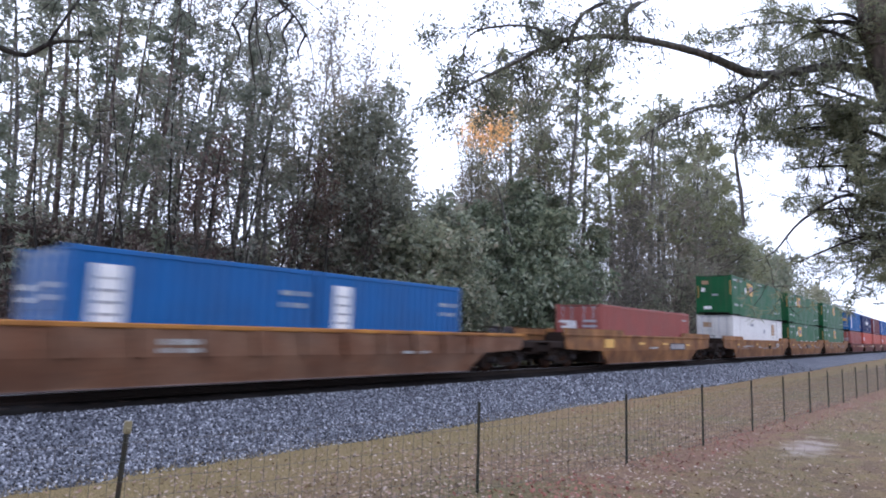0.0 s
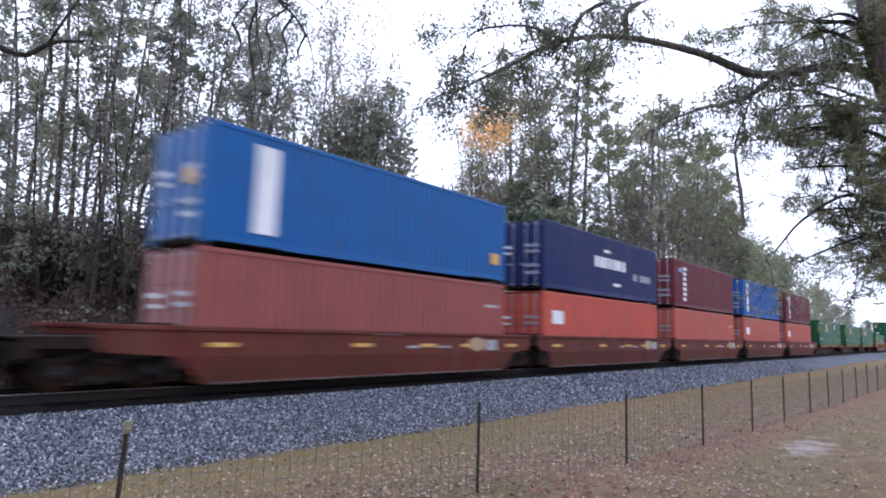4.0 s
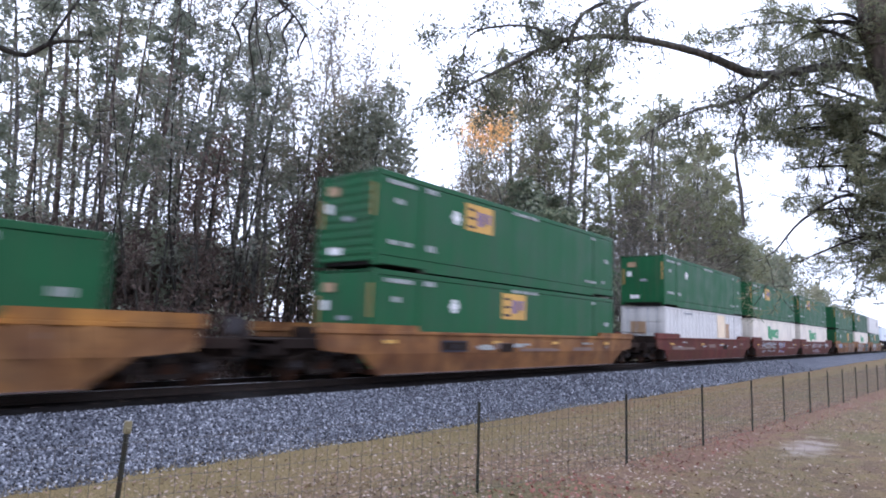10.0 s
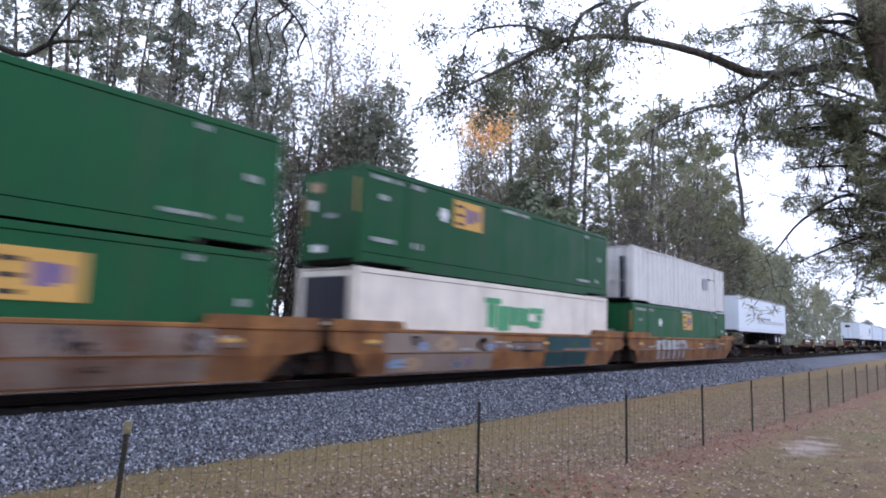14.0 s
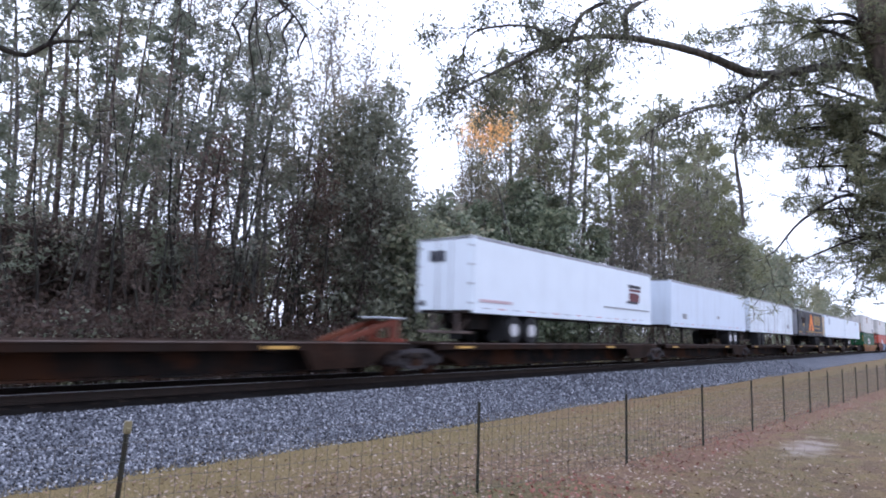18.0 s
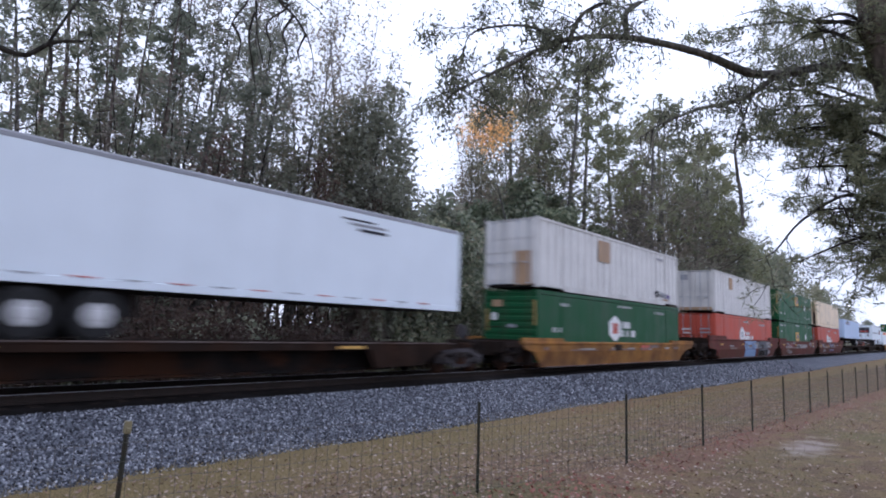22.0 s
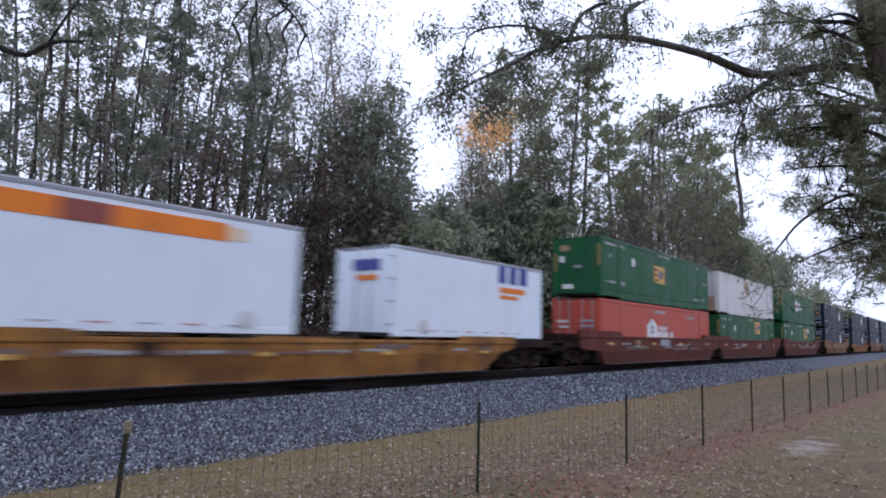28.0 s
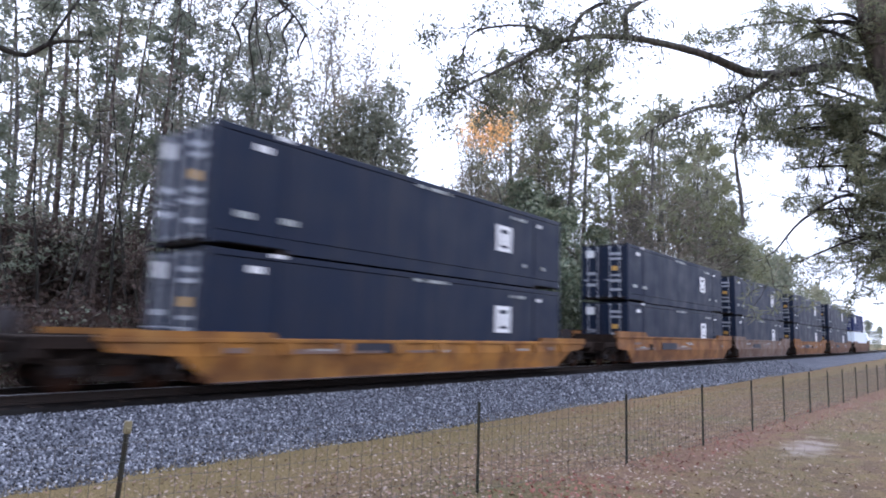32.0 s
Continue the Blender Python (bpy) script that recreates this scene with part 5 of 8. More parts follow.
def build_train():
    rb, ro, ox, yc, gb = "rust_brown", "rust_orange", "oxide_red", "yellow_car", "grey_brown"
    # two short blue boxes in a ribbed brown well
    well_car(-1.0, 18.6, rb, "long rust-brown ribbed well car with a yellow top edge", 3.0, 3.6, top=1.38, ribs=14, humps=False, edge="yellow_car",
             marks=lettering(7.6, 0.95, 0.9, 0.12, seed=2) + lettering(7.6, 0.78, 0.9, 0.1, seed=3) + lettering(15, 0.7, 1.1, 0.08, seed=5))
    for u in (4.75, 10.95):
        container(u, BASE, 6.06, 2.59, "blue", "iso", "blue 20-foot shipping container with white writing", "door",
                  [("sign_board", 0.5, 0.3, 0.6, 1.95, "white_mark")] + [("sign_bar", 0.58, 0.5 + 0.24 * k, 0.42, 0.06, "grey_mark") for k in range(7)]
                  + lettering(5.0, 1.9, 0.8, 0.12, seed=3) + lettering(5.0, 1.6, 0.7, 0.12, seed=4) + lettering(5.0, 0.9, 0.8, 0.1, seed=8), ISO_END)
    well_car(27.9, 12.19, ro, "orange-brown rusted well car", 4.6, 3.65, top=1.46,
             marks=[("decal", -0.3, 0.85, 1.0, 0.4, "yellow_mark"), ("decal", 3.75, 1.0, 0.68, 0.11, "yellow_mark"), ("decal", 6.95, 1.0, 0.85, 0.09, "yellow_mark"), ("decal", 10.77, 0.94, 0.68, 0.1, "yellow_mark")]
             + box_car_plate(8.1, "faded_mark", 2.5, 0.72) + lettering(5.2, 0.8, 1.1, 0.08, seed=3))
    container(27.9, BASE, 12.19, 2.59, "brick", "iso", "dusty brick-red 40-foot shipping container", "door", lettering(11, 2.1, 0.7, 0.1, seed=2), ISO_END + [("placard", 0.1, 1.3, 0.5, 0.5, "white_mark")])
    # three 53-foot wells, rusted orange
    for i, u in enumerate((49.5, 68.8, 88.2)):
        well_car(u, 16.15, ro, "orange-brown articulated well car with worn paint", 3.65 if i == 0 else 0, 2.75 if i == 2 else 0,
                 marks=reporting(16, 20 + i) + (box_car_plate(7.1) if i == 1 else []) + [("pad", x, 1.42, 0.75, 0.045, "white_mark") for x in (4.4, 6.9, 9.6, 12.2)], top=1.42)
    container(49.5, BASE, 16.15, 2.88, "white_panel", "ribs", "white ribbed 53-foot container with a tan patch", "door",
              [("patch", 12.0, 1.55, 1.0, 0.95, "tan_mark"), ("patch", 9.2, 1.7, 0.4, 0.35, "grey_mark")] + lettering(5.0, 2.2, 0.9, 0.2, "grey_mark", 6, 5), [("placard", 0.2, 2.0, 0.6, 0.35, "tan_mark")])
    green(49.5, BASE + 2.98, "a", "plain", 1)
    green(68.8, BASE, "a", "ribbed", 2)
    green(68.8, BASE + 2.98, "a", "plain", 3)
    green(88.2, BASE, "b", "plain", 4)
    green(88.2, BASE + 2.98, "b", "plain", 5)
    # five 40-foot wells, oxide red, with shipping-line boxes
    pairs = [("blue", "brick"), ("navy", "orange"), ("maroon", "salmon"), ("blue2", "salmon"), ("maroon", "salmon")]
    names = {"blue": "bright blue", "navy": "navy blue", "maroon": "dark maroon", "blue2": "deep blue", "brick": "brick-red", "orange": "faded orange", "salmon": "salmon-orange"}
    for i, (a, b) in enumerate(pairs):
        u = 112.0 + 15.15 * i
        well_car(u, 12.19, ox, "dark oxide-red articulated well car with yellow stencils", 2.8 if i == 0 else 0, 2.5 if i == 4 else 0, top=1.35, humps=False,
                 marks=[("decal", x, 0.9, 0.68, 0.1, "yellow_mark") for x in (0.2, 4.5, 7.3, 9.3, 11.95)] + [("hexagon", 9.7, 0.74, 0.92, 0.5, "tan_mark"), ("stencil", 5.2, 1.24, 1.2, 0.05, "stencil_mark")]
                 + lettering(10.75, 0.78, 0.85, 0.36, "stencil_mark", 4, 3) + lettering(6.7, 0.86, 0.5, 0.08, seed=i) + lettering(8.1, 0.86, 0.6, 0.08, seed=i + 3))
        low = [("emblem", 0.64, 1.55, 0.95, 0.55, "white_mark")] if i in (1, 3, 4) else lettering(11, 2.0, 0.8, 0.1, seed=i)
        container(u, BASE, 12.19, 2.88, b, "iso", names[b] + " 40-foot shipping container", "door", low, ISO_END)
        up = {"blue": [("sign_board", 1.3, 0.35, 0.65, 2.2, "white_mark"), ("decal", 11.3, 0.6, 0.5, 0.4, "yellow_mark")],
              "blue2": [("sign_board", 1.0, 0.35, 0.5, 2.2, "white_mark"), ("decal", 11.3, 0.5, 0.5, 0.4, "yellow_mark")] + lettering(11.0, 2.0, 0.8, 0.15, seed=2),
              "navy": lettering(4.6, 1.35, 3.6, 0.5, "white_mark", 7, 11) + [("emblem", 5.6, 2.1, 0.6, 0.14, "white_mark"), ("emblem", 6.6, 0.55, 0.8, 0.14, "white_mark")] + lettering(9.0, 1.0, 2.3, 0.35, "grey_mark", 8, 2),
              "maroon": [("sign_letter", 1.5, round(0.4 + k * 0.31, 2), 0.5, 0.2, "white_mark") for k in range(7)] + [("emblem", 0.75, 2.1, 0.6, 0.25, "skyblue_mark")]}[a]
        container(u, BASE + 2.98, 12.19, 2.88, a, "iso", names[a] + " 40-foot shipping container with white lettering", "door", up, ISO_END + ([("decal", -0.8, 1.4, 0.5, 0.35, "yellow_mark")] if a == "blue" else []))
    # three low platform units with green boxes
    for i, (a, b) in enumerate(((189.3, 209.3), (209.3, 228.2), (228.2, 242.0))):
        flat_car(a, b - a, "spine_brown", "low rust-brown platform car with an orange deck edge", 1.05, None, True, i == 2, lip="yellow_car", edge="rust_orange", sill="sill_rust", tail=2.4 if i == 2 else 0.0,
                 marks=[("decal", 2.0, 0.9, 4.2, 0.06, "yellow_mark"), ("decal", 8.8, 0.9, 4.0, 0.06, "yellow_mark")])
    green(189.8, 1.06, "a", "plain", 7)
    marks_on(ROLLING[-1][0], -1.295, [("hexagon", 10.8, 1.95, 0.6, 0.58, "white_mark")])
    green(211.0, 1.06, "a", "plain", 8)
    green(229.2, 1.06, "a", "ribbed", 9)
    # single wells
    well_car(250.5, 16.15, "ochre_rust", "ochre-orange rusted ribbed well car with a raised end", 4.4, 2.6, ribs=15, marks=reporting(16, 60, yellow=False), edge="yellow_car", top=1.4)
    green(250.5, BASE, "c", "plain", 10)
    marks_on(ROLLING[-1][0], -1.295, [("plate", 9.6, 1.0, 1.6, 0.95, "yellow_mark"), ("plate_emblem", 10.1, 1.2, 0.8, 0.5, "gold_mark")])
    well_car(274.0, 16.15, ro, "orange well car with worn paint", 2.65, 2.35, marks=reporting(16, 61) + box_car_plate(2.9, "end_grime", 1.4), top=1.36, rise=0.17)
    green(274.0, BASE, "d", "plain", 11)
    green(274.0, BASE + 2.98, "a", "ribbed", 12)
    # three oxide-red wells: green over white
    for i, u in enumerate((297.0, 316.5, 335.3)):
        mk = reporting(16, 70 + i)
        if i == 1:
            mk += sprayed(1.7, 1.4, ["grey_mark", "faded_mark"], 4) + sprayed(3.1, 3.6, ["faded_mark", "grey_mark"], 5) + sprayed(7.8, 2.2, ["grey_mark", "purple_mark", "grey_mark"], 6) + below(1.8, 0.8, ["grey_mark"], 51, 0.4) + below(3.3, 3.0, ["faded_mark", "grey_mark"], 52, 0.42) + below(7.9, 2.0, ["grey_mark", "purple_mark"], 53, 0.35)
        if i == 2:
            mk += sprayed(5.6, 4.4, ["grey_mark", "faded_mark", "redbrown"], 8) + sprayed(12.5, 2.7, ["faded_mark", "grey_mark"], 9) + below(5.6, 4.2, ["grey_mark", "redbrown"], 54)
        well_car(u, 16.15, ox, "dark oxide-red articulated well car with graffiti" if i else "dark oxide-red articulated well car", 2.4 if i == 0 else 0, 2.65 if i == 2 else 0, marks=mk, top=1.42)
        if i == 0:
            container(u, BASE, 16.15, 2.88, "white_panel", "ribs", "white ribbed 53-foot container with tan stained panels", "door",
                      [("patch", 9.9, 1.2, 1.8, 1.55, "cream"), ("patch", 11.75, 1.2, 0.9, 1.0, "tan_mark"), ("patch", 3.3, 2.55, 1.5, 0.1, "grey_mark")], [("placard", -0.2, 1.3, 0.9, 0.7, "tan_mark")])
        else:
            container(u, BASE, 16.15, 2.88, "offwhite", "smooth", "off-white 53-foot container with a green emblem", "plain",
                      big_word(4.8, 1.4))
        green(u, BASE + 2.98, ("c", "a", "a")[i], ("plain", "ribbed", "plain")[i], 13 + i)
    # three orange wells with graffiti
    for i, u in enumerate((358.9, 377.8, 397.0)):
        mk = reporting(16, 80 + i)
        if i == 0:
            mk += sprayed(0.0, 3.0, ["grey_mark", "skyblue_mark"], 12) + [("painted_block", 9.0, 0.73, 5.6, 0.58, "grey_brown"), ("painted_block", 9.2, 0.16, 5.2, 0.5, "grey_brown")]
            mk += sprayed(9.2, 5.0, ["end_grime", "faded_mark", "dark_mark"], 18) + below(9.4, 4.8, ["end_grime", "faded_mark"], 55, 0.3)
        elif i == 1:
            mk += [("painted_block", 1.0, 0.73, 5.5, 0.6, "dun_mark"), ("painted_block", 1.2, 0.14, 5.2, 0.54, "dun_mark"), ("painted_block", 10.3, 0.73, 3.7, 0.6, "teal_mark"), ("painted_block", 10.1, 0.14, 3.5, 0.54, "teal_mark")]
            mk += sprayed(1.0, 5.4, ["skyblue_mark", "dun_mark", "tan_mark", "skyblue_mark"], 13) + below(1.2, 5.0, ["skyblue_mark", "tan_mark", "purple_mark"], 56) + box_car_plate(7.66)
            mk += sprayed(10.5, 3.3, ["dark_mark", "teal_mark", "green2"], 14) + below(10.4, 3.0, ["teal_mark", "dark_mark"], 62)
        else:
            mk += [("letter_block", round(2.7 + 0.8 * k, 2), 0.73, 0.42, 0.52 + 0.04 * (k % 2), "stencil_mark") for k in range(6)] + [("letter_block", round(2.78 + 0.8 * k, 2), 0.22, 0.36, 0.46, "faded_mark") for k in range(6)]
            mk += sprayed(2.6, 4.8, ["faded_mark", "grey_mark"], 15) + box_car_plate(10.7, w=3.4)
        well_car(u, 16.15, ro, "orange-brown articulated well car covered in graffiti", 2.7 if i == 0 else 0, 1.5 if i == 2 else 0, marks=mk, top=1.42)
    green(358.9, BASE, "c", "ribbed", 17)
    marks_on(ROLLING[-1][0], -1.295, [("plate", 10.2, 1.45, 1.62, 0.97, "yellow_mark"), ("plate_emblem", 10.9, 1.72, 0.35, 0.45, "purple_mark"), ("plate_emblem", 11.3, 1.8, 0.22, 0.35, "purple_mark")] + [("plate_bar", 10.3, 1.55 + 0.3 * k, 0.42, 0.09, "dark_mark") for k in range(3)])
    green(358.9, BASE + 2.98, "b", "plain", 18)
    container(377.8, BASE, 16.15, 2.88, "offwhite", "smooth", "off-white 53-foot container with a green emblem", "plain",
              big_word(6.2, 1.4), [("cooling_unit", -0.95, 1.3, 1.9, 1.3, "dark_mark")])
    green(377.8, BASE + 2.98, "a", "plain", 19, "green2")
    green(397.0, BASE, "b", "plain", 20)
    container(397.0, BASE + 2.98, 16.15, 2.88, "white_panel", "ribs", "white ribbed 53-foot container with a dark mark", "door",
              [("patch", 11.4, 1.3, 1.0, 0.75, "grey_mark")] + lettering(12.3, 2.0, 1.6, 0.1, "dark_mark", 6, 3), [("stain", -0.95, 0.1, 0.35, 2.2, "dark_mark")])
    # articulated flats, some empty, then the road trailers
    flats = [416.6, 435.2, 451.9, 468.6, 485.3, 505.4, 524.0, 542.0, 558.9, 576.0, 592.4]
    for i, (a, b) in enumerate(zip(flats, flats[1:])):
        empty = i in (1, 2, 3)
        flat_car(a, b - a, "spine_brown", "empty dark brown platform car with a rust-red hitch" if empty else "dark brown platform car carrying a road trailer", 1.0,
                 (b - a - 0.4) if empty else ((1.6 if i == 0 else 3.0 if i in (5, 7) else b - a - 3.4)), True, i == len(flats) - 2, raised=not empty,
                 marks=[("decal", round(1.75 + k * (b - a - 3) / 3, 2), 0.84, 0.9, 0.08, "yellow_mark") for k in (0, 2)])
    trailer(416.8, 16.15, "white", "white road trailer with thin dark stripes on a flat car", "right", marks=[("stripe", 5.5, 2.95, 9.8, 0.05, "grey_mark"), ("stripe", 5.5, 2.8, 9.8, 0.05, "grey_mark")] + lettering(5.6, 3.1, 4.5, 0.14, "grey_mark", 18, 3),
            emarks=[("lettering", 0.0, 4.3, 0.9, 0.14, "dark_mark")])
    trailer(487.9, 16.15, "white", "white road trailer with a dark and red emblem near its end", "left",
            marks=[("emblem", 13.2, 3.85, 1.5, 0.16, "dark_mark"), ("emblem", 13.3, 3.68, 1.4, 0.12, "maroon"), ("emblem", 13.3, 3.15, 1.2, 0.45, "maroon"), ("emblem", 13.0, 3.05, 1.3, 0.12, "dark_mark"), ("stripe", 0.4, 2.45, 2.0, 0.1, "pink_mark"), ("stripe", 10.4, 2.72, 5.4, 0.07, "grey_mark")],
            emarks=[("emblem", 0.0, 3.9, 0.7, 0.4, "dark_mark"), ("emblem", 0.9, 2.3, 0.2, 0.2, "dark_mark")], wheels_at=(2.65, 3.9))
    trailer(507.1, 16.15, "silver", "pale blue-white road trailer with grey top edge", "right", marks=[("emblem", 8.9, 2.75, 0.5, 0.2, "grey_mark"), ("lettering", 2.0, 2.55, 0.7, 0.3, "grey_mark")], emarks=[("emblem", 0.7, 2.5, 0.3, 0.2, "blue_mark"), ("emblem", 0.2, 2.5, 0.3, 0.3, "dark_mark")])
    trailer(524.7, 16.0, "white_streaked", "white ribbed road trailer, streaked with grime", "left", ribs=True, rim="black_steel", marks=lettering(13.4, 2.6, 0.9, 0.35, "grey_mark", 3, 5))
    trailer(543.6, 14.1, "black_trailer", "black road trailer with an orange arrowhead emblem and gold trim", "right", H=2.66,
            marks=[("arrowhead", 5.6, 2.62, 2.9, 1.75, "orange_mark")] + [("letter_block", round(8.7 + 0.8 * k, 2), 3.26, 0.5, 1.05, "gold_mark") for k in range(5)] + [("letter_block", round(9.0 + 0.8 * k, 2), 3.26 + 0.42 * (k % 3), 0.34, 0.22, "gold_mark") for k in range(5)]
            + [("stripe", 0.1, 2.34, 1.5, 0.12, "gold_mark"), ("stripe", 4.3, 2.42, 9.7, 0.12, "gold_mark"), ("stripe", 8.7, 2.84, 3.5, 0.17, "gold_mark"), ("emblem", 1.6, 3.75, 2.2, 0.16, "spine_brown"), ("emblem", 2.1, 3.35, 1.2, 0.4, "spine_brown"), ("emblem", 2.35, 3.0, 0.7, 0.3, "gold_mark")],
            emarks=[("front_sheet", -1.2, 2.15, 2.4, 2.45, "grey_mark"), ("emblem", 0.35, 3.6, 0.6, 0.42, "orange_mark"), ("emblem", -0.6, 3.0, 0.6, 1.0, "dark_mark"), ("placard", 0.6, 2.75, 0.5, 0.5, "white_mark")], rim="black_steel")
    trailer(559.7, 16.15, "white", "white road trailer with grey side lettering", "left", marks=[("hexagon", 2.6, 3.5, 1.2, 0.98, "pale_grey_mark")] + lettering(1.2, 4.5, 1.4, 0.12, "grey_mark", 6, 5), emarks=[("stain", -1.2, 2.2, 0.9, 2.2, "cream"), ("stain", 0.4, 2.2, 0.7, 1.0, "tan_mark")], rim="black_steel")
    trailer(576.3, 15.6, "white", "clean white road trailer on a flat car", "left", marks=[("stripe", 10.35, 4.40, 1.2, 0.05, "dark_mark"), ("stripe", 10.6, 4.27, 1.4, 0.07, "grey_mark"), ("stripe", 10.95, 4.12, 1.1, 0.08, "dark_mark")])
    well_car(597.0, 16.15, yc, "faded yellow well car with two containers", 1.9, 2.4, ribs=0, marks=reporting(16, 90, yellow=False, top=1.1) + [("decal", 9.9, 0.72, 1.1, 0.25, "salmon")], top=1.1, rise=0.14)
    container(597.0, BASE, 16.15, 2.88, "green2", "smooth", "green 53-foot container with a white emblem", "ribbed",
              hub(6.6, 0.85) + lettering(7.6, 2.5, 1.6, 0.1, seed=3) + lettering(12.3, 2.35, 1.4, 0.14, seed=4) + lettering(1.9, 2.3, 0.7, 0.13, seed=6, n=4) + lettering(1.2, 1.2, 0.8, 0.2, seed=7, n=4), GREEN_END)
    container(597.0, BASE + 2.98, 16.15, 2.88, "white_panel", "ribs", "white ribbed 53-foot container with sprayed marks", "door",
              [("patch", 5.5, 1.6, 1.2, 1.0, "tan_mark"), ("graffiti", 12.4, 0.34, 0.8, 0.34, "dark_mark"), ("graffiti", 13.2, 0.34, 0.4, 0.34, "grey_mark"), ("graffiti", 13.6, 0.32, 0.6, 0.3, "grey_mark"), ("graffiti", 14.1, 0.3, 0.6, 0.26, "purple_mark"), ("graffiti", 13.6, 0.18, 0.9, 0.12, "tan_mark")] + lettering(12.9, 2.4, 1.4, 0.12, "grey_mark", 5, 3), [("stain", -1.0, 0.1, 0.8, 1.4, "tan_mark")])
    for i, u in enumerate((620.4, 639.6, 659.3)):
        mk = reporting(16, 100 + i) + [[("painted_block", 6.5, 0.73, 3.3, 0.6, "skyblue_mark"), ("painted_block", 6.6, 0.14, 3.1, 0.55, "skyblue_mark"), ("painted_block", 9.85, 0.75, 0.55, 0.5, "faded_mark")] + sprayed(6.7, 3.0, ["slate_mark", "blue_mark", "grey_mark"], 3) + below(6.7, 2.9, ["skyblue_mark", "slate_mark"], 57) + [("painted_block", 10.6, 0.73, 3.15, 0.6, "slate_mark"), ("painted_block", 10.6, 0.14, 3.1, 0.55, "slate_mark")] + lettering(10.65, 0.76, 3.0, 0.5, "dark_mark", 8, 4) + lettering(10.75, 0.18, 2.8, 0.44, "black_steel", 6, 9) + sprayed(11.6, 2.0, ["faded_mark", "dark_mark"], 4) + below(10.8, 2.6, ["dark_mark", "grey_mark", "slate_mark"], 58) + sprayed(13.7, 0.7, ["faded_mark"], 5) + below(13.7, 0.6, ["faded_mark"], 59), sprayed(1.9, 2.5, ["faded_mark", "redbrown"], 6) + below(1.9, 2.3, ["faded_mark", "grey_brown"], 62) + [("painted_block", 4.7, 1.12, 0.9, 0.09, "faded_mark"), ("painted_block", 4.7, 1.27, 0.9, 0.07, "faded_mark"), ("painted_block", 6.6, 0.86, 4.9, 0.24, "faded_mark"), ("painted_block", 6.5, 0.73, 4.3, 0.1, "faded_mark"), ("painted_block", 12.9, 1.1, 1.2, 0.2, "faded_mark"), ("painted_block", 14.9, 0.82, 0.8, 0.18, "faded_mark"), ("painted_block", 14.6, 1.15, 1.1, 0.14, "tan_mark")],
                                       sprayed(-0.3, 0.9, ["tan_mark"], 9) + sprayed(1.6, 1.9, ["grey_mark", "grey_brown"], 10) + lettering(3.7, 0.78, 2.5, 0.2, "tan_mark", 6, 4) + sprayed(6.2, 3.5, ["navy", "faded_mark", "purple_mark", "grey_mark"], 8) + below(6.3, 3.2, ["navy", "grey_mark", "purple_mark"], 60, 0.3) + below(1.7, 1.7, ["grey_brown", "grey_mark"], 61)][i]
        well_car(u, 16.15, ox, "oxide-red articulated well car with graffiti", 2.75 if i == 0 else 0, 1.7 if i == 2 else 0, marks=mk, top=1.42)
    container(620.4, BASE, 16.15, 2.88, "orange", "smooth", "orange 53-foot container with a white emblem", "door", house(5.95), ISO_END)
    container(620.4, BASE + 2.98, 16.15, 2.88, "white_panel", "ribs", "white ribbed 53-foot container with a tan patch", "door", [("patch", 3.5, 1.75, 0.85, 0.85, "tan_mark"), ("patch", 7.4, 1.0, 0.2, 0.5, "grey_mark")], [("placard", 0.5, 2.2, 0.5, 0.4, "grey_mark"), ("stain", -1.1, 0.1, 2.2, 0.2, "tan_mark")])
    green(639.6, BASE, "g", "ribbed", 21)
    marks_on(ROLLING[-1][0], -1.295, [("hexagon", 12.0, 1.28, 0.6, 0.58, "white_mark")])
    green(639.6, BASE + 2.98, "b", "ribbed", 22)
    marks_on(ROLLING[-1][0], -1.295, [("hexagon", 12.0, 1.34, 0.6, 0.58, "white_mark")] + lettering(12.5, 2.3, 1.3, 0.14, seed=31) + lettering(12.3, 0.62, 0.5, 0.13, seed=32, n=3))
    container(659.3, BASE, 16.15, 2.88, "orange", "smooth", "orange 53-foot container with a white emblem", "door", house(5.95), ISO_END)
    container(659.3, BASE + 2.98, 16.15, 2.88, "cream", "smooth", "cream 53-foot container, its end streaked with rust", "plain", lettering(2.2, 2.4, 0.8, 0.08, "grey_mark", 5, 3) + [("patch", 7.3, 0.35, 0.2, 0.25, "dark_mark")],
              [("stain", -1.12, 0.2, 0.26, 2.3, "tan_mark"), ("stain", 0.9, 0.2, 0.2, 2.1, "tan_mark"), ("stain", -1.1, 0.2, 0.2, 1.35, "end_grime"), ("stain", 0.95, 0.2, 0.13, 0.9, "end_grime"), ("stain", -0.5, 2.3, 0.9, 0.1, "end_grime")])
    # flats with two trailers
    flats = [680.2, 698.0, 713.2, 731.6]
    for i, (a, b) in enumerate(zip(flats, flats[1:])):
        flat_car(a, b - a, "spine_brown", "dark brown platform car with a trailer" if i != 1 else "empty dark brown low platform car", 1.0, 1.5 if i == 0 else b - a - 3.0, True, i == 2, raised=i != 1)
    trailer(680.3, 16.15, "paleblue", "pale blue road trailer with a blue name panel", "right", marks=[("name_panel", 1.5, 4.02, 4.1, 0.42, "blue_mark")] + lettering(1.7, 4.13, 3.6, 0.2, "white_mark", 10, 3),
            emarks=[("name_panel", -0.6, 4.1, 1.5, 0.35, "blue_mark")])
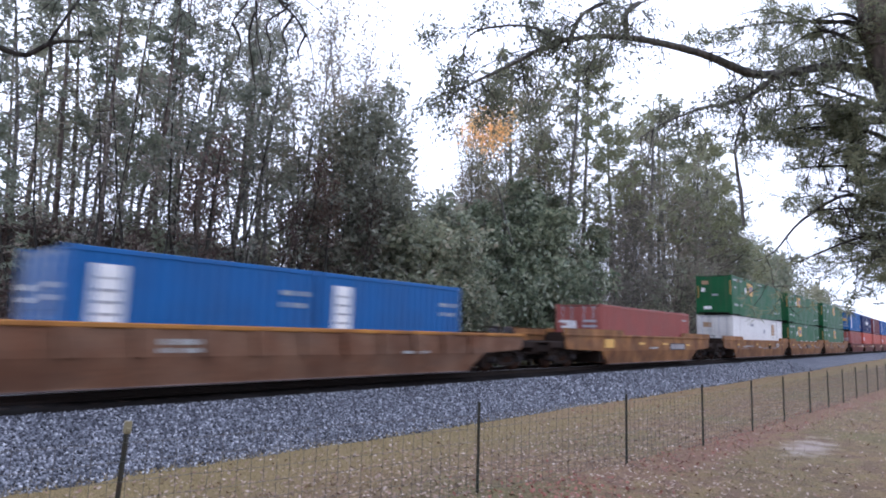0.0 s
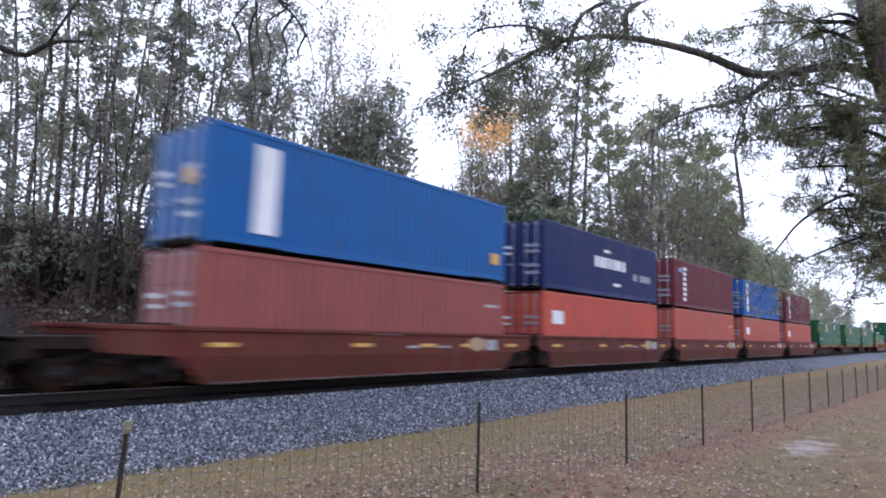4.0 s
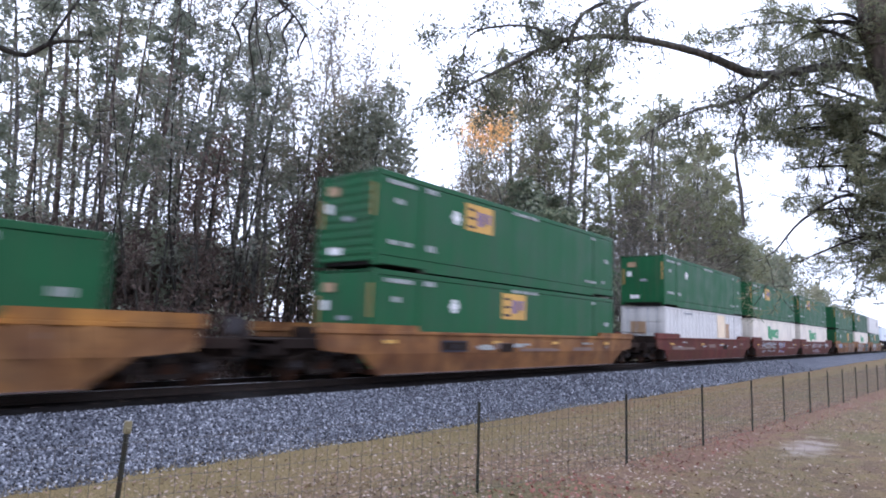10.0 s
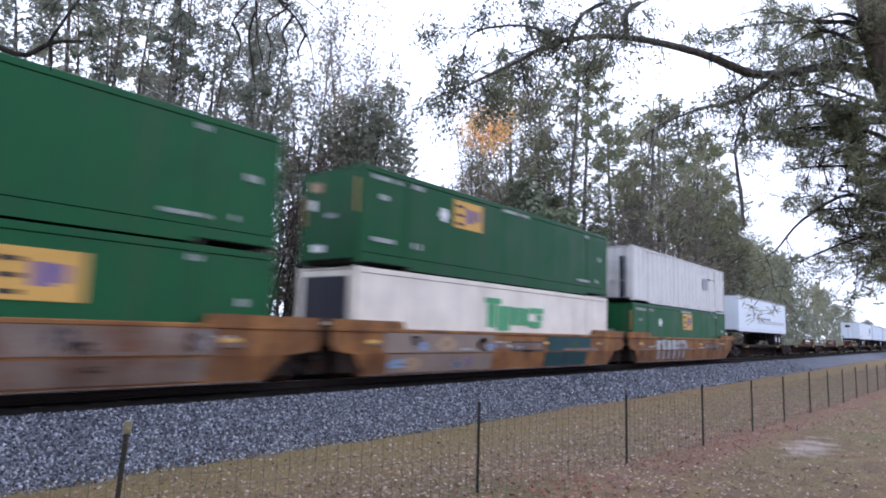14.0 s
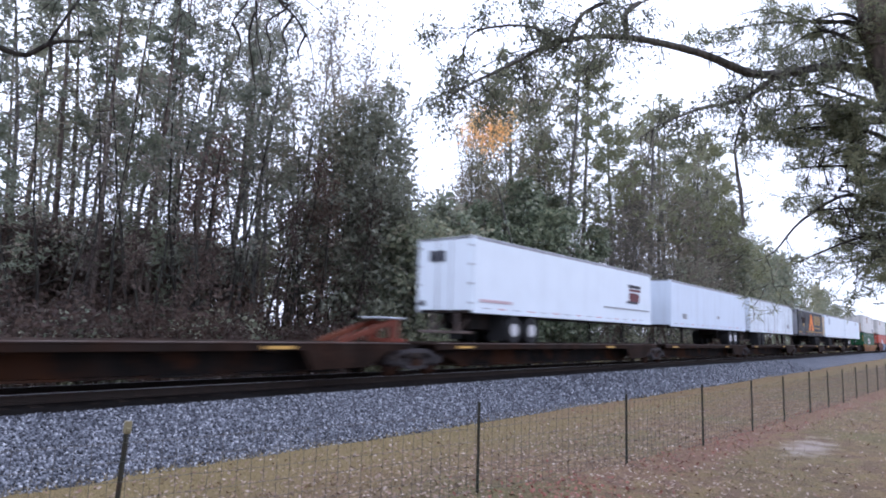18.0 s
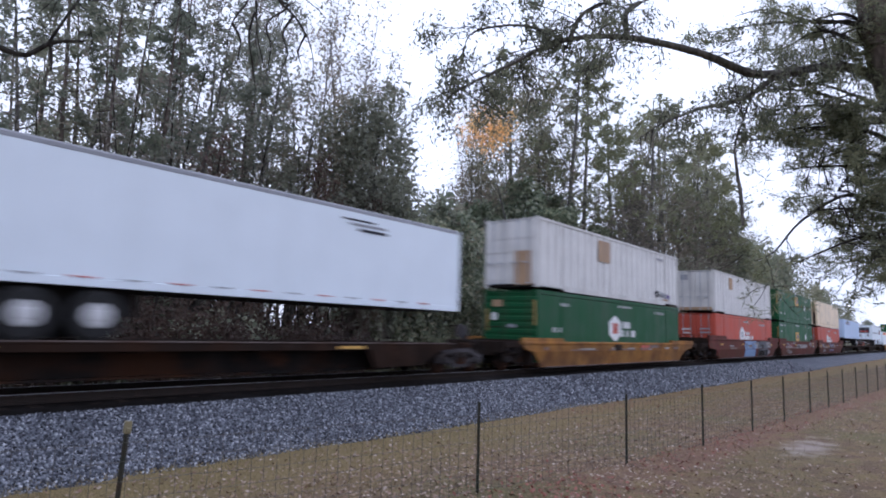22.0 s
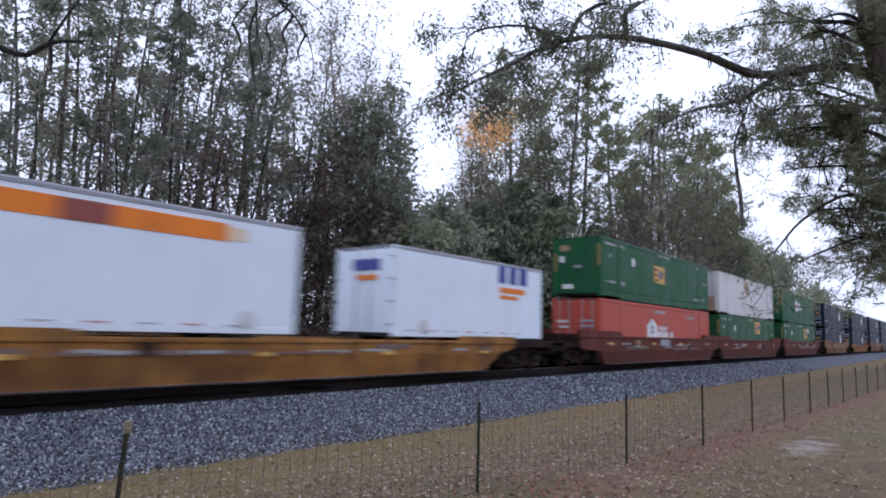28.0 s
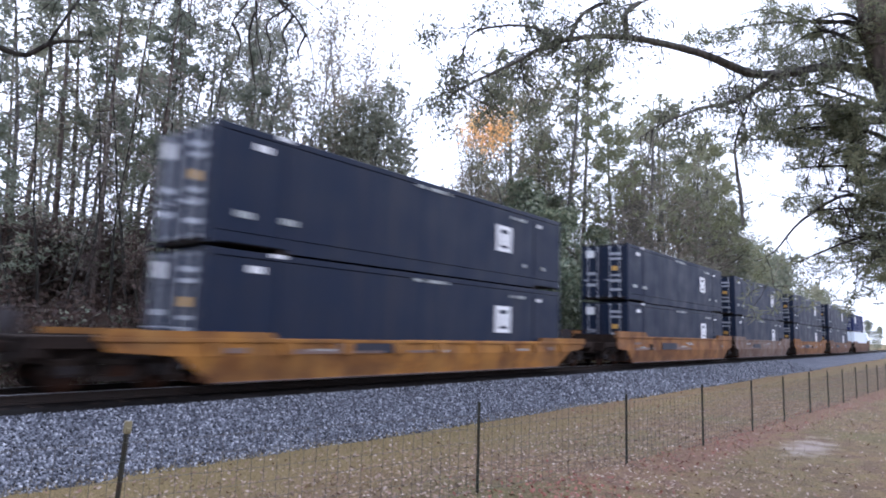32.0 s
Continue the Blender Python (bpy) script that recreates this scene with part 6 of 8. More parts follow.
    trailer(714.9, 16.15, "white", "white road trailer with dark stripes and a red and green emblem", "left",
            marks=[("emblem", 12.1, 3.2, 1.7, 0.95, "dark_mark"), ("emblem", 12.3, 3.4, 0.7, 0.4, "red_mark"), ("emblem", 13.0, 3.25, 0.6, 0.3, "green_mark"), ("stripe", 0.2, 3.45, 11.8, 0.05, "dark_mark"), ("stripe", 0.2, 3.3, 12.6, 0.05, "dark_mark")],
            emarks=[("emblem", -0.9, 3.3, 1.9, 1.0, "dark_mark"), ("emblem", -0.7, 3.45, 1.2, 0.25, "red_mark"), ("placard", 0.4, 2.6, 0.6, 0.4, "grey_mark"), ("placard", -0.8, 2.7, 0.3, 0.4, "grey_mark")])
    # two short trailers in a yellow deep well
    well_car(735.9, 15.4, yc, "faded yellow well car carrying two short trailers", 1.5, 3.9, reach=0.9, top=1.1, rise=0.15, marks=reporting(16, 120, top=1.1))
    trailer(734.3, 8.55, "white", "short white road trailer with an orange stripe", "right", z0=1.2, H=2.75, marks=[("stripe", 0.2, 3.3, 6.3, 0.42, "orange_mark"), ("stripe", 2.9, 3.3, 1.0, 0.42, "brick"), ("stripe", 6.5, 3.35, 0.5, 0.3, "cream")], pup=True)
    trailer(746.4, 8.55, "white", "short white road trailer with a blue and orange emblem", "left", z0=1.2, H=2.75,
            marks=lettering(5.5, 3.2, 2.1, 0.65, "blue_mark", 3, 3) + [("stripe", 5.6, 2.85, 1.7, 0.2, "orange_mark"), ("stripe", 5.6, 2.62, 1.2, 0.14, "orange_mark")], pup=True,
            emarks=[("emblem", -0.7, 3.2, 1.2, 0.35, "blue_mark"), ("stripe", -0.6, 2.9, 0.9, 0.16, "orange_mark")])
    for i, u in enumerate((760.4, 779.0, 798.9)):
        well_car(u, 16.15, ox, "oxide-red articulated well car, grimy", 3.1 if i == 0 else 0, 2.35 if i == 2 else 0, marks=reporting(16, 130 + i) + ([("decal", 10.4, 0.74, 0.16, 0.5, "grey_mark")] if i == 2 else ([("decal", 2.4, 0.76, 2.8, 0.16, "grey_brown"), ("graffiti", 3.5, 1.0, 0.6, 0.25, "tan_mark"), ("panel_face", 6.9, 0.95, 1.4, 0.34, "grey_mark")] if i == 0 else [])), top=1.4)
    container(760.4, BASE, 16.15, 2.88, "orange", "smooth", "orange 53-foot container with a white emblem", "door", house(5.58), ISO_END)
    green(760.4, BASE + 2.98, "f", "plain", 23)
    green(779.0, BASE, "e", "plain", 24)
    container(779.0, BASE + 2.98, 16.15, 2.88, "white_panel", "ribs", "dirty white ribbed 53-foot container", "door", [("patch", 6.8, 1.8, 1.0, 0.8, "tan_mark")] + lettering(10, 1.9, 2.0, 0.14, "grey_mark", 8, 3), [("stain", -1.0, 0.1, 1.2, 1.0, "tan_mark")])
    green(798.9, BASE, "h", "ribbed", 25)
    marks_on(ROLLING[-1][0], -1.295, [("hexagon", 11.75, 2.0, 0.7, 0.5, "white_mark")])
    container(798.9, BASE + 2.98, 16.15, 2.88, "green", "smooth", "green 53-foot container with a white hexagon emblem", "ribbed",
              hub(5.9), GREEN_END)
    # dark blue pairs
    cars = [(821.9, ro, 2.4, 2.8), (845.7, yc, 2.75, 2.4), (868.9, ro, 2.4, 0), (888.4, gb, 0, 0), (909.2, ro, 0, 1.3), (930.0, rb, 1.25, 2.7)]
    for i, (u, c, a, b) in enumerate(cars):
        well_car(u, 16.15, c, {"rust_orange": "rusted orange well car, paint worn", "yellow_car": "faded yellow single well car", "grey_brown": "dirty grey-brown articulated well car", "rust_brown": "dull brown rusted well car"}[c], a, b, ribs=9 if c == "yellow_car" else 0, top=1.1 if c == "yellow_car" else 1.42, rise=0.14 if c == "yellow_car" else 0.22, marks=reporting(16, 140 + i, yellow=i == 0, top=1.1 if c == "yellow_car" else 1.42) + box_car_plate(4.0, "tan_mark" if i == 0 else "grey_mark"))
        for z in (BASE, BASE + 2.98):
            container(u, z, 16.15, 2.88, "darkblue", "smooth", "dark blue 53-foot container with white square emblem", "door", DARK_MARKS, DARK_END)
    well_car(953.6, 16.15, rb, "dull brown rusted well car", 2.65, 1.7, top=1.42)
    container(953.6, BASE, 16.15, 2.88, "white", "smooth", "plain white 53-foot shipping container", "door")
    container(953.6, BASE + 2.98, 12.19, 2.59, "navy", "iso", "navy blue 40-foot shipping container", "door", [("emblem", 2.0, 1.2, 1.4, 1.0, "white_mark")], ISO_END)


def motions():
    """The whole train rolls by; every wagon and load is keyed along the track. The long limb sways in the draught."""
    for ob, u, z in ROLLING:
        walk(ob, [(t, pose(u - s, YC, z)) for t, s in RUN])
    sway = [(0.0, 0, 0), (14.5, 0, 0), (16.5, 0.06, 0.02), (18.5, 0.05, -0.08), (20.0, 0.1, -0.1), (24.0, 0.05, -0.1), (27.5, 0.14, -0.12), (28.1, 0.22, -0.14), (29.0, 0.14, 0.0), (30.0, 0.1, -0.12), (31.0, 0.14, -0.1), (32.0, 0.1, -0.1)]
    walk(LIMB, [(t, pose(LIMB_ROOT.x, LIMB_ROOT.y, LIMB_ROOT.z, -b, 0, -a)) for t, a, b in sway])


# ---- trees ----
def tubes_mesh(name, segs, material, n=5):
    """segs: rows of p(3), q(3), r0, r1. One mesh of tapered tubes."""
    s = np.asarray(segs, float)
    p, q = s[:, :3], s[:, 3:6]
    d = q - p
    d /= np.maximum(np.linalg.norm(d, axis=1, keepdims=True), 1e-9)
    ref = np.where(np.abs(d[:, 2:3]) > 0.9, np.array([[1.0, 0, 0]]), np.array([[0, 0, 1.0]]))
    a = np.cross(d, ref)
    a /= np.linalg.norm(a, axis=1, keepdims=True)
    b = np.cross(d, a)
    ang = np.arange(n) * 2 * np.pi / n
    ring = a[:, None] * np.cos(ang)[None, :, None] + b[:, None] * np.sin(ang)[None, :, None]
    v = np.concatenate([p[:, None] + ring * s[:, 6][:, None, None], q[:, None] + ring * s[:, 7][:, None, None]], 1)
    m = len(s)
    i = np.arange(n)
    face = np.stack([i, (i + 1) % n, n + (i + 1) % n, n + i], 1)
    idx = (face[None] + (np.arange(m) * 2 * n)[:, None, None]).reshape(-1).astype(np.int32)
    me = bpy.data.meshes.new(name)
    me.vertices.add(m * 2 * n)
    me.vertices.foreach_set("co", v.astype(np.float32).reshape(-1))
    me.loops.add(len(idx))
    me.loops.foreach_set("vertex_index", idx)
    me.polygons.add(m * n)
    me.polygons.foreach_set("loop_start", np.arange(0, m * n * 4, 4, dtype=np.int32))
    me.polygons.foreach_set("loop_total", np.full(m * n, 4, np.int32))
    me.polygons.foreach_set("use_smooth", np.ones(m * n, bool))
    me.update(calc_edges=True)
    me.materials.append(material)
    return me


def leaves(rng, centres, per, spread, length, width, droop=0.0):
    """Leaf quads scattered round the centres: an array (n, 4, 3) of pointed, folded-flat leaves."""
    c = np.repeat(np.asarray(centres, float), per, axis=0)
    n = len(c)
    c = c + rng.normal(size=(n, 3)) * spread
    d = rng.normal(size=(n, 3))
    d[:, 2] = d[:, 2] * 0.7 - droop
    d /= np.linalg.norm(d, axis=1, keepdims=True)
    s = np.cross(d, rng.normal(size=(n, 3)))
    s /= np.maximum(np.linalg.norm(s, axis=1, keepdims=True), 1e-6)
    L = (length * rng.uniform(0.6, 1.3, n))[:, None]
    w = (width * rng.uniform(0.6, 1.3, n))[:, None]
    return np.stack([c, c + d * L * 0.45 + s * w, c + d * L, c + d * L * 0.5 - s * w], 1)


def grow(rng, p, d, length, r, depth, segs, tips, kids=(3, 5), bend=0.25, up=0.12, shrink=(0.5, 0.75), spread=0.8, fine=False):
    """A limb with its side limbs; fills segs and tips."""
    n = 5 if depth > 1 else (3 if fine else depth + 1)
    p, d = np.array(p, float), np.array(d, float)
    pts = [p.copy()]
    for i in range(n):
        d = d + rng.normal(size=3) * bend * 0.5 + np.array([0, 0, up])
        d /= np.linalg.norm(d)
        q = p + d * length / n
        r0, r1 = r * (1 - 0.75 * i / n), r * (1 - 0.75 * (i + 1) / n)
        segs.append([*p, *q, max(r0, 0.004), max(r1, 0.003)])
        p = q
        pts.append(p.copy())
    if depth == 0:
        tips.append(p)
        tips.append((pts[0] + p) * 0.5 if n == 1 else pts[len(pts) // 2])
        return
    for _ in range(rng.integers(*kids)):
        i = rng.integers(max(1, n // 3), n + 1)
        side = rng.normal(size=3)
        side -= d * (side @ d)
        side /= np.linalg.norm(side)
        e = d * (1 - spread * 0.5) + side * spread
        e /= np.linalg.norm(e)
        grow(rng, pts[i], e, length * rng.uniform(*shrink), r * (1 - 0.75 * i / n) * 0.65, depth - 1, segs, tips, kids, bend, up, shrink, spread, fine)
    tips.append(p)


def trunk_segs(rng, h, r, lean=0.02, n=9, top=0.2):
    segs, p, d = [], np.zeros(3), np.array([0, 0, 1.0])
    p[2] = -0.3
    pts = [p.copy()]
    for i in range(n):
        d = d + rng.normal(size=3) * lean
        d /= np.linalg.norm(d)
        q = p + d * (h + 0.3) / n
        a, b = r * (1 - (1 - top) * i / n), r * (1 - (1 - top) * (i + 1) / n)
        segs.append([*p, *q, a * (1.35 if i == 0 else 1), b])
        p = q
        pts.append(p.copy())
    return segs, np.array(pts)


def along(pts, f):
    f = f * (len(pts) - 1)
    i = min(int(f), len(pts) - 2)
    return pts[i] + (pts[i + 1] - pts[i]) * (f - i)


def clumped(rng, t, cell, keep):
    """The tips that carry foliage: whole clumps are kept or left bare."""
    k = np.floor(t / cell).astype(np.int64)
    h = (k[:, 0] * 7919 + k[:, 1] * 104729 + k[:, 2] * 1299709) % 4093
    return t[rng.uniform(size=4093)[h] < keep]


def pine(seed, h=21.0, r=0.2, first=0.45, limbs=34, per=3, tuft=7, reach=1.0, stubs=5, needle=(0.30, 0.024), keep=0.64):
    rng = np.random.default_rng(seed)
    segs, pts = trunk_segs(rng, h, r, 0.018, 10, 0.15)
    tips = []
    for i in range(limbs):
        f = first + (1 - first) * (i / limbs) ** 0.85
        o = along(pts, min(f, 0.995))
        ang = rng.uniform(0, 2 * np.pi)
        ln = ((1.0 - f) * 5.5 * rng.uniform(0.4, 1.15) + 0.8) * reach
        d = np.array([np.cos(ang), np.sin(ang), rng.uniform(-0.1, 0.6) if reach < 1.4 else rng.uniform(-0.15, 0.3)])
        grow(rng, o, d, ln * 0.75, 0.04 * (1.2 - f) + 0.012, 1, segs, tips, (3, 6), 0.4, 0.08, (0.35, 0.6), 0.8)
    for i in range(stubs):
        o = along(pts, rng.uniform(0.18, first))
        ang = rng.uniform(0, 2 * np.pi)
        q = o + np.array([np.cos(ang), np.sin(ang), rng.uniform(-0.2, 0.3)]) * rng.uniform(0.3, 1.0)
        segs.append([*o, *q, 0.02, 0.006])
    t = np.array(tips)
    t = clumped(rng, t, 0.8, keep)
    c = np.repeat(t, per, axis=0) + rng.normal(size=(len(t) * per, 3)) * 0.2
    quads = leaves(rng, c, tuft, 0.03, needle[0], needle[1], -0.1)
    return segs, quads


def broadleaf(seed, h=15.0, r=0.2, first=0.25, limbs=16, leaf=(0.13, 0.036), per=16, spread=0.32, depth=2, length=0.30, up=0.08, keep=1.0):
    rng = np.random.default_rng(seed)
    segs, pts = trunk_segs(rng, h, r, 0.05, 9, 0.12)
    tips = []
    for i in range(limbs):
        f = first + (1 - first) * i / limbs
        o = along(pts, min(f, 0.99))
        ang = i * 2.4 + rng.uniform(-0.5, 0.5)
        ln = h * length * (1.15 - 0.75 * f) * rng.uniform(0.6, 1.15)
        d = np.array([np.cos(ang), np.sin(ang), rng.uniform(0.1, 0.8)])
        grow(rng, o, d, ln, r * 0.42 * (1.15 - f), depth, segs, tips, (3, 5), 0.3, up, (0.45, 0.7), 0.8)
    t = np.array(tips)
    t = clumped(rng, t, h * 0.055, keep)
    return segs, leaves(rng, t, per, spread, leaf[0], leaf[1], 0.25)


def bush(seed, h=4.0, stems=10, leaf=(0.11, 0.03), per=12, spread=0.22):
    rng = np.random.default_rng(seed)
    segs, tips = [], []
    for i in range(stems):
        ang = rng.uniform(0, 2 * np.pi)
        d = np.array([np.cos(ang) * 0.5, np.sin(ang) * 0.5, 1.0])
        grow(rng, [rng.normal() * 0.5, rng.normal() * 0.5, -0.1], d, h * rng.uniform(0.35, 0.7), 0.03, 2, segs, tips, (3, 5), 0.35, 0.05, (0.35, 0.6), 0.8)
    return segs, leaves(rng, np.array(tips), per, spread, leaf[0], leaf[1], 0.2)


def slim(quads):
    """Three-cornered leaves, a little broader, for trees that stand far off."""
    a, b, c, d = quads[:, 0], quads[:, 1], quads[:, 2], quads[:, 3]
    s = (b - d) * 0.62
    return np.stack([a - s, a + s, c], 1)


def tree_thing(name, label, category, made, bark, foliage, group):
    segs, quads = made
    ob = thing(name, label, category, group)
    trunk = [s for s in segs if s[6] > 0.05]
    fine = [s for s in segs if s[6] <= 0.05]
    if trunk:
        part("trunk", tubes_mesh("trunk", trunk, MAT[bark], 8), None, ob)
    if fine:
        tagged(part("twig", tubes_mesh("twig", fine, MAT[bark], 3), None, ob), kind="stuff")
    if quads is not None and len(quads):
        tagged(part("crown", quads_mesh("crown", slim(quads), MAT[foliage]), None, ob), kind="stuff")
    return ob


def spot(b, dist):
    """Ground place at a compass bearing (degrees from +y towards +x) and distance from the viewpoint."""
    return dist * math.sin(radians(b)), dist * math.cos(radians(b))


def make_forest():
    grp, low = "trees of the forest edge", "shrubs of the understorey"
    heights = {}

    def kind(key, h, *rest):
        heights[key] = h
        return tree_thing(*rest)

    kinds = {
        "pine_a": kind("pine_a", 21, "pine_tree", "tall thin pine with a bare trunk and high green crown", "tree", pine(1, 21, 0.15, 0.5, 26, 4, 8, 0.75, 9, (0.30, 0.036), 0.36), "bark_pine", "needles", grp),
        "pine_b": kind("pine_b", 23, "pine_tree", "tall slender pine with sparse green needles", "tree", pine(2, 23, 0.13, 0.45, 26, 4, 8, 0.65, 12, (0.30, 0.036), 0.32), "bark_pine", "needles", grp),
        "pine_c": kind("pine_c", 12, "pine_tree", "young pine with green needles low on its trunk", "tree", pine(3, 12, 0.10, 0.15, 38, 3, 7, 0.8, 0, (0.28, 0.036), 0.5), "bark_pine", "needles", grp),
        "pine_d": kind("pine_d", 20, "pine_tree", "old pine with layered flat boughs and a grey trunk", "tree", pine(9, 20, 0.25, 0.40, 28, 5, 8, 1.65, 6, (0.32, 0.04), 0.56), "bark_grey", "needles_sunlit", grp),
        "laurel": kind("laurel", 12, "laurel_tree", "dense grey-green laurel leafed down to the ground", "tree", broadleaf(15, 12, 0.15, 0.06, 28, (0.25, 0.07), 6, 0.30, 2, 0.19, 0.12, 0.8), "bark_grey", "leaf_green", grp),
        "gum_a": kind("gum_a", 17, "gum_tree", "slender gum tree in dull grey-green leaf", "tree", broadleaf(4, 17, 0.17, 0.22, 22, (0.21, 0.055), 7, 0.26, 2, 0.20, 0.10, 0.7), "bark_grey", "leaf_green", grp),
        "gum_b": kind("gum_b", 19, "gum_tree", "tall feathery gum tree in olive-grey late leaf", "tree", broadleaf(24, 19, 0.15, 0.28, 24, (0.2, 0.05), 5, 0.3, 2, 0.19, 0.14, 0.7), "bark_grey", "leaf_olive", grp),
        "oak": kind("oak", 18, "oak_tree", "broad oak in thinning dull green leaf", "tree", broadleaf(5, 18, 0.24, 0.22, 20, (0.22, 0.055), 8, 0.3, 2, 0.28, 0.08, 0.65), "bark_grey", "leaf_green", grp),
        "magnolia": kind("magnolia", 11, "magnolia_tree", "dense glossy dark green magnolia", "tree", broadleaf(6, 11, 0.16, 0.06, 26, (0.32, 0.10), 9, 0.26, 2, 0.24, 0.06, 0.64), "bark_grey", "leaf_glossy", grp),
        "bare": kind("bare", 18, "bare_tree", "grey leafless tree with a few dead brown leaves", "tree", broadleaf(7, 18, 0.12, 0.35, 20, (0.16, 0.035), 2, 0.2, 2, 0.20, 0.24, 0.5), "bark_pale", "leaf_olive", grp),
        "bare_b": kind("bare_b", 11, "bare_tree", "thin bare grey tree hung with dead leaves", "tree", broadleaf(8, 11, 0.10, 0.10, 26, (0.18, 0.04), 7, 0.26, 2, 0.26, 0.16, 0.55), "bark_grey", "leaf_dun", grp),
        "vine": kind("vine", 11, "vine_hung_tree", "leaning trunk wrapped in dead brown vines", "tree", broadleaf(17, 11, 0.16, 0.02, 34, (0.24, 0.045), 7, 0.22, 1, 0.085, -0.10, 0.9), "bark_dark", "leaf_vine", grp),
        "thicket": kind("thicket", 8, "young_tree", "dense young tree in dull olive-green leaf", "tree", broadleaf(31, 8, 0.09, 0.04, 24, (0.27, 0.08), 6, 0.27, 2, 0.26, 0.05, 0.75), "bark_grey", "leaf_thicket", grp),
        "sapling": kind("sapling", 13, "sapling", "thin dark sapling with a few drab leaves", "tree", broadleaf(41, 13, 0.085, 0.45, 10, (0.2, 0.045), 4, 0.25, 1, 0.13, 0.15, 0.7), "bark_dark", "leaf_dun", grp),
        "brake": kind("brake", 5, "young_tree", "drab tangled young tree hung with dead leaves", "tree", broadleaf(43, 5, 0.07, 0.03, 22, (0.2, 0.05), 7, 0.25, 2, 0.3, 0.08, 0.8), "bark_dark", "leaf_vine", grp),
        "amber": kind("amber", 17, "maple_tree", "bare maple with a clump of bright orange autumn leaves", "tree", broadleaf(14, 17, 0.12, 0.90, 9, (0.16, 0.06), 6, 0.34, 2, 0.16, -0.05, 0.85), "bark_grey", "leaf_orange", grp),
    }
    shrubs = {
        "green": kind("green", 3, "shrub", "leafy dark green shrub under the trees", "shrub", bush(11, 3.0, 9, (0.2, 0.055), 9, 0.2), "bark_grey", "leaf_thicket", low),
        "brown": kind("brown", 3.5, "shrub", "bare red-brown shrub with dead leaves", "shrub", bush(13, 3.5, 11, (0.2, 0.04), 7, 0.22), "bark_dark", "leaf_brown", low),
    }
    used = set()
    rng = random.Random(5)

    def plant(table, key, x, y, s):
        m = Matrix.Translation((x, y, GZ)) @ Matrix.Rotation(rng.uniform(0, 6.28), 4, "Z") @ Matrix.Rotation(rng.uniform(-0.05, 0.05), 4, "X")
        src = table[key]
        if key in used:
            ob = copy_thing(src, m)
        else:
            used.add(key)
            ob = src
            ob.matrix_basis = m
        k = rng.uniform(0.92, 1.1)
        ob.scale = (s * k, s * k, s)
        return ob

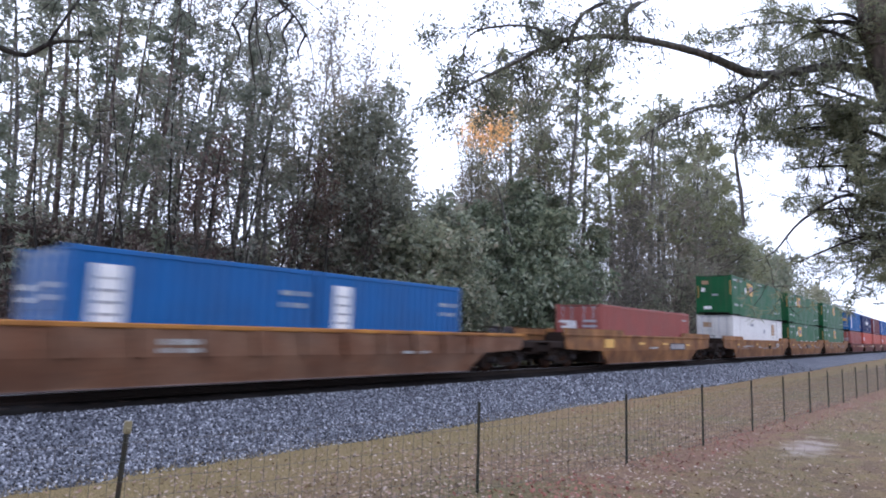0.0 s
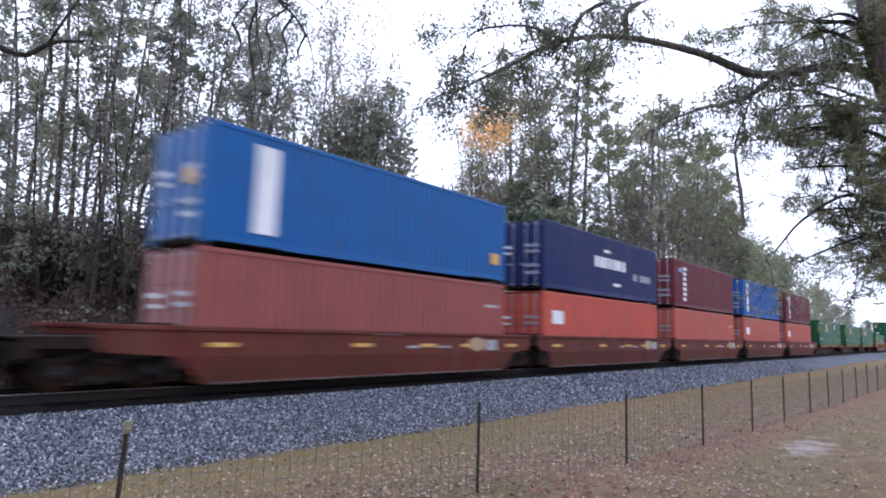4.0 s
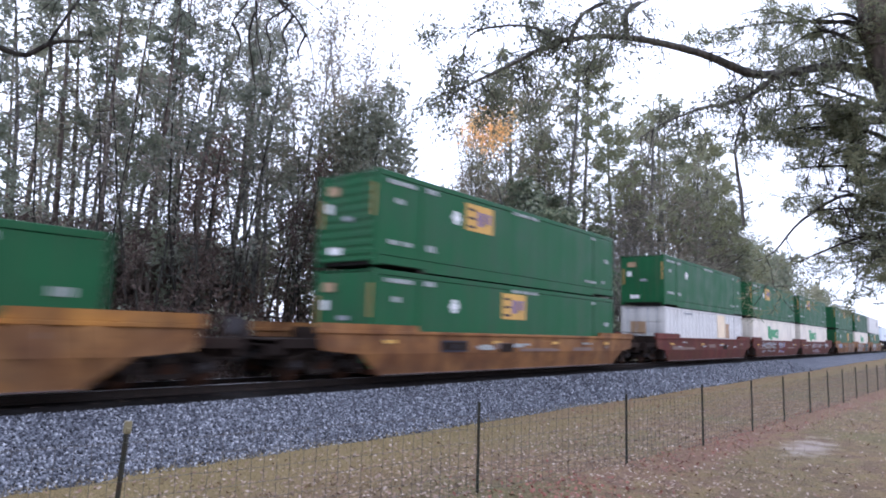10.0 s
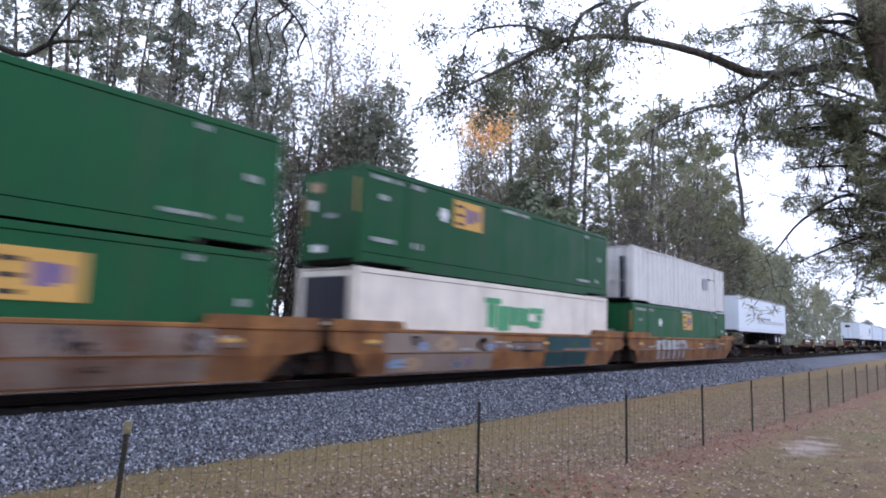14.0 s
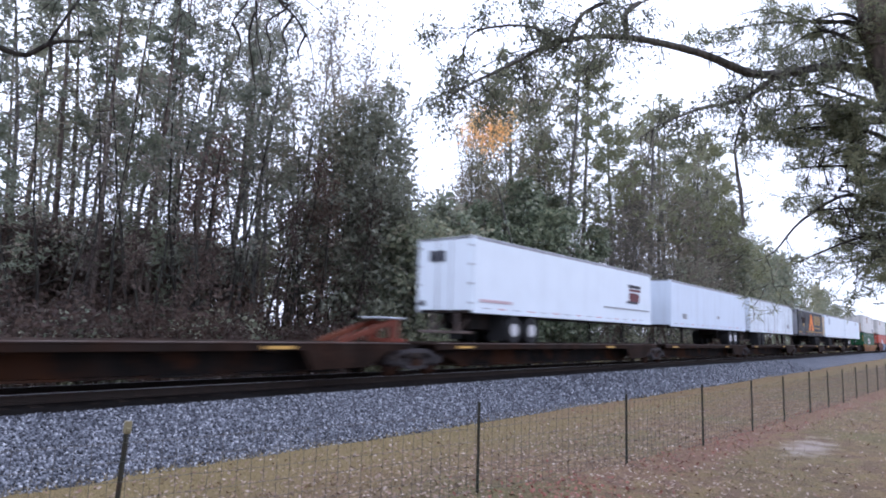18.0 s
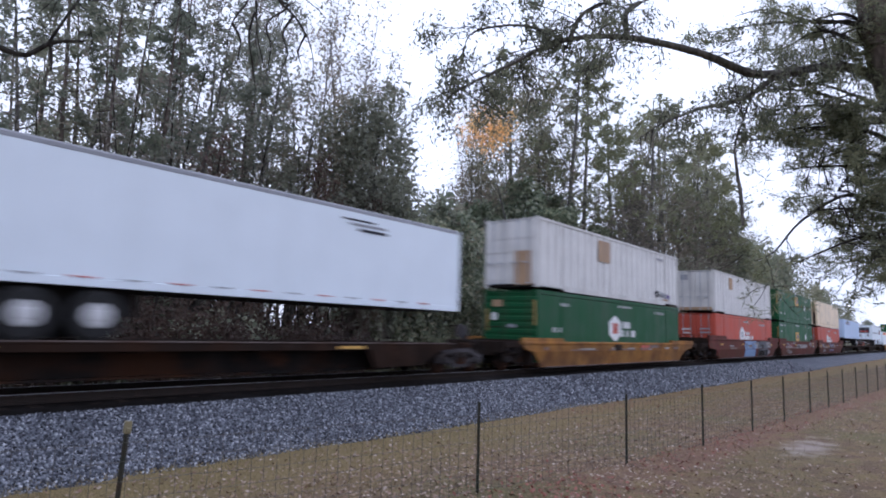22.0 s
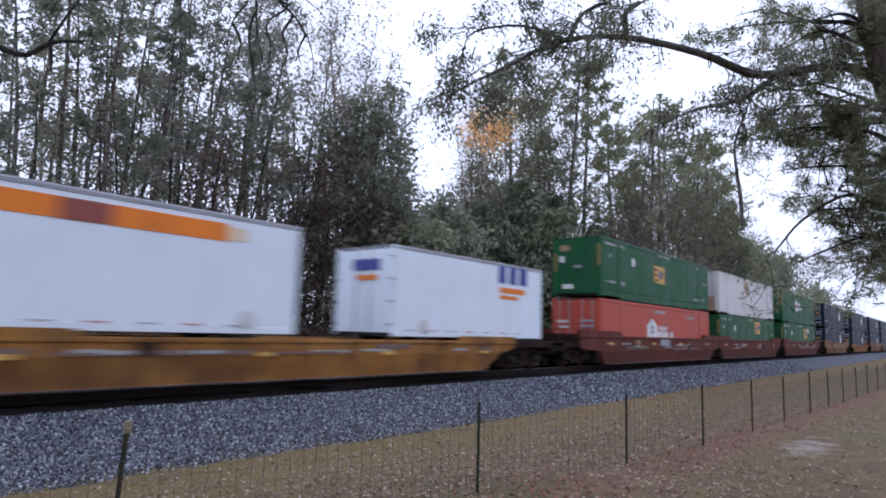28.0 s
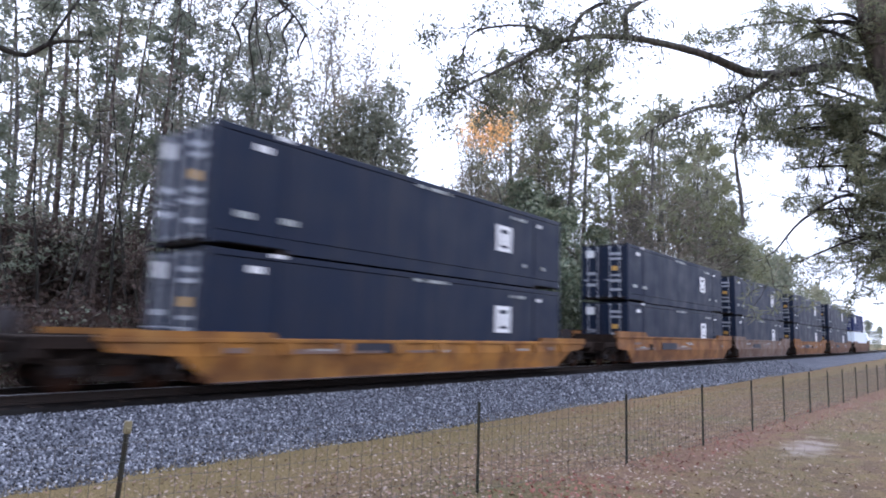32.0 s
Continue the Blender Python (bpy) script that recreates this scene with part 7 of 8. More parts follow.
    # the trees: kind, bearing, distance, height
    for key, b, d, h in (
            ("pine_a", 16.6, 33, 20), ("pine_a", 18.9, 31, 21), ("pine_a", 20.2, 36, 21), ("pine_a", 21.9, 29, 20), ("pine_a", 22.9, 38, 22), ("pine_a", 24.5, 34, 21),
            ("pine_a", 25.6, 31, 19), ("pine_a", 27.2, 36, 21), ("pine_a", 31.3, 34, 20), ("pine_a", 33, 38, 21), ("pine_b", 15.9, 38, 22), ("pine_b", 18.1, 42, 22),
            ("pine_b", 21.1, 40, 22), ("pine_b", 22.3, 33, 20), ("pine_b", 23.9, 42, 23), ("pine_b", 26.6, 44, 22), ("pine_b", 28, 33, 19), ("pine_b", 29.9, 40, 22),
            ("pine_b", 32.1, 31, 18), ("pine_b", 34.2, 42, 22), ("pine_b", 36.3, 38, 20), ("gum_a", 16.6, 30, 16), ("gum_a", 20.7, 32, 17), ("gum_a", 29.2, 28, 15), ("gum_a", 34, 30, 15.7),
            ("gum_b", 18.6, 37, 19), ("gum_b", 23.5, 38, 20), ("gum_b", 28.1, 36, 21.2), ("gum_b", 31.9, 35, 19.9), ("gum_b", 36.6, 31, 14.2), 
            ("pine_c", 14.9, 26, 9), ("pine_c", 25.1, 29, 10.2), ("bare", 37.3, 33, 20.1), ("bare", 39.3, 35, 20.7), ("bare", 41.1, 34, 19.9),
            ("bare", 34.9, 31, 18.6), ("bare", 33, 36, 22.3), ("bare", 38.5, 40, 22.2), ("sapling", 17, 26, 10.1),
            ("sapling", 18.3, 28, 11.9), ("sapling", 19.6, 25, 9.2), ("sapling", 21, 27, 12.4), ("sapling", 23.3, 26, 11), ("sapling", 24.4, 28, 13.9), ("sapling", 26.1, 26, 10.7),
            ("sapling", 27.4, 29, 15.1), ("sapling", 30.4, 27, 11.7), ("sapling", 31.6, 28, 13.5), ("sapling", 32.3, 27, 10.2), ("sapling", 33.5, 28, 11.7), ("sapling", 36.4, 29, 11.6),
            ("sapling", 37.9, 29, 9.7), ("sapling", 40, 30, 9.4), ("sapling", 41.6, 31, 10.7), ("sapling", 43.3, 32, 9.6), ("sapling", 44.9, 32, 9.3), ("sapling", 46.5, 33, 8.4),
            ("sapling", 28.2, 27, 12.3), ("sapling", 16.3, 29, 13.1), ("brake", 14.9, 30, 5.9), ("brake", 16.5, 31, 5.9), ("brake", 18.1, 33, 6), ("brake", 19.7, 31, 5.9),
            ("brake", 21.5, 33, 6.1), ("brake", 23.3, 32, 6.1), ("brake", 25.1, 34, 6.3), ("brake", 27, 33, 6.2), ("laurel", 40, 31, 12.9), ("laurel", 42.5, 32, 14),
            ("laurel", 44.5, 33, 13.5), ("laurel", 38, 32, 10.7), ("laurel", 45.3, 34, 11), ("gum_a", 43.3, 35, 15.9), ("gum_a", 44.4, 37, 13.7), ("gum_b", 41.2, 38, 18),
            ("gum_b", 39.3, 34, 15.7), ("gum_b", 45.8, 37, 11.7), ("gum_b", 47.7, 38, 10), ("gum_b", 49.6, 40, 9.3), ("vine", 28.7, 26, 9.5), ("vine", 29.4, 26, 8.1),
            ("vine", 37.3, 29, 10.7), ("vine", 39, 30, 9.1), ("vine", 42.3, 31, 8.6), ("vine", 45.3, 33, 8.7), ("vine", 34.9, 28, 7.9), ("vine", 25.1, 25, 5.3), ("vine", 19.9, 25, 5),
            ("thicket", 47.6, 34, 7.9), ("thicket", 49.6, 36, 8.2), ("thicket", 51.4, 37, 9.7), ("thicket", 46.3, 33, 7.8), ("thicket", 44.3, 32, 6.8), ("thicket", 53.2, 38, 9.2),
            ("thicket", 50.4, 36, 7.3), ("thicket", 48.3, 35, 6.2), ("gum_b", 60.7, 50, 21.6), ("bare_b", 64.9, 54, 10.5), ("bare_b", 66.8, 58, 11.5),
            ("bare_b", 68.2, 62, 11.5), ("bare_b", 69.8, 67, 12.1), ("bare_b", 71.6, 73, 12.8), ("bare_b", 72.9, 78, 12.7), ("bare_b", 62.9, 51, 9.3), ("bare_b", 74.4, 86, 14.3),
            ("magnolia", 54.6, 40, 10.7), ("magnolia", 57.2, 42, 13.1), ("magnolia", 59.6, 45, 12.6), ("magnolia", 61.9, 49, 10.4), ("magnolia", 56, 41, 8.9), ("magnolia", 58.5, 44, 10.1),
            ("magnolia", 52.9, 39, 8.7), ("magnolia", 60.7, 47, 8), ("gum_b", 53.2, 48, 19.1), ("gum_b", 55.5, 52, 23.2), ("gum_b", 66.8, 58, 21.5),
            ("gum_b", 58, 50, 21.3), ("gum_a", 52.2, 46, 15.6), ("gum_a", 73.6, 81, 23), ("gum_a", 71.2, 71, 22.6), ("pine_d", 61.1, 48, 25), ("pine_d", 62.9, 53, 24), ("gum_b", 59.3, 52, 21), ("pine_d", 65.8, 56, 22.4),
            ("pine_d", 68.7, 63, 25.5), ("pine_d", 72.2, 75, 24.5), ("pine_d", 56.7, 54, 26.1), ("pine_d", 70, 67, 25), 
            ("pine_d", 74.2, 85, 21.8), ("pine_d", 75.3, 91, 18.9), ("oak", 69.3, 65, 21.2), ("oak", 71.6, 73, 21.3),
            ("bare_b", 63.7, 52, 12.6), ("bare_b", 65.6, 56, 14.2), ("bare_b", 67.3, 59, 14.7), ("bare_b", 68.9, 64, 14.5), ("bare_b", 70.7, 70, 15.4), ("bare_b", 72.3, 76, 15.7),
            ("bare_b", 73.8, 82, 14.5), ("bare_b", 66.3, 57, 16.3), ("bare_b", 70, 67, 17.7), ("bare_b", 62, 49, 8.2), ("bare", 67.3, 59, 20.2),
            ("bare", 72.5, 76, 22.6), ("bare", 54.7, 46, 16.3), ("bare", 51.4, 45, 15.3), ("thicket", 63.4, 51, 7.1), ("thicket", 65.8, 56, 7.9), ("thicket", 68.2, 62, 7.8),
            ("thicket", 70.5, 69, 8.9), ("thicket", 72.7, 77, 10.1), ("thicket", 74.9, 88, 14.5), ("thicket", 76.3, 97, 15.1), ("thicket", 77.6, 107, 15), ("thicket", 78.8, 118, 15.1),
            ("thicket", 79.8, 130, 13.7), ("thicket", 80.8, 144, 13), ("thicket", 81.7, 160, 12.2), ("thicket", 82.6, 179, 11.1), ("thicket", 83.4, 201, 9.8), ("thicket", 84.2, 228, 8.9),
            ("thicket", 84.9, 260, 7.8), ("gum_b", 76.7, 100, 18.3), ("gum_b", 75.3, 91, 20), ("gum_b", 78.2, 113, 17.3), ("gum_b", 80.3, 137, 15.8), ("gum_b", 82.2, 170, 13.3),
            ("gum_b", 83.9, 215, 11.8), ("oak", 79.4, 125, 15.7), ("oak", 81.3, 152, 14.1), ("oak", 83.1, 192, 11.7), ("thicket", 15.3, 44, 7.7), ("thicket", 17, 47, 7.8),
            ("thicket", 18.6, 44, 7.1), ("thicket", 20.3, 48, 7.8), ("thicket", 22.1, 45, 7.3), ("thicket", 25.7, 45, 7.4), 
            ("thicket", 29.6, 46, 7.9), ("thicket", 33, 46, 8.4), ("thicket", 16.3, 54, 10.5), 
            ("thicket", 43.3, 46, 9.6), ("thicket", 47.3, 48, 11.1), ("thicket", 51.4, 50, 11.9), ("thicket", 53.9, 52, 13.6),
            
            ("pine_d", 73.7, 82, 25.6), ("gum_a", 74.9, 88, 21.7), ("pine_d", 72.9, 78, 26.2), ("gum_a", 75.5, 92, 17.9), ("oak", 74.2, 85, 22.5), ("bare_b", 75.3, 91, 14.9), ("bare_b", 73.8, 82, 18.5),
            ("gum_b", 52.3, 47, 17.1), ("gum_b", 53.9, 49, 18.4), ("bare", 53.2, 46, 16.8), ("oak", 59.7, 50, 18.6), ("gum_b", 62.2, 52, 17.7), ("gum_a", 56.7, 50, 17.9), ("bare_b", 52.4, 45, 12.5),
            ("thicket", 24.5, 47, 8), ("thicket", 26.6, 50, 8.8), ("thicket", 28.5, 46, 7.7), ("thicket", 30.5, 50, 8.9), ("thicket", 32.6, 47, 8.1), ("brake", 28.5, 33, 5.8), ("brake", 30.5, 32, 5.5), ("brake", 32.3, 33, 5.8), ("gum_b", 40.8, 35, 19.2), ("gum_b", 42.2, 37, 17.4), ("bare", 42, 33, 18.9), ("gum_a", 24.7, 40, 16.8), ("gum_b", 26.8, 42, 18), ("gum_a", 19.2, 40, 15.5)):
        plant(kinds, key, *spot(b, d), h / heights[key])
    kinds["amber"].matrix_basis = Matrix.Translation((*spot(57.5, 42), GZ))
    kinds["amber"].scale = (1.05, 1.05, 0.98)
    # the understorey along the edge of the wood
    for i in range(120):
        b = 11 + 70 * (i + rng.random()) / 120
        y = 20.2 + 7 * rng.random() ** 1.3 + (6 if 50 < b < 72 else 0)
        key = rng.choices(["green", "brown"], [6, 1] if 45 < b < 60 else ([1, 8] if b < 45 else [1, 4]))[0]
        plant(shrubs, key, y * math.tan(radians(b)), y, rng.uniform(0.7, 1.25))
    # woods on the near side, far along the line
    for i in range(16):
        plant(kinds, rng.choice(["pine_a", "oak", "bare", "pine_c"]), rng.uniform(75, 170), rng.uniform(-25, 3), rng.uniform(0.7, 0.95))


def limb_path(segs, pts, radii):
    """A smooth limb through a few points."""
    P = [np.array(p, float) for p in pts]
    out = []
    for i in range(len(P) - 1):
        p0, p1, p2, p3 = P[max(i - 1, 0)], P[i], P[i + 1], P[min(i + 2, len(P) - 1)]
        for k in range(4):
            t = k / 4
            out.append((0.5 * (2 * p1 + (p2 - p0) * t + (2 * p0 - 5 * p1 + 4 * p2 - p3) * t ** 2 + (3 * p1 - p0 - 3 * p2 + p3) * t ** 3), radii[i] + (radii[i + 1] - radii[i]) * t))
    out.append((P[-1], radii[-1]))
    for (a, ra), (b, rb) in zip(out, out[1:]):
        segs.append([*a, *b, ra, rb])
    return [a for a, _ in out]


def spray(rng, segs, tips, pts, n, size, down=0.1, depth=2, r=0.014, toward=None, lo=0.15):
    """Side twigs along a limb."""
    for _ in range(n):
        o = along(np.array(pts), rng.uniform(lo, 1.0))
        d = rng.normal(size=3)
        d[2] = d[2] * 0.6 - down
        if toward is not None:
            d += np.array(toward)
        d /= np.linalg.norm(d)
        grow(rng, o, d, size * rng.uniform(0.5, 1.2), r, depth, segs, tips, (2, 5), 0.45, -0.05, (0.4, 0.7), 0.8, True)


def overhanging_pine():
    """The tree at the edge of the clearing: a dark trunk, one long mossy limb over the fence and boughs below it."""
    rng = np.random.default_rng(21)
    ob = thing("overhanging_tree", "dark-trunked tree with a long mossy limb over the fence", "tree")
    segs = []
    limb_path(segs, [(12.0, -0.35, -1.1), (12.0, -0.15, 1.4), (11.9, 0.16, 3.6), (11.7, 0.55, 4.95), (11.2, 0.76, 6.4), (11.0, 0.8, 9.0)], [0.36, 0.3, 0.27, 0.25, 0.24, 0.2])
    part("trunk", tubes_mesh("trunk", segs, MAT["bark_pine"], 12), None, ob)
    # the long limb, which sways a little
    root = Vector((11.41, 0.85, 5.0))
    def rel(p):
        return (p[0] - root.x, p[1] - root.y, p[2] - root.z)
    heavy, twigs, tips, tuft = [], [], [], []
    main = limb_path(heavy, [rel(p) for p in ((11.72, 0.66, 5.3), (11.45, 1.04, 5.66), (11.0, 1.5, 5.66), (10.12, 1.76, 5.34), (9.54, 2.17, 5.22), (8.79, 2.64, 5.37), (7.91, 3.34, 5.46), (7.14, 3.88, 5.27), (6.49, 4.33, 4.80), (5.81, 4.7, 4.28), (5.74, 4.78, 4.02))],
                     [0.095, 0.08, 0.072, 0.07, 0.064, 0.054, 0.044, 0.032, 0.021, 0.011, 0.004])
    fork = limb_path(heavy, [rel(p) for p in ((7.91, 3.34, 5.46), (7.9, 3.36, 5.8), (8.25, 3.3, 6.1))], [0.045, 0.042, 0.034])
    fork2 = limb_path(heavy, [rel(p) for p in ((7.2, 3.84, 5.3), (7.3, 3.7, 5.65), (7.7, 3.5, 5.95))], [0.034, 0.028, 0.022])
    up2 = limb_path(heavy, [rel(p) for p in ((7.14, 3.88, 5.27), (6.6, 4.2, 5.35), (6.05, 4.55, 5.15), (5.95, 4.65, 4.9))], [0.024, 0.018, 0.012, 0.006])
    low = limb_path(heavy, [rel(p) for p in ((9.9, 1.9, 5.25), (9.5, 2.3, 4.85), (9.04, 2.74, 4.66), (8.5, 3.1, 4.35), (8.2, 3.3, 4.1))], [0.045, 0.03, 0.022, 0.013, 0.006])
    vine = limb_path(heavy, [rel(p) for p in ((9.61, 2.15, 5.2), (9.55, 2.2, 4.83), (9.41, 2.37, 4.21), (9.41, 2.37, 3.8), (9.42, 2.33, 3.43), (9.42, 2.31, 2.98))], [0.012, 0.012, 0.017, 0.022, 0.027, 0.018])
    for pts in (((7.72, 4.01, 5.59), (6.94, 4.37, 5.14), (6.4, 4.63, 4.59), (6.13, 4.82, 4.17)),
                ((7.56, 4.11, 5.51), (6.82, 4.55, 4.87), (6.28, 4.79, 4.2), (6.07, 4.89, 3.7)),
                ((7.23, 4.28, 5.35), (6.57, 4.57, 4.98), (5.98, 4.85, 4.42)),
                ((7.81, 3.84, 5.55), (7.68, 3.87, 5.16), (7.71, 3.82, 4.79)),
                ((7.91, 3.38, 5.48), (7.59, 3.61, 5.18), (7.4, 3.76, 4.79), (7.24, 3.85, 4.37)),
                ((8.31, 3.18, 6.13), (7.61, 3.79, 5.77), (7.22, 4.09, 5.33), (6.76, 4.47, 4.74)),
                ((7.07, 4.36, 5.21), (6.44, 4.75, 4.86), (6.02, 4.96, 4.24)),
                ((7.91, 3.63, 5.55), (7.32, 4.11, 5.83), (6.89, 4.44, 5.87))):
        line = limb_path(heavy, [rel(q) for q in pts], [0.010 - 0.0075 * k / (len(pts) - 1) for k in range(len(pts))])
        spray(rng, twigs, tips, line, 7, 0.4, 0.35, 1, 0.005)
    spray(rng, twigs, tips, main[24:37], 15, 0.7, 0.1, 2, 0.012)
    spray(rng, twigs, tips, up2, 12, 0.6, 0.1, 2, 0.010)
    spray(rng, twigs, tips, fork, 5, 0.8, 0.0, 2, 0.012)
    spray(rng, twigs, tips, fork2, 7, 0.8, 0.0, 2, 0.012)
    spray(rng, twigs, tips, low, 12, 0.7, 0.2, 2, 0.009)
    spray(rng, twigs, tips, main[8:24], 16, 0.7, 0.0, 2, 0.012)
    for _ in range(26):                     # strands of grey moss
        o = along(np.array(main[4:30] if rng.uniform() < 0.6 else low), rng.uniform(0, 1))
        for k in range(rng.integers(2, 5)):
            q = o + np.array([rng.normal() * 0.015, rng.normal() * 0.015, -rng.uniform(0.05, 0.11)])
            twigs.append([*o, *q, 0.011 - 0.002 * k, 0.009 - 0.002 * k])
            o = q
    limb = part("limb", tubes_mesh("limb", heavy, MAT["bark_limb"], 8), None, ob, "long crooked limb with moss and lichen")
    limb.location = root
    tagged(part("twig", tubes_mesh("twig", twigs, MAT["bark_dark"], 4), None, limb), kind="stuff")
    t = np.array(tips)
    near = clumped(rng, t, 0.3, 0.64)
    tagged(part("leaf", quads_mesh("leaf", leaves(rng, near, 11, 0.06, 0.07, 0.012, 1.1), MAT["leaf_shade"]), None, limb), kind="stuff")
    # boughs from the trunk
    twigs, tips = [], []
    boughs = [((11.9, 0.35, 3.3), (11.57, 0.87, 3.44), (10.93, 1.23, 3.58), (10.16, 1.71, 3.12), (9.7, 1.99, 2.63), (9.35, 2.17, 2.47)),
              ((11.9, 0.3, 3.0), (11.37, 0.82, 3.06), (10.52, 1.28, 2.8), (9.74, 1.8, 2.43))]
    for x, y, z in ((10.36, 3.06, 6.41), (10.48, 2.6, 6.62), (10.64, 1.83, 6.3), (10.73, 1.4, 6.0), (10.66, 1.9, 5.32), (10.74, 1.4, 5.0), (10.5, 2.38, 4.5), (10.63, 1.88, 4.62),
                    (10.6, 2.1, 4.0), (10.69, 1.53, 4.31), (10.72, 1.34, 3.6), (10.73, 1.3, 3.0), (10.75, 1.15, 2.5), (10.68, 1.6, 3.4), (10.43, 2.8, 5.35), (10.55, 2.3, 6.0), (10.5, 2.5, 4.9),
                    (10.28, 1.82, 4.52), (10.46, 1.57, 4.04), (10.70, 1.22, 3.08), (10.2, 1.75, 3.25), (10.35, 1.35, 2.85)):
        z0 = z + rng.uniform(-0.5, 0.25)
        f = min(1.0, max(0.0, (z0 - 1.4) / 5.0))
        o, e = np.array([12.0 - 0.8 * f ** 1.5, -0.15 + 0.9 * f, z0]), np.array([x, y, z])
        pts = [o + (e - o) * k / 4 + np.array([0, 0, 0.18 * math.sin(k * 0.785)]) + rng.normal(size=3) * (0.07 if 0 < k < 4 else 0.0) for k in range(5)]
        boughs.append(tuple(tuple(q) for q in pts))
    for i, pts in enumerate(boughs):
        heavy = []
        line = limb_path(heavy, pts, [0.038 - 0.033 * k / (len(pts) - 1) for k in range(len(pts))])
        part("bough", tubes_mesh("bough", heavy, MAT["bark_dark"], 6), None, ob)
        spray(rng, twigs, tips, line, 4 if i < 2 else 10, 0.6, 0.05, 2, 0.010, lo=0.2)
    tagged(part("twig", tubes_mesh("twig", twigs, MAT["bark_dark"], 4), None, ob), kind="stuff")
    t = np.array(tips)
    a = clumped(rng, t, 0.36, 0.64)
    tagged(part("needle_tuft", quads_mesh("needle_tuft", leaves(rng, a, 15, 0.02, 0.14, 0.0058, 0.0), MAT["needles_near"]), None, ob), kind="stuff")
    b = clumped(rng, t, 0.5, 0.24)
    tagged(part("leaf", quads_mesh("leaf", leaves(rng, b, 8, 0.08, 0.055, 0.0135, 0.3), MAT["leaf_shade"]), None, ob), kind="stuff")
    return limb, root


def overhanging_oak():
    """A tree beside the viewpoint whose limbs reach in overhead."""
    rng = np.random.default_rng(33)
    ob = thing("overhanging_oak", "grey oak with bare drooping twigs and a broken limb", "tree")
    segs = []
    limb_path(segs, [(-1.6, 8.4, -1.1), (-1.5, 8.3, 2.0), (-1.45, 8.3, 5.0), (-1.5, 8.2, 8.0)], [0.3, 0.25, 0.22, 0.18])
    part("trunk", tubes_mesh("trunk", segs, MAT["bark_dark"], 10), None, ob)
    for pts, rad in (([(-1.4, 8.3, 3.9), (0.6, 8.4, 4.35), (1.75, 8.3, 4.39), (2.04, 8.22, 4.41), (2.28, 8.17, 4.40), (2.5, 8.04, 4.6), (2.79, 7.9, 4.69)], [0.08, 0.05, 0.038, 0.034, 0.031, 0.026, 0.015]),
                     ([(2.48, 8.04, 4.58), (2.5, 8.03, 4.42), (2.51, 8.02, 4.26)], [0.017, 0.02, 0.01]),
                     ([(2.45, 8.05, 4.55), (2.6, 8.0, 4.95), (2.75, 8.0, 5.3)], [0.02, 0.016, 0.01]),
                     ([(-1.4, 8.3, 5.6), (1.0, 7.3, 6.0), (3.0, 6.4, 5.75), (4.3, 5.95, 5.35)], [0.08, 0.05, 0.03, 0.012])):
        heavy = []
        line = limb_path(heavy, pts, rad)
        part("limb", tubes_mesh("limb", heavy, MAT["bark_dark"], 8), None, ob)
    for pts in (((3.20, 5.24, 4.76), (3.29, 5.29, 4.59), (3.23, 5.45, 4.37), (3.26, 5.57, 4.11)),
                ((3.26, 5.20, 4.78), (3.35, 5.25, 4.60), (3.46, 5.35, 4.30), (3.59, 5.40, 4.04)),
                ((3.35, 5.11, 4.82), (3.52, 5.11, 4.63), (3.68, 5.07, 4.52), (3.83, 5.05, 4.37), (3.95, 5.07, 4.17), (4.01, 5.14, 3.94)),
                ((3.52, 5.11, 4.63), (3.61, 5.08, 4.58), (3.50, 5.26, 4.42), (3.59, 5.30, 4.22), (3.63, 5.40, 3.97)),
                ((3.38, 5.29, 4.50), (3.39, 5.39, 4.30), (3.49, 5.46, 4.06), (3.59, 5.51, 3.80)),
                ((3.68, 5.07, 4.52), (3.65, 5.19, 4.35), (3.74, 5.22, 4.18), (3.74, 5.31, 4.02)),
                ((3.83, 5.05, 4.37), (3.82, 5.15, 4.21), (3.90, 5.17, 4.07)),
                ((3.23, 5.45, 4.37), (3.34, 5.46, 4.24), (3.37, 5.53, 4.06))):
        heavy = []
        line = limb_path(heavy, pts, [0.015 - 0.011 * k / (len(pts) - 1) for k in range(len(pts))])
        part("drooping_twig", tubes_mesh("drooping_twig", heavy, MAT["bark_dark"], 6), None, ob)
    twigs, tips = [], []
    spray(rng, twigs, tips, [np.array(p) for p in ((2.9, 6.45, 5.75), (3.6, 6.2, 5.6), (4.4, 5.9, 5.3))], 20, 0.95, 1.3, 2, 0.012, lo=0.0)
    n0 = len(tips)
    spray(rng, twigs, tips, [np.array(p) for p in ((1.6, 8.3, 5.3), (2.2, 8.1, 5.25), (2.9, 7.9, 5.2))], 12, 0.6, 0.2, 2, 0.009, lo=0.0)
    tagged(part("twig", tubes_mesh("twig", twigs, MAT["bark_dark"], 4), None, ob), kind="stuff")
    tagged(part("leaf", quads_mesh("leaf", np.concatenate([leaves(rng, np.array(tips[n0:]), 6, 0.08, 0.05, 0.011, 0.4), leaves(rng, np.array(tips[:n0]), 2, 0.08, 0.05, 0.010, 0.5)]), MAT["leaf_shade"]), None, ob), kind="stuff")


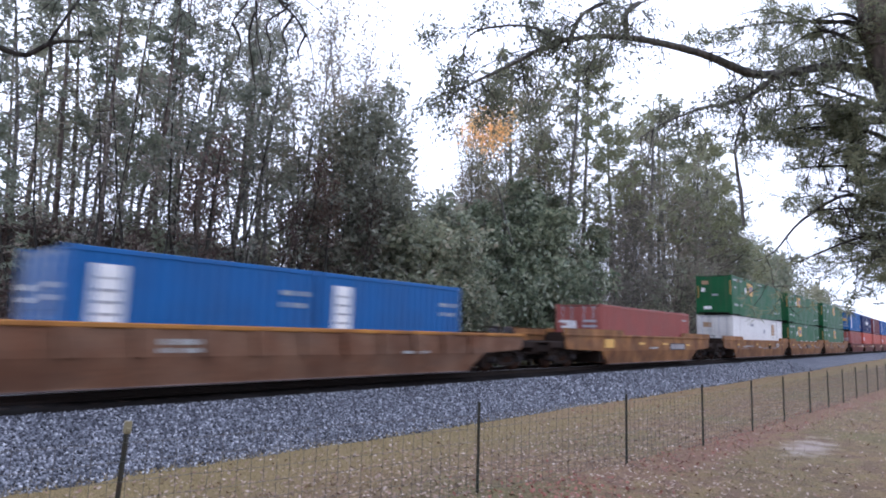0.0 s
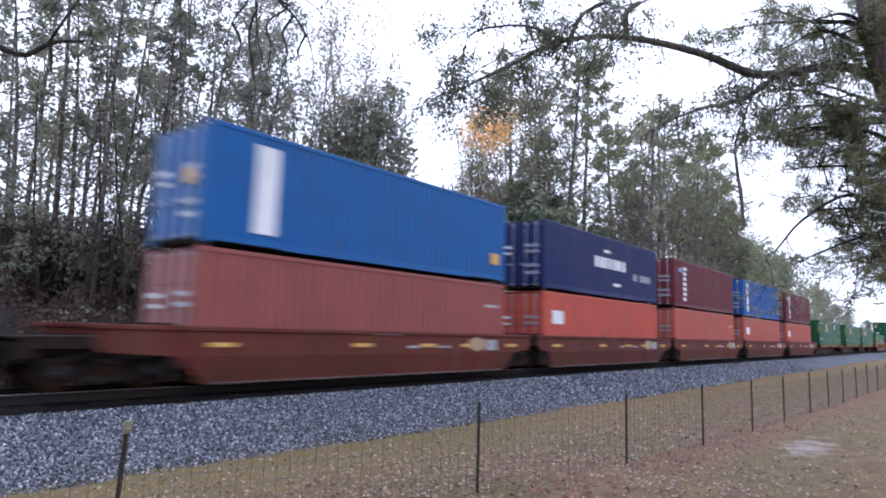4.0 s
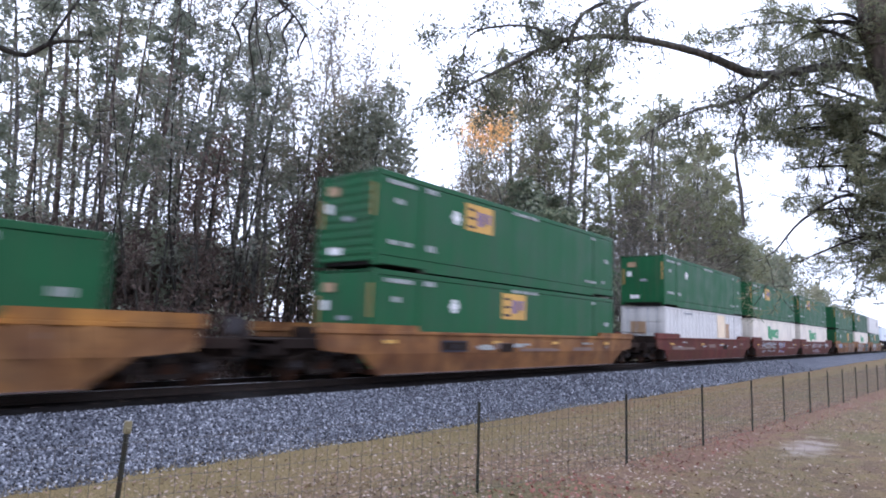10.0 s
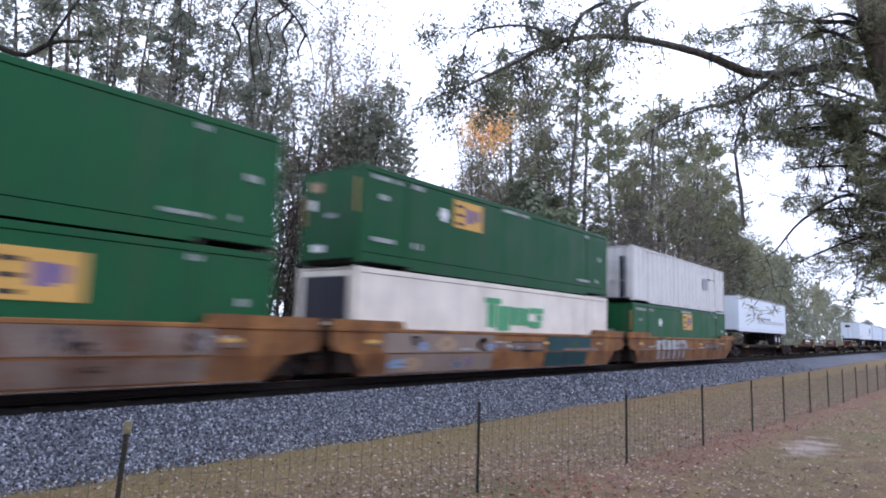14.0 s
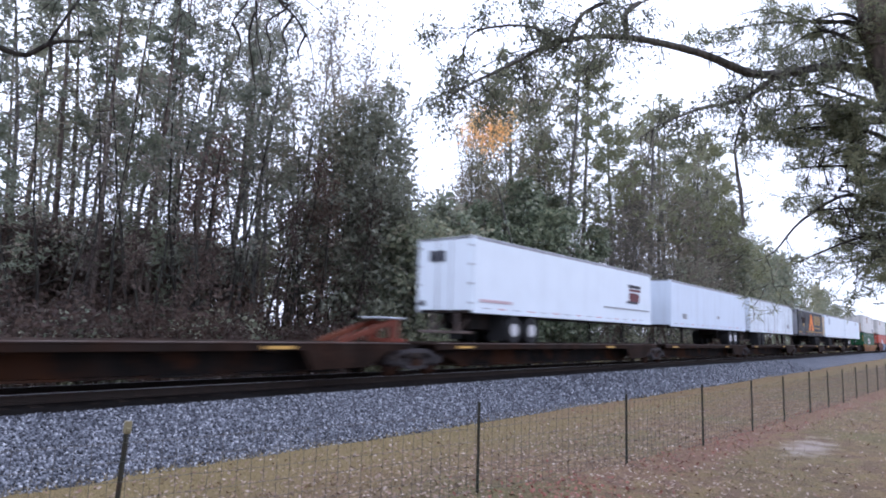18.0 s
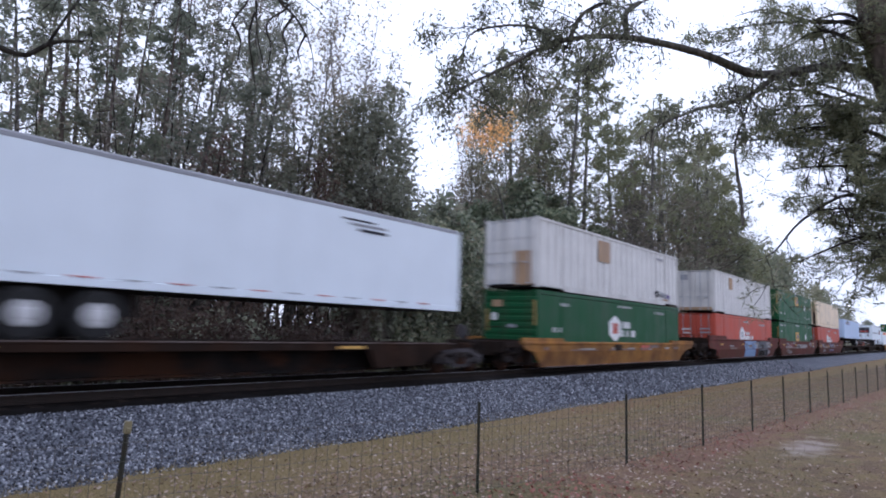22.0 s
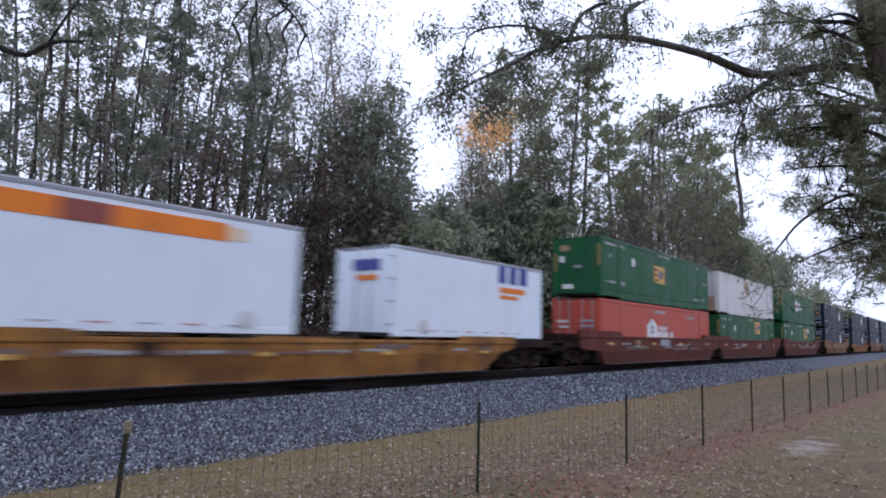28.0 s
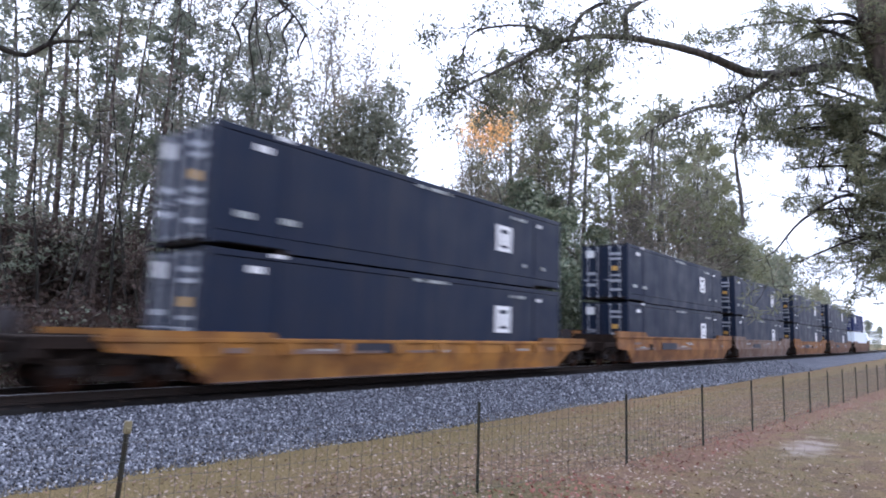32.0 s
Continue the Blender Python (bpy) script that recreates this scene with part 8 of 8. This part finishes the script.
def make_litter():
    rng = np.random.default_rng(8)
    def flat(n, x0, x1, y0, y1, length, width, lift):
        x, y = x0 + (x1 - x0) * rng.uniform(0, 1, n) ** 1.4, rng.uniform(y0, y1, n)
        return np.stack([x, y, np.array([ground_height(a, b) for a, b in zip(x, y)]) + lift], 1), length, width
    c, ln, w = flat(77000, 1.0, 34.0, -3.0, 9.3, 0.065, 0.022, 0.012)
    keep = rng.uniform(size=len(c)) < (0.2 + 0.8 * np.clip(1.3 - np.abs(c[:, 1] - 5.4) / 3.2, 0, 1)) * np.clip(1.25 - c[:, 0] / 22, 0.25, 1) * np.clip((c[:, 0] - 1.0) / 3.0, 0, 1) * np.clip((c[:, 1] + 3.0) / 2.0, 0, 1)
    keep &= np.hypot((c[:, 0] - 15.8) * 0.4, (c[:, 1] - 2.75) * 1.2) + rng.normal(size=len(c)) * 0.25 > 0.95
    c = c[keep]
    d = rng.normal(size=(len(c), 3)) * np.array([1, 1, 0.35])
    d /= np.linalg.norm(d, axis=1, keepdims=True)
    s = np.cross(d, np.array([0, 0, 1.0]) + rng.normal(size=(len(c), 3)) * 0.35)
    s /= np.linalg.norm(s, axis=1, keepdims=True)
    L, W = (ln * rng.uniform(0.6, 1.4, len(c)))[:, None], (w * rng.uniform(0.6, 1.4, len(c)))[:, None]
    quads = np.stack([c, c + d * L * 0.5 + s * W, c + d * L, c + d * L * 0.5 - s * W], 1)
    red = (np.hypot(c[:, 0] - 8.5, c[:, 1] - 4.55) + rng.normal(size=len(c)) * 0.5 < 0.9) | ((np.abs(c[:, 1] - (4.9 - 0.05 * c[:, 0])) < 0.5) & (c[:, 0] > 11) & (rng.uniform(size=len(c)) < 0.6)) | ((c[:, 1] > 8.0 + rng.normal(size=len(c)) * 0.25) & (c[:, 0] > 17) & (rng.uniform(size=len(c)) < 0.85))
    tagged(new("fallen_leaves", quads_mesh("fallen_leaves", quads[~red], MAT["litter"])), "scattered brown and pale fallen leaves", "leaf litter", kind="stuff")
    tagged(new("fallen_red_leaves", quads_mesh("fallen_red_leaves", quads[red], MAT["litter_red"])), "drifts of russet fallen leaves along the fence", "leaf litter", kind="stuff")
    c, _, _ = flat(26000, 1.0, 45.0, 2.0, 9.9, 0, 0, -0.01)
    keep = rng.uniform(size=len(c)) < 0.2 + 0.8 * np.clip((c[:, 1] - 5.5) / 3.5, 0, 1)
    c = c[keep]
    d = rng.normal(size=(len(c), 3)) * np.array([0.5, 0.5, 0.1]) + np.array([0, 0, 0.7])
    d /= np.linalg.norm(d, axis=1, keepdims=True)
    s = np.cross(d, rng.normal(size=(len(c), 3)))
    s /= np.linalg.norm(s, axis=1, keepdims=True)
    L = (0.10 * rng.uniform(0.4, 1.5, len(c)))[:, None]
    quads = np.stack([c - s * 0.004, c + s * 0.004, c + d * L + s * 0.0012, c + d * L - s * 0.0012], 1)
    tagged(new("dry_grass", quads_mesh("dry_grass", quads, MAT["straw"])), "short dry straw-coloured grass beside the ballast", "grass", kind="stuff")


make_ground()
make_track()
make_fence()
build_train()
make_forest()
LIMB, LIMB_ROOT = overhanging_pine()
overhanging_oak()
make_litter()
stones(27000, 2.0, 20.0, 0.028, 1)
stones(24000, 19.5, 62.0, 0.042, 2)
motions()
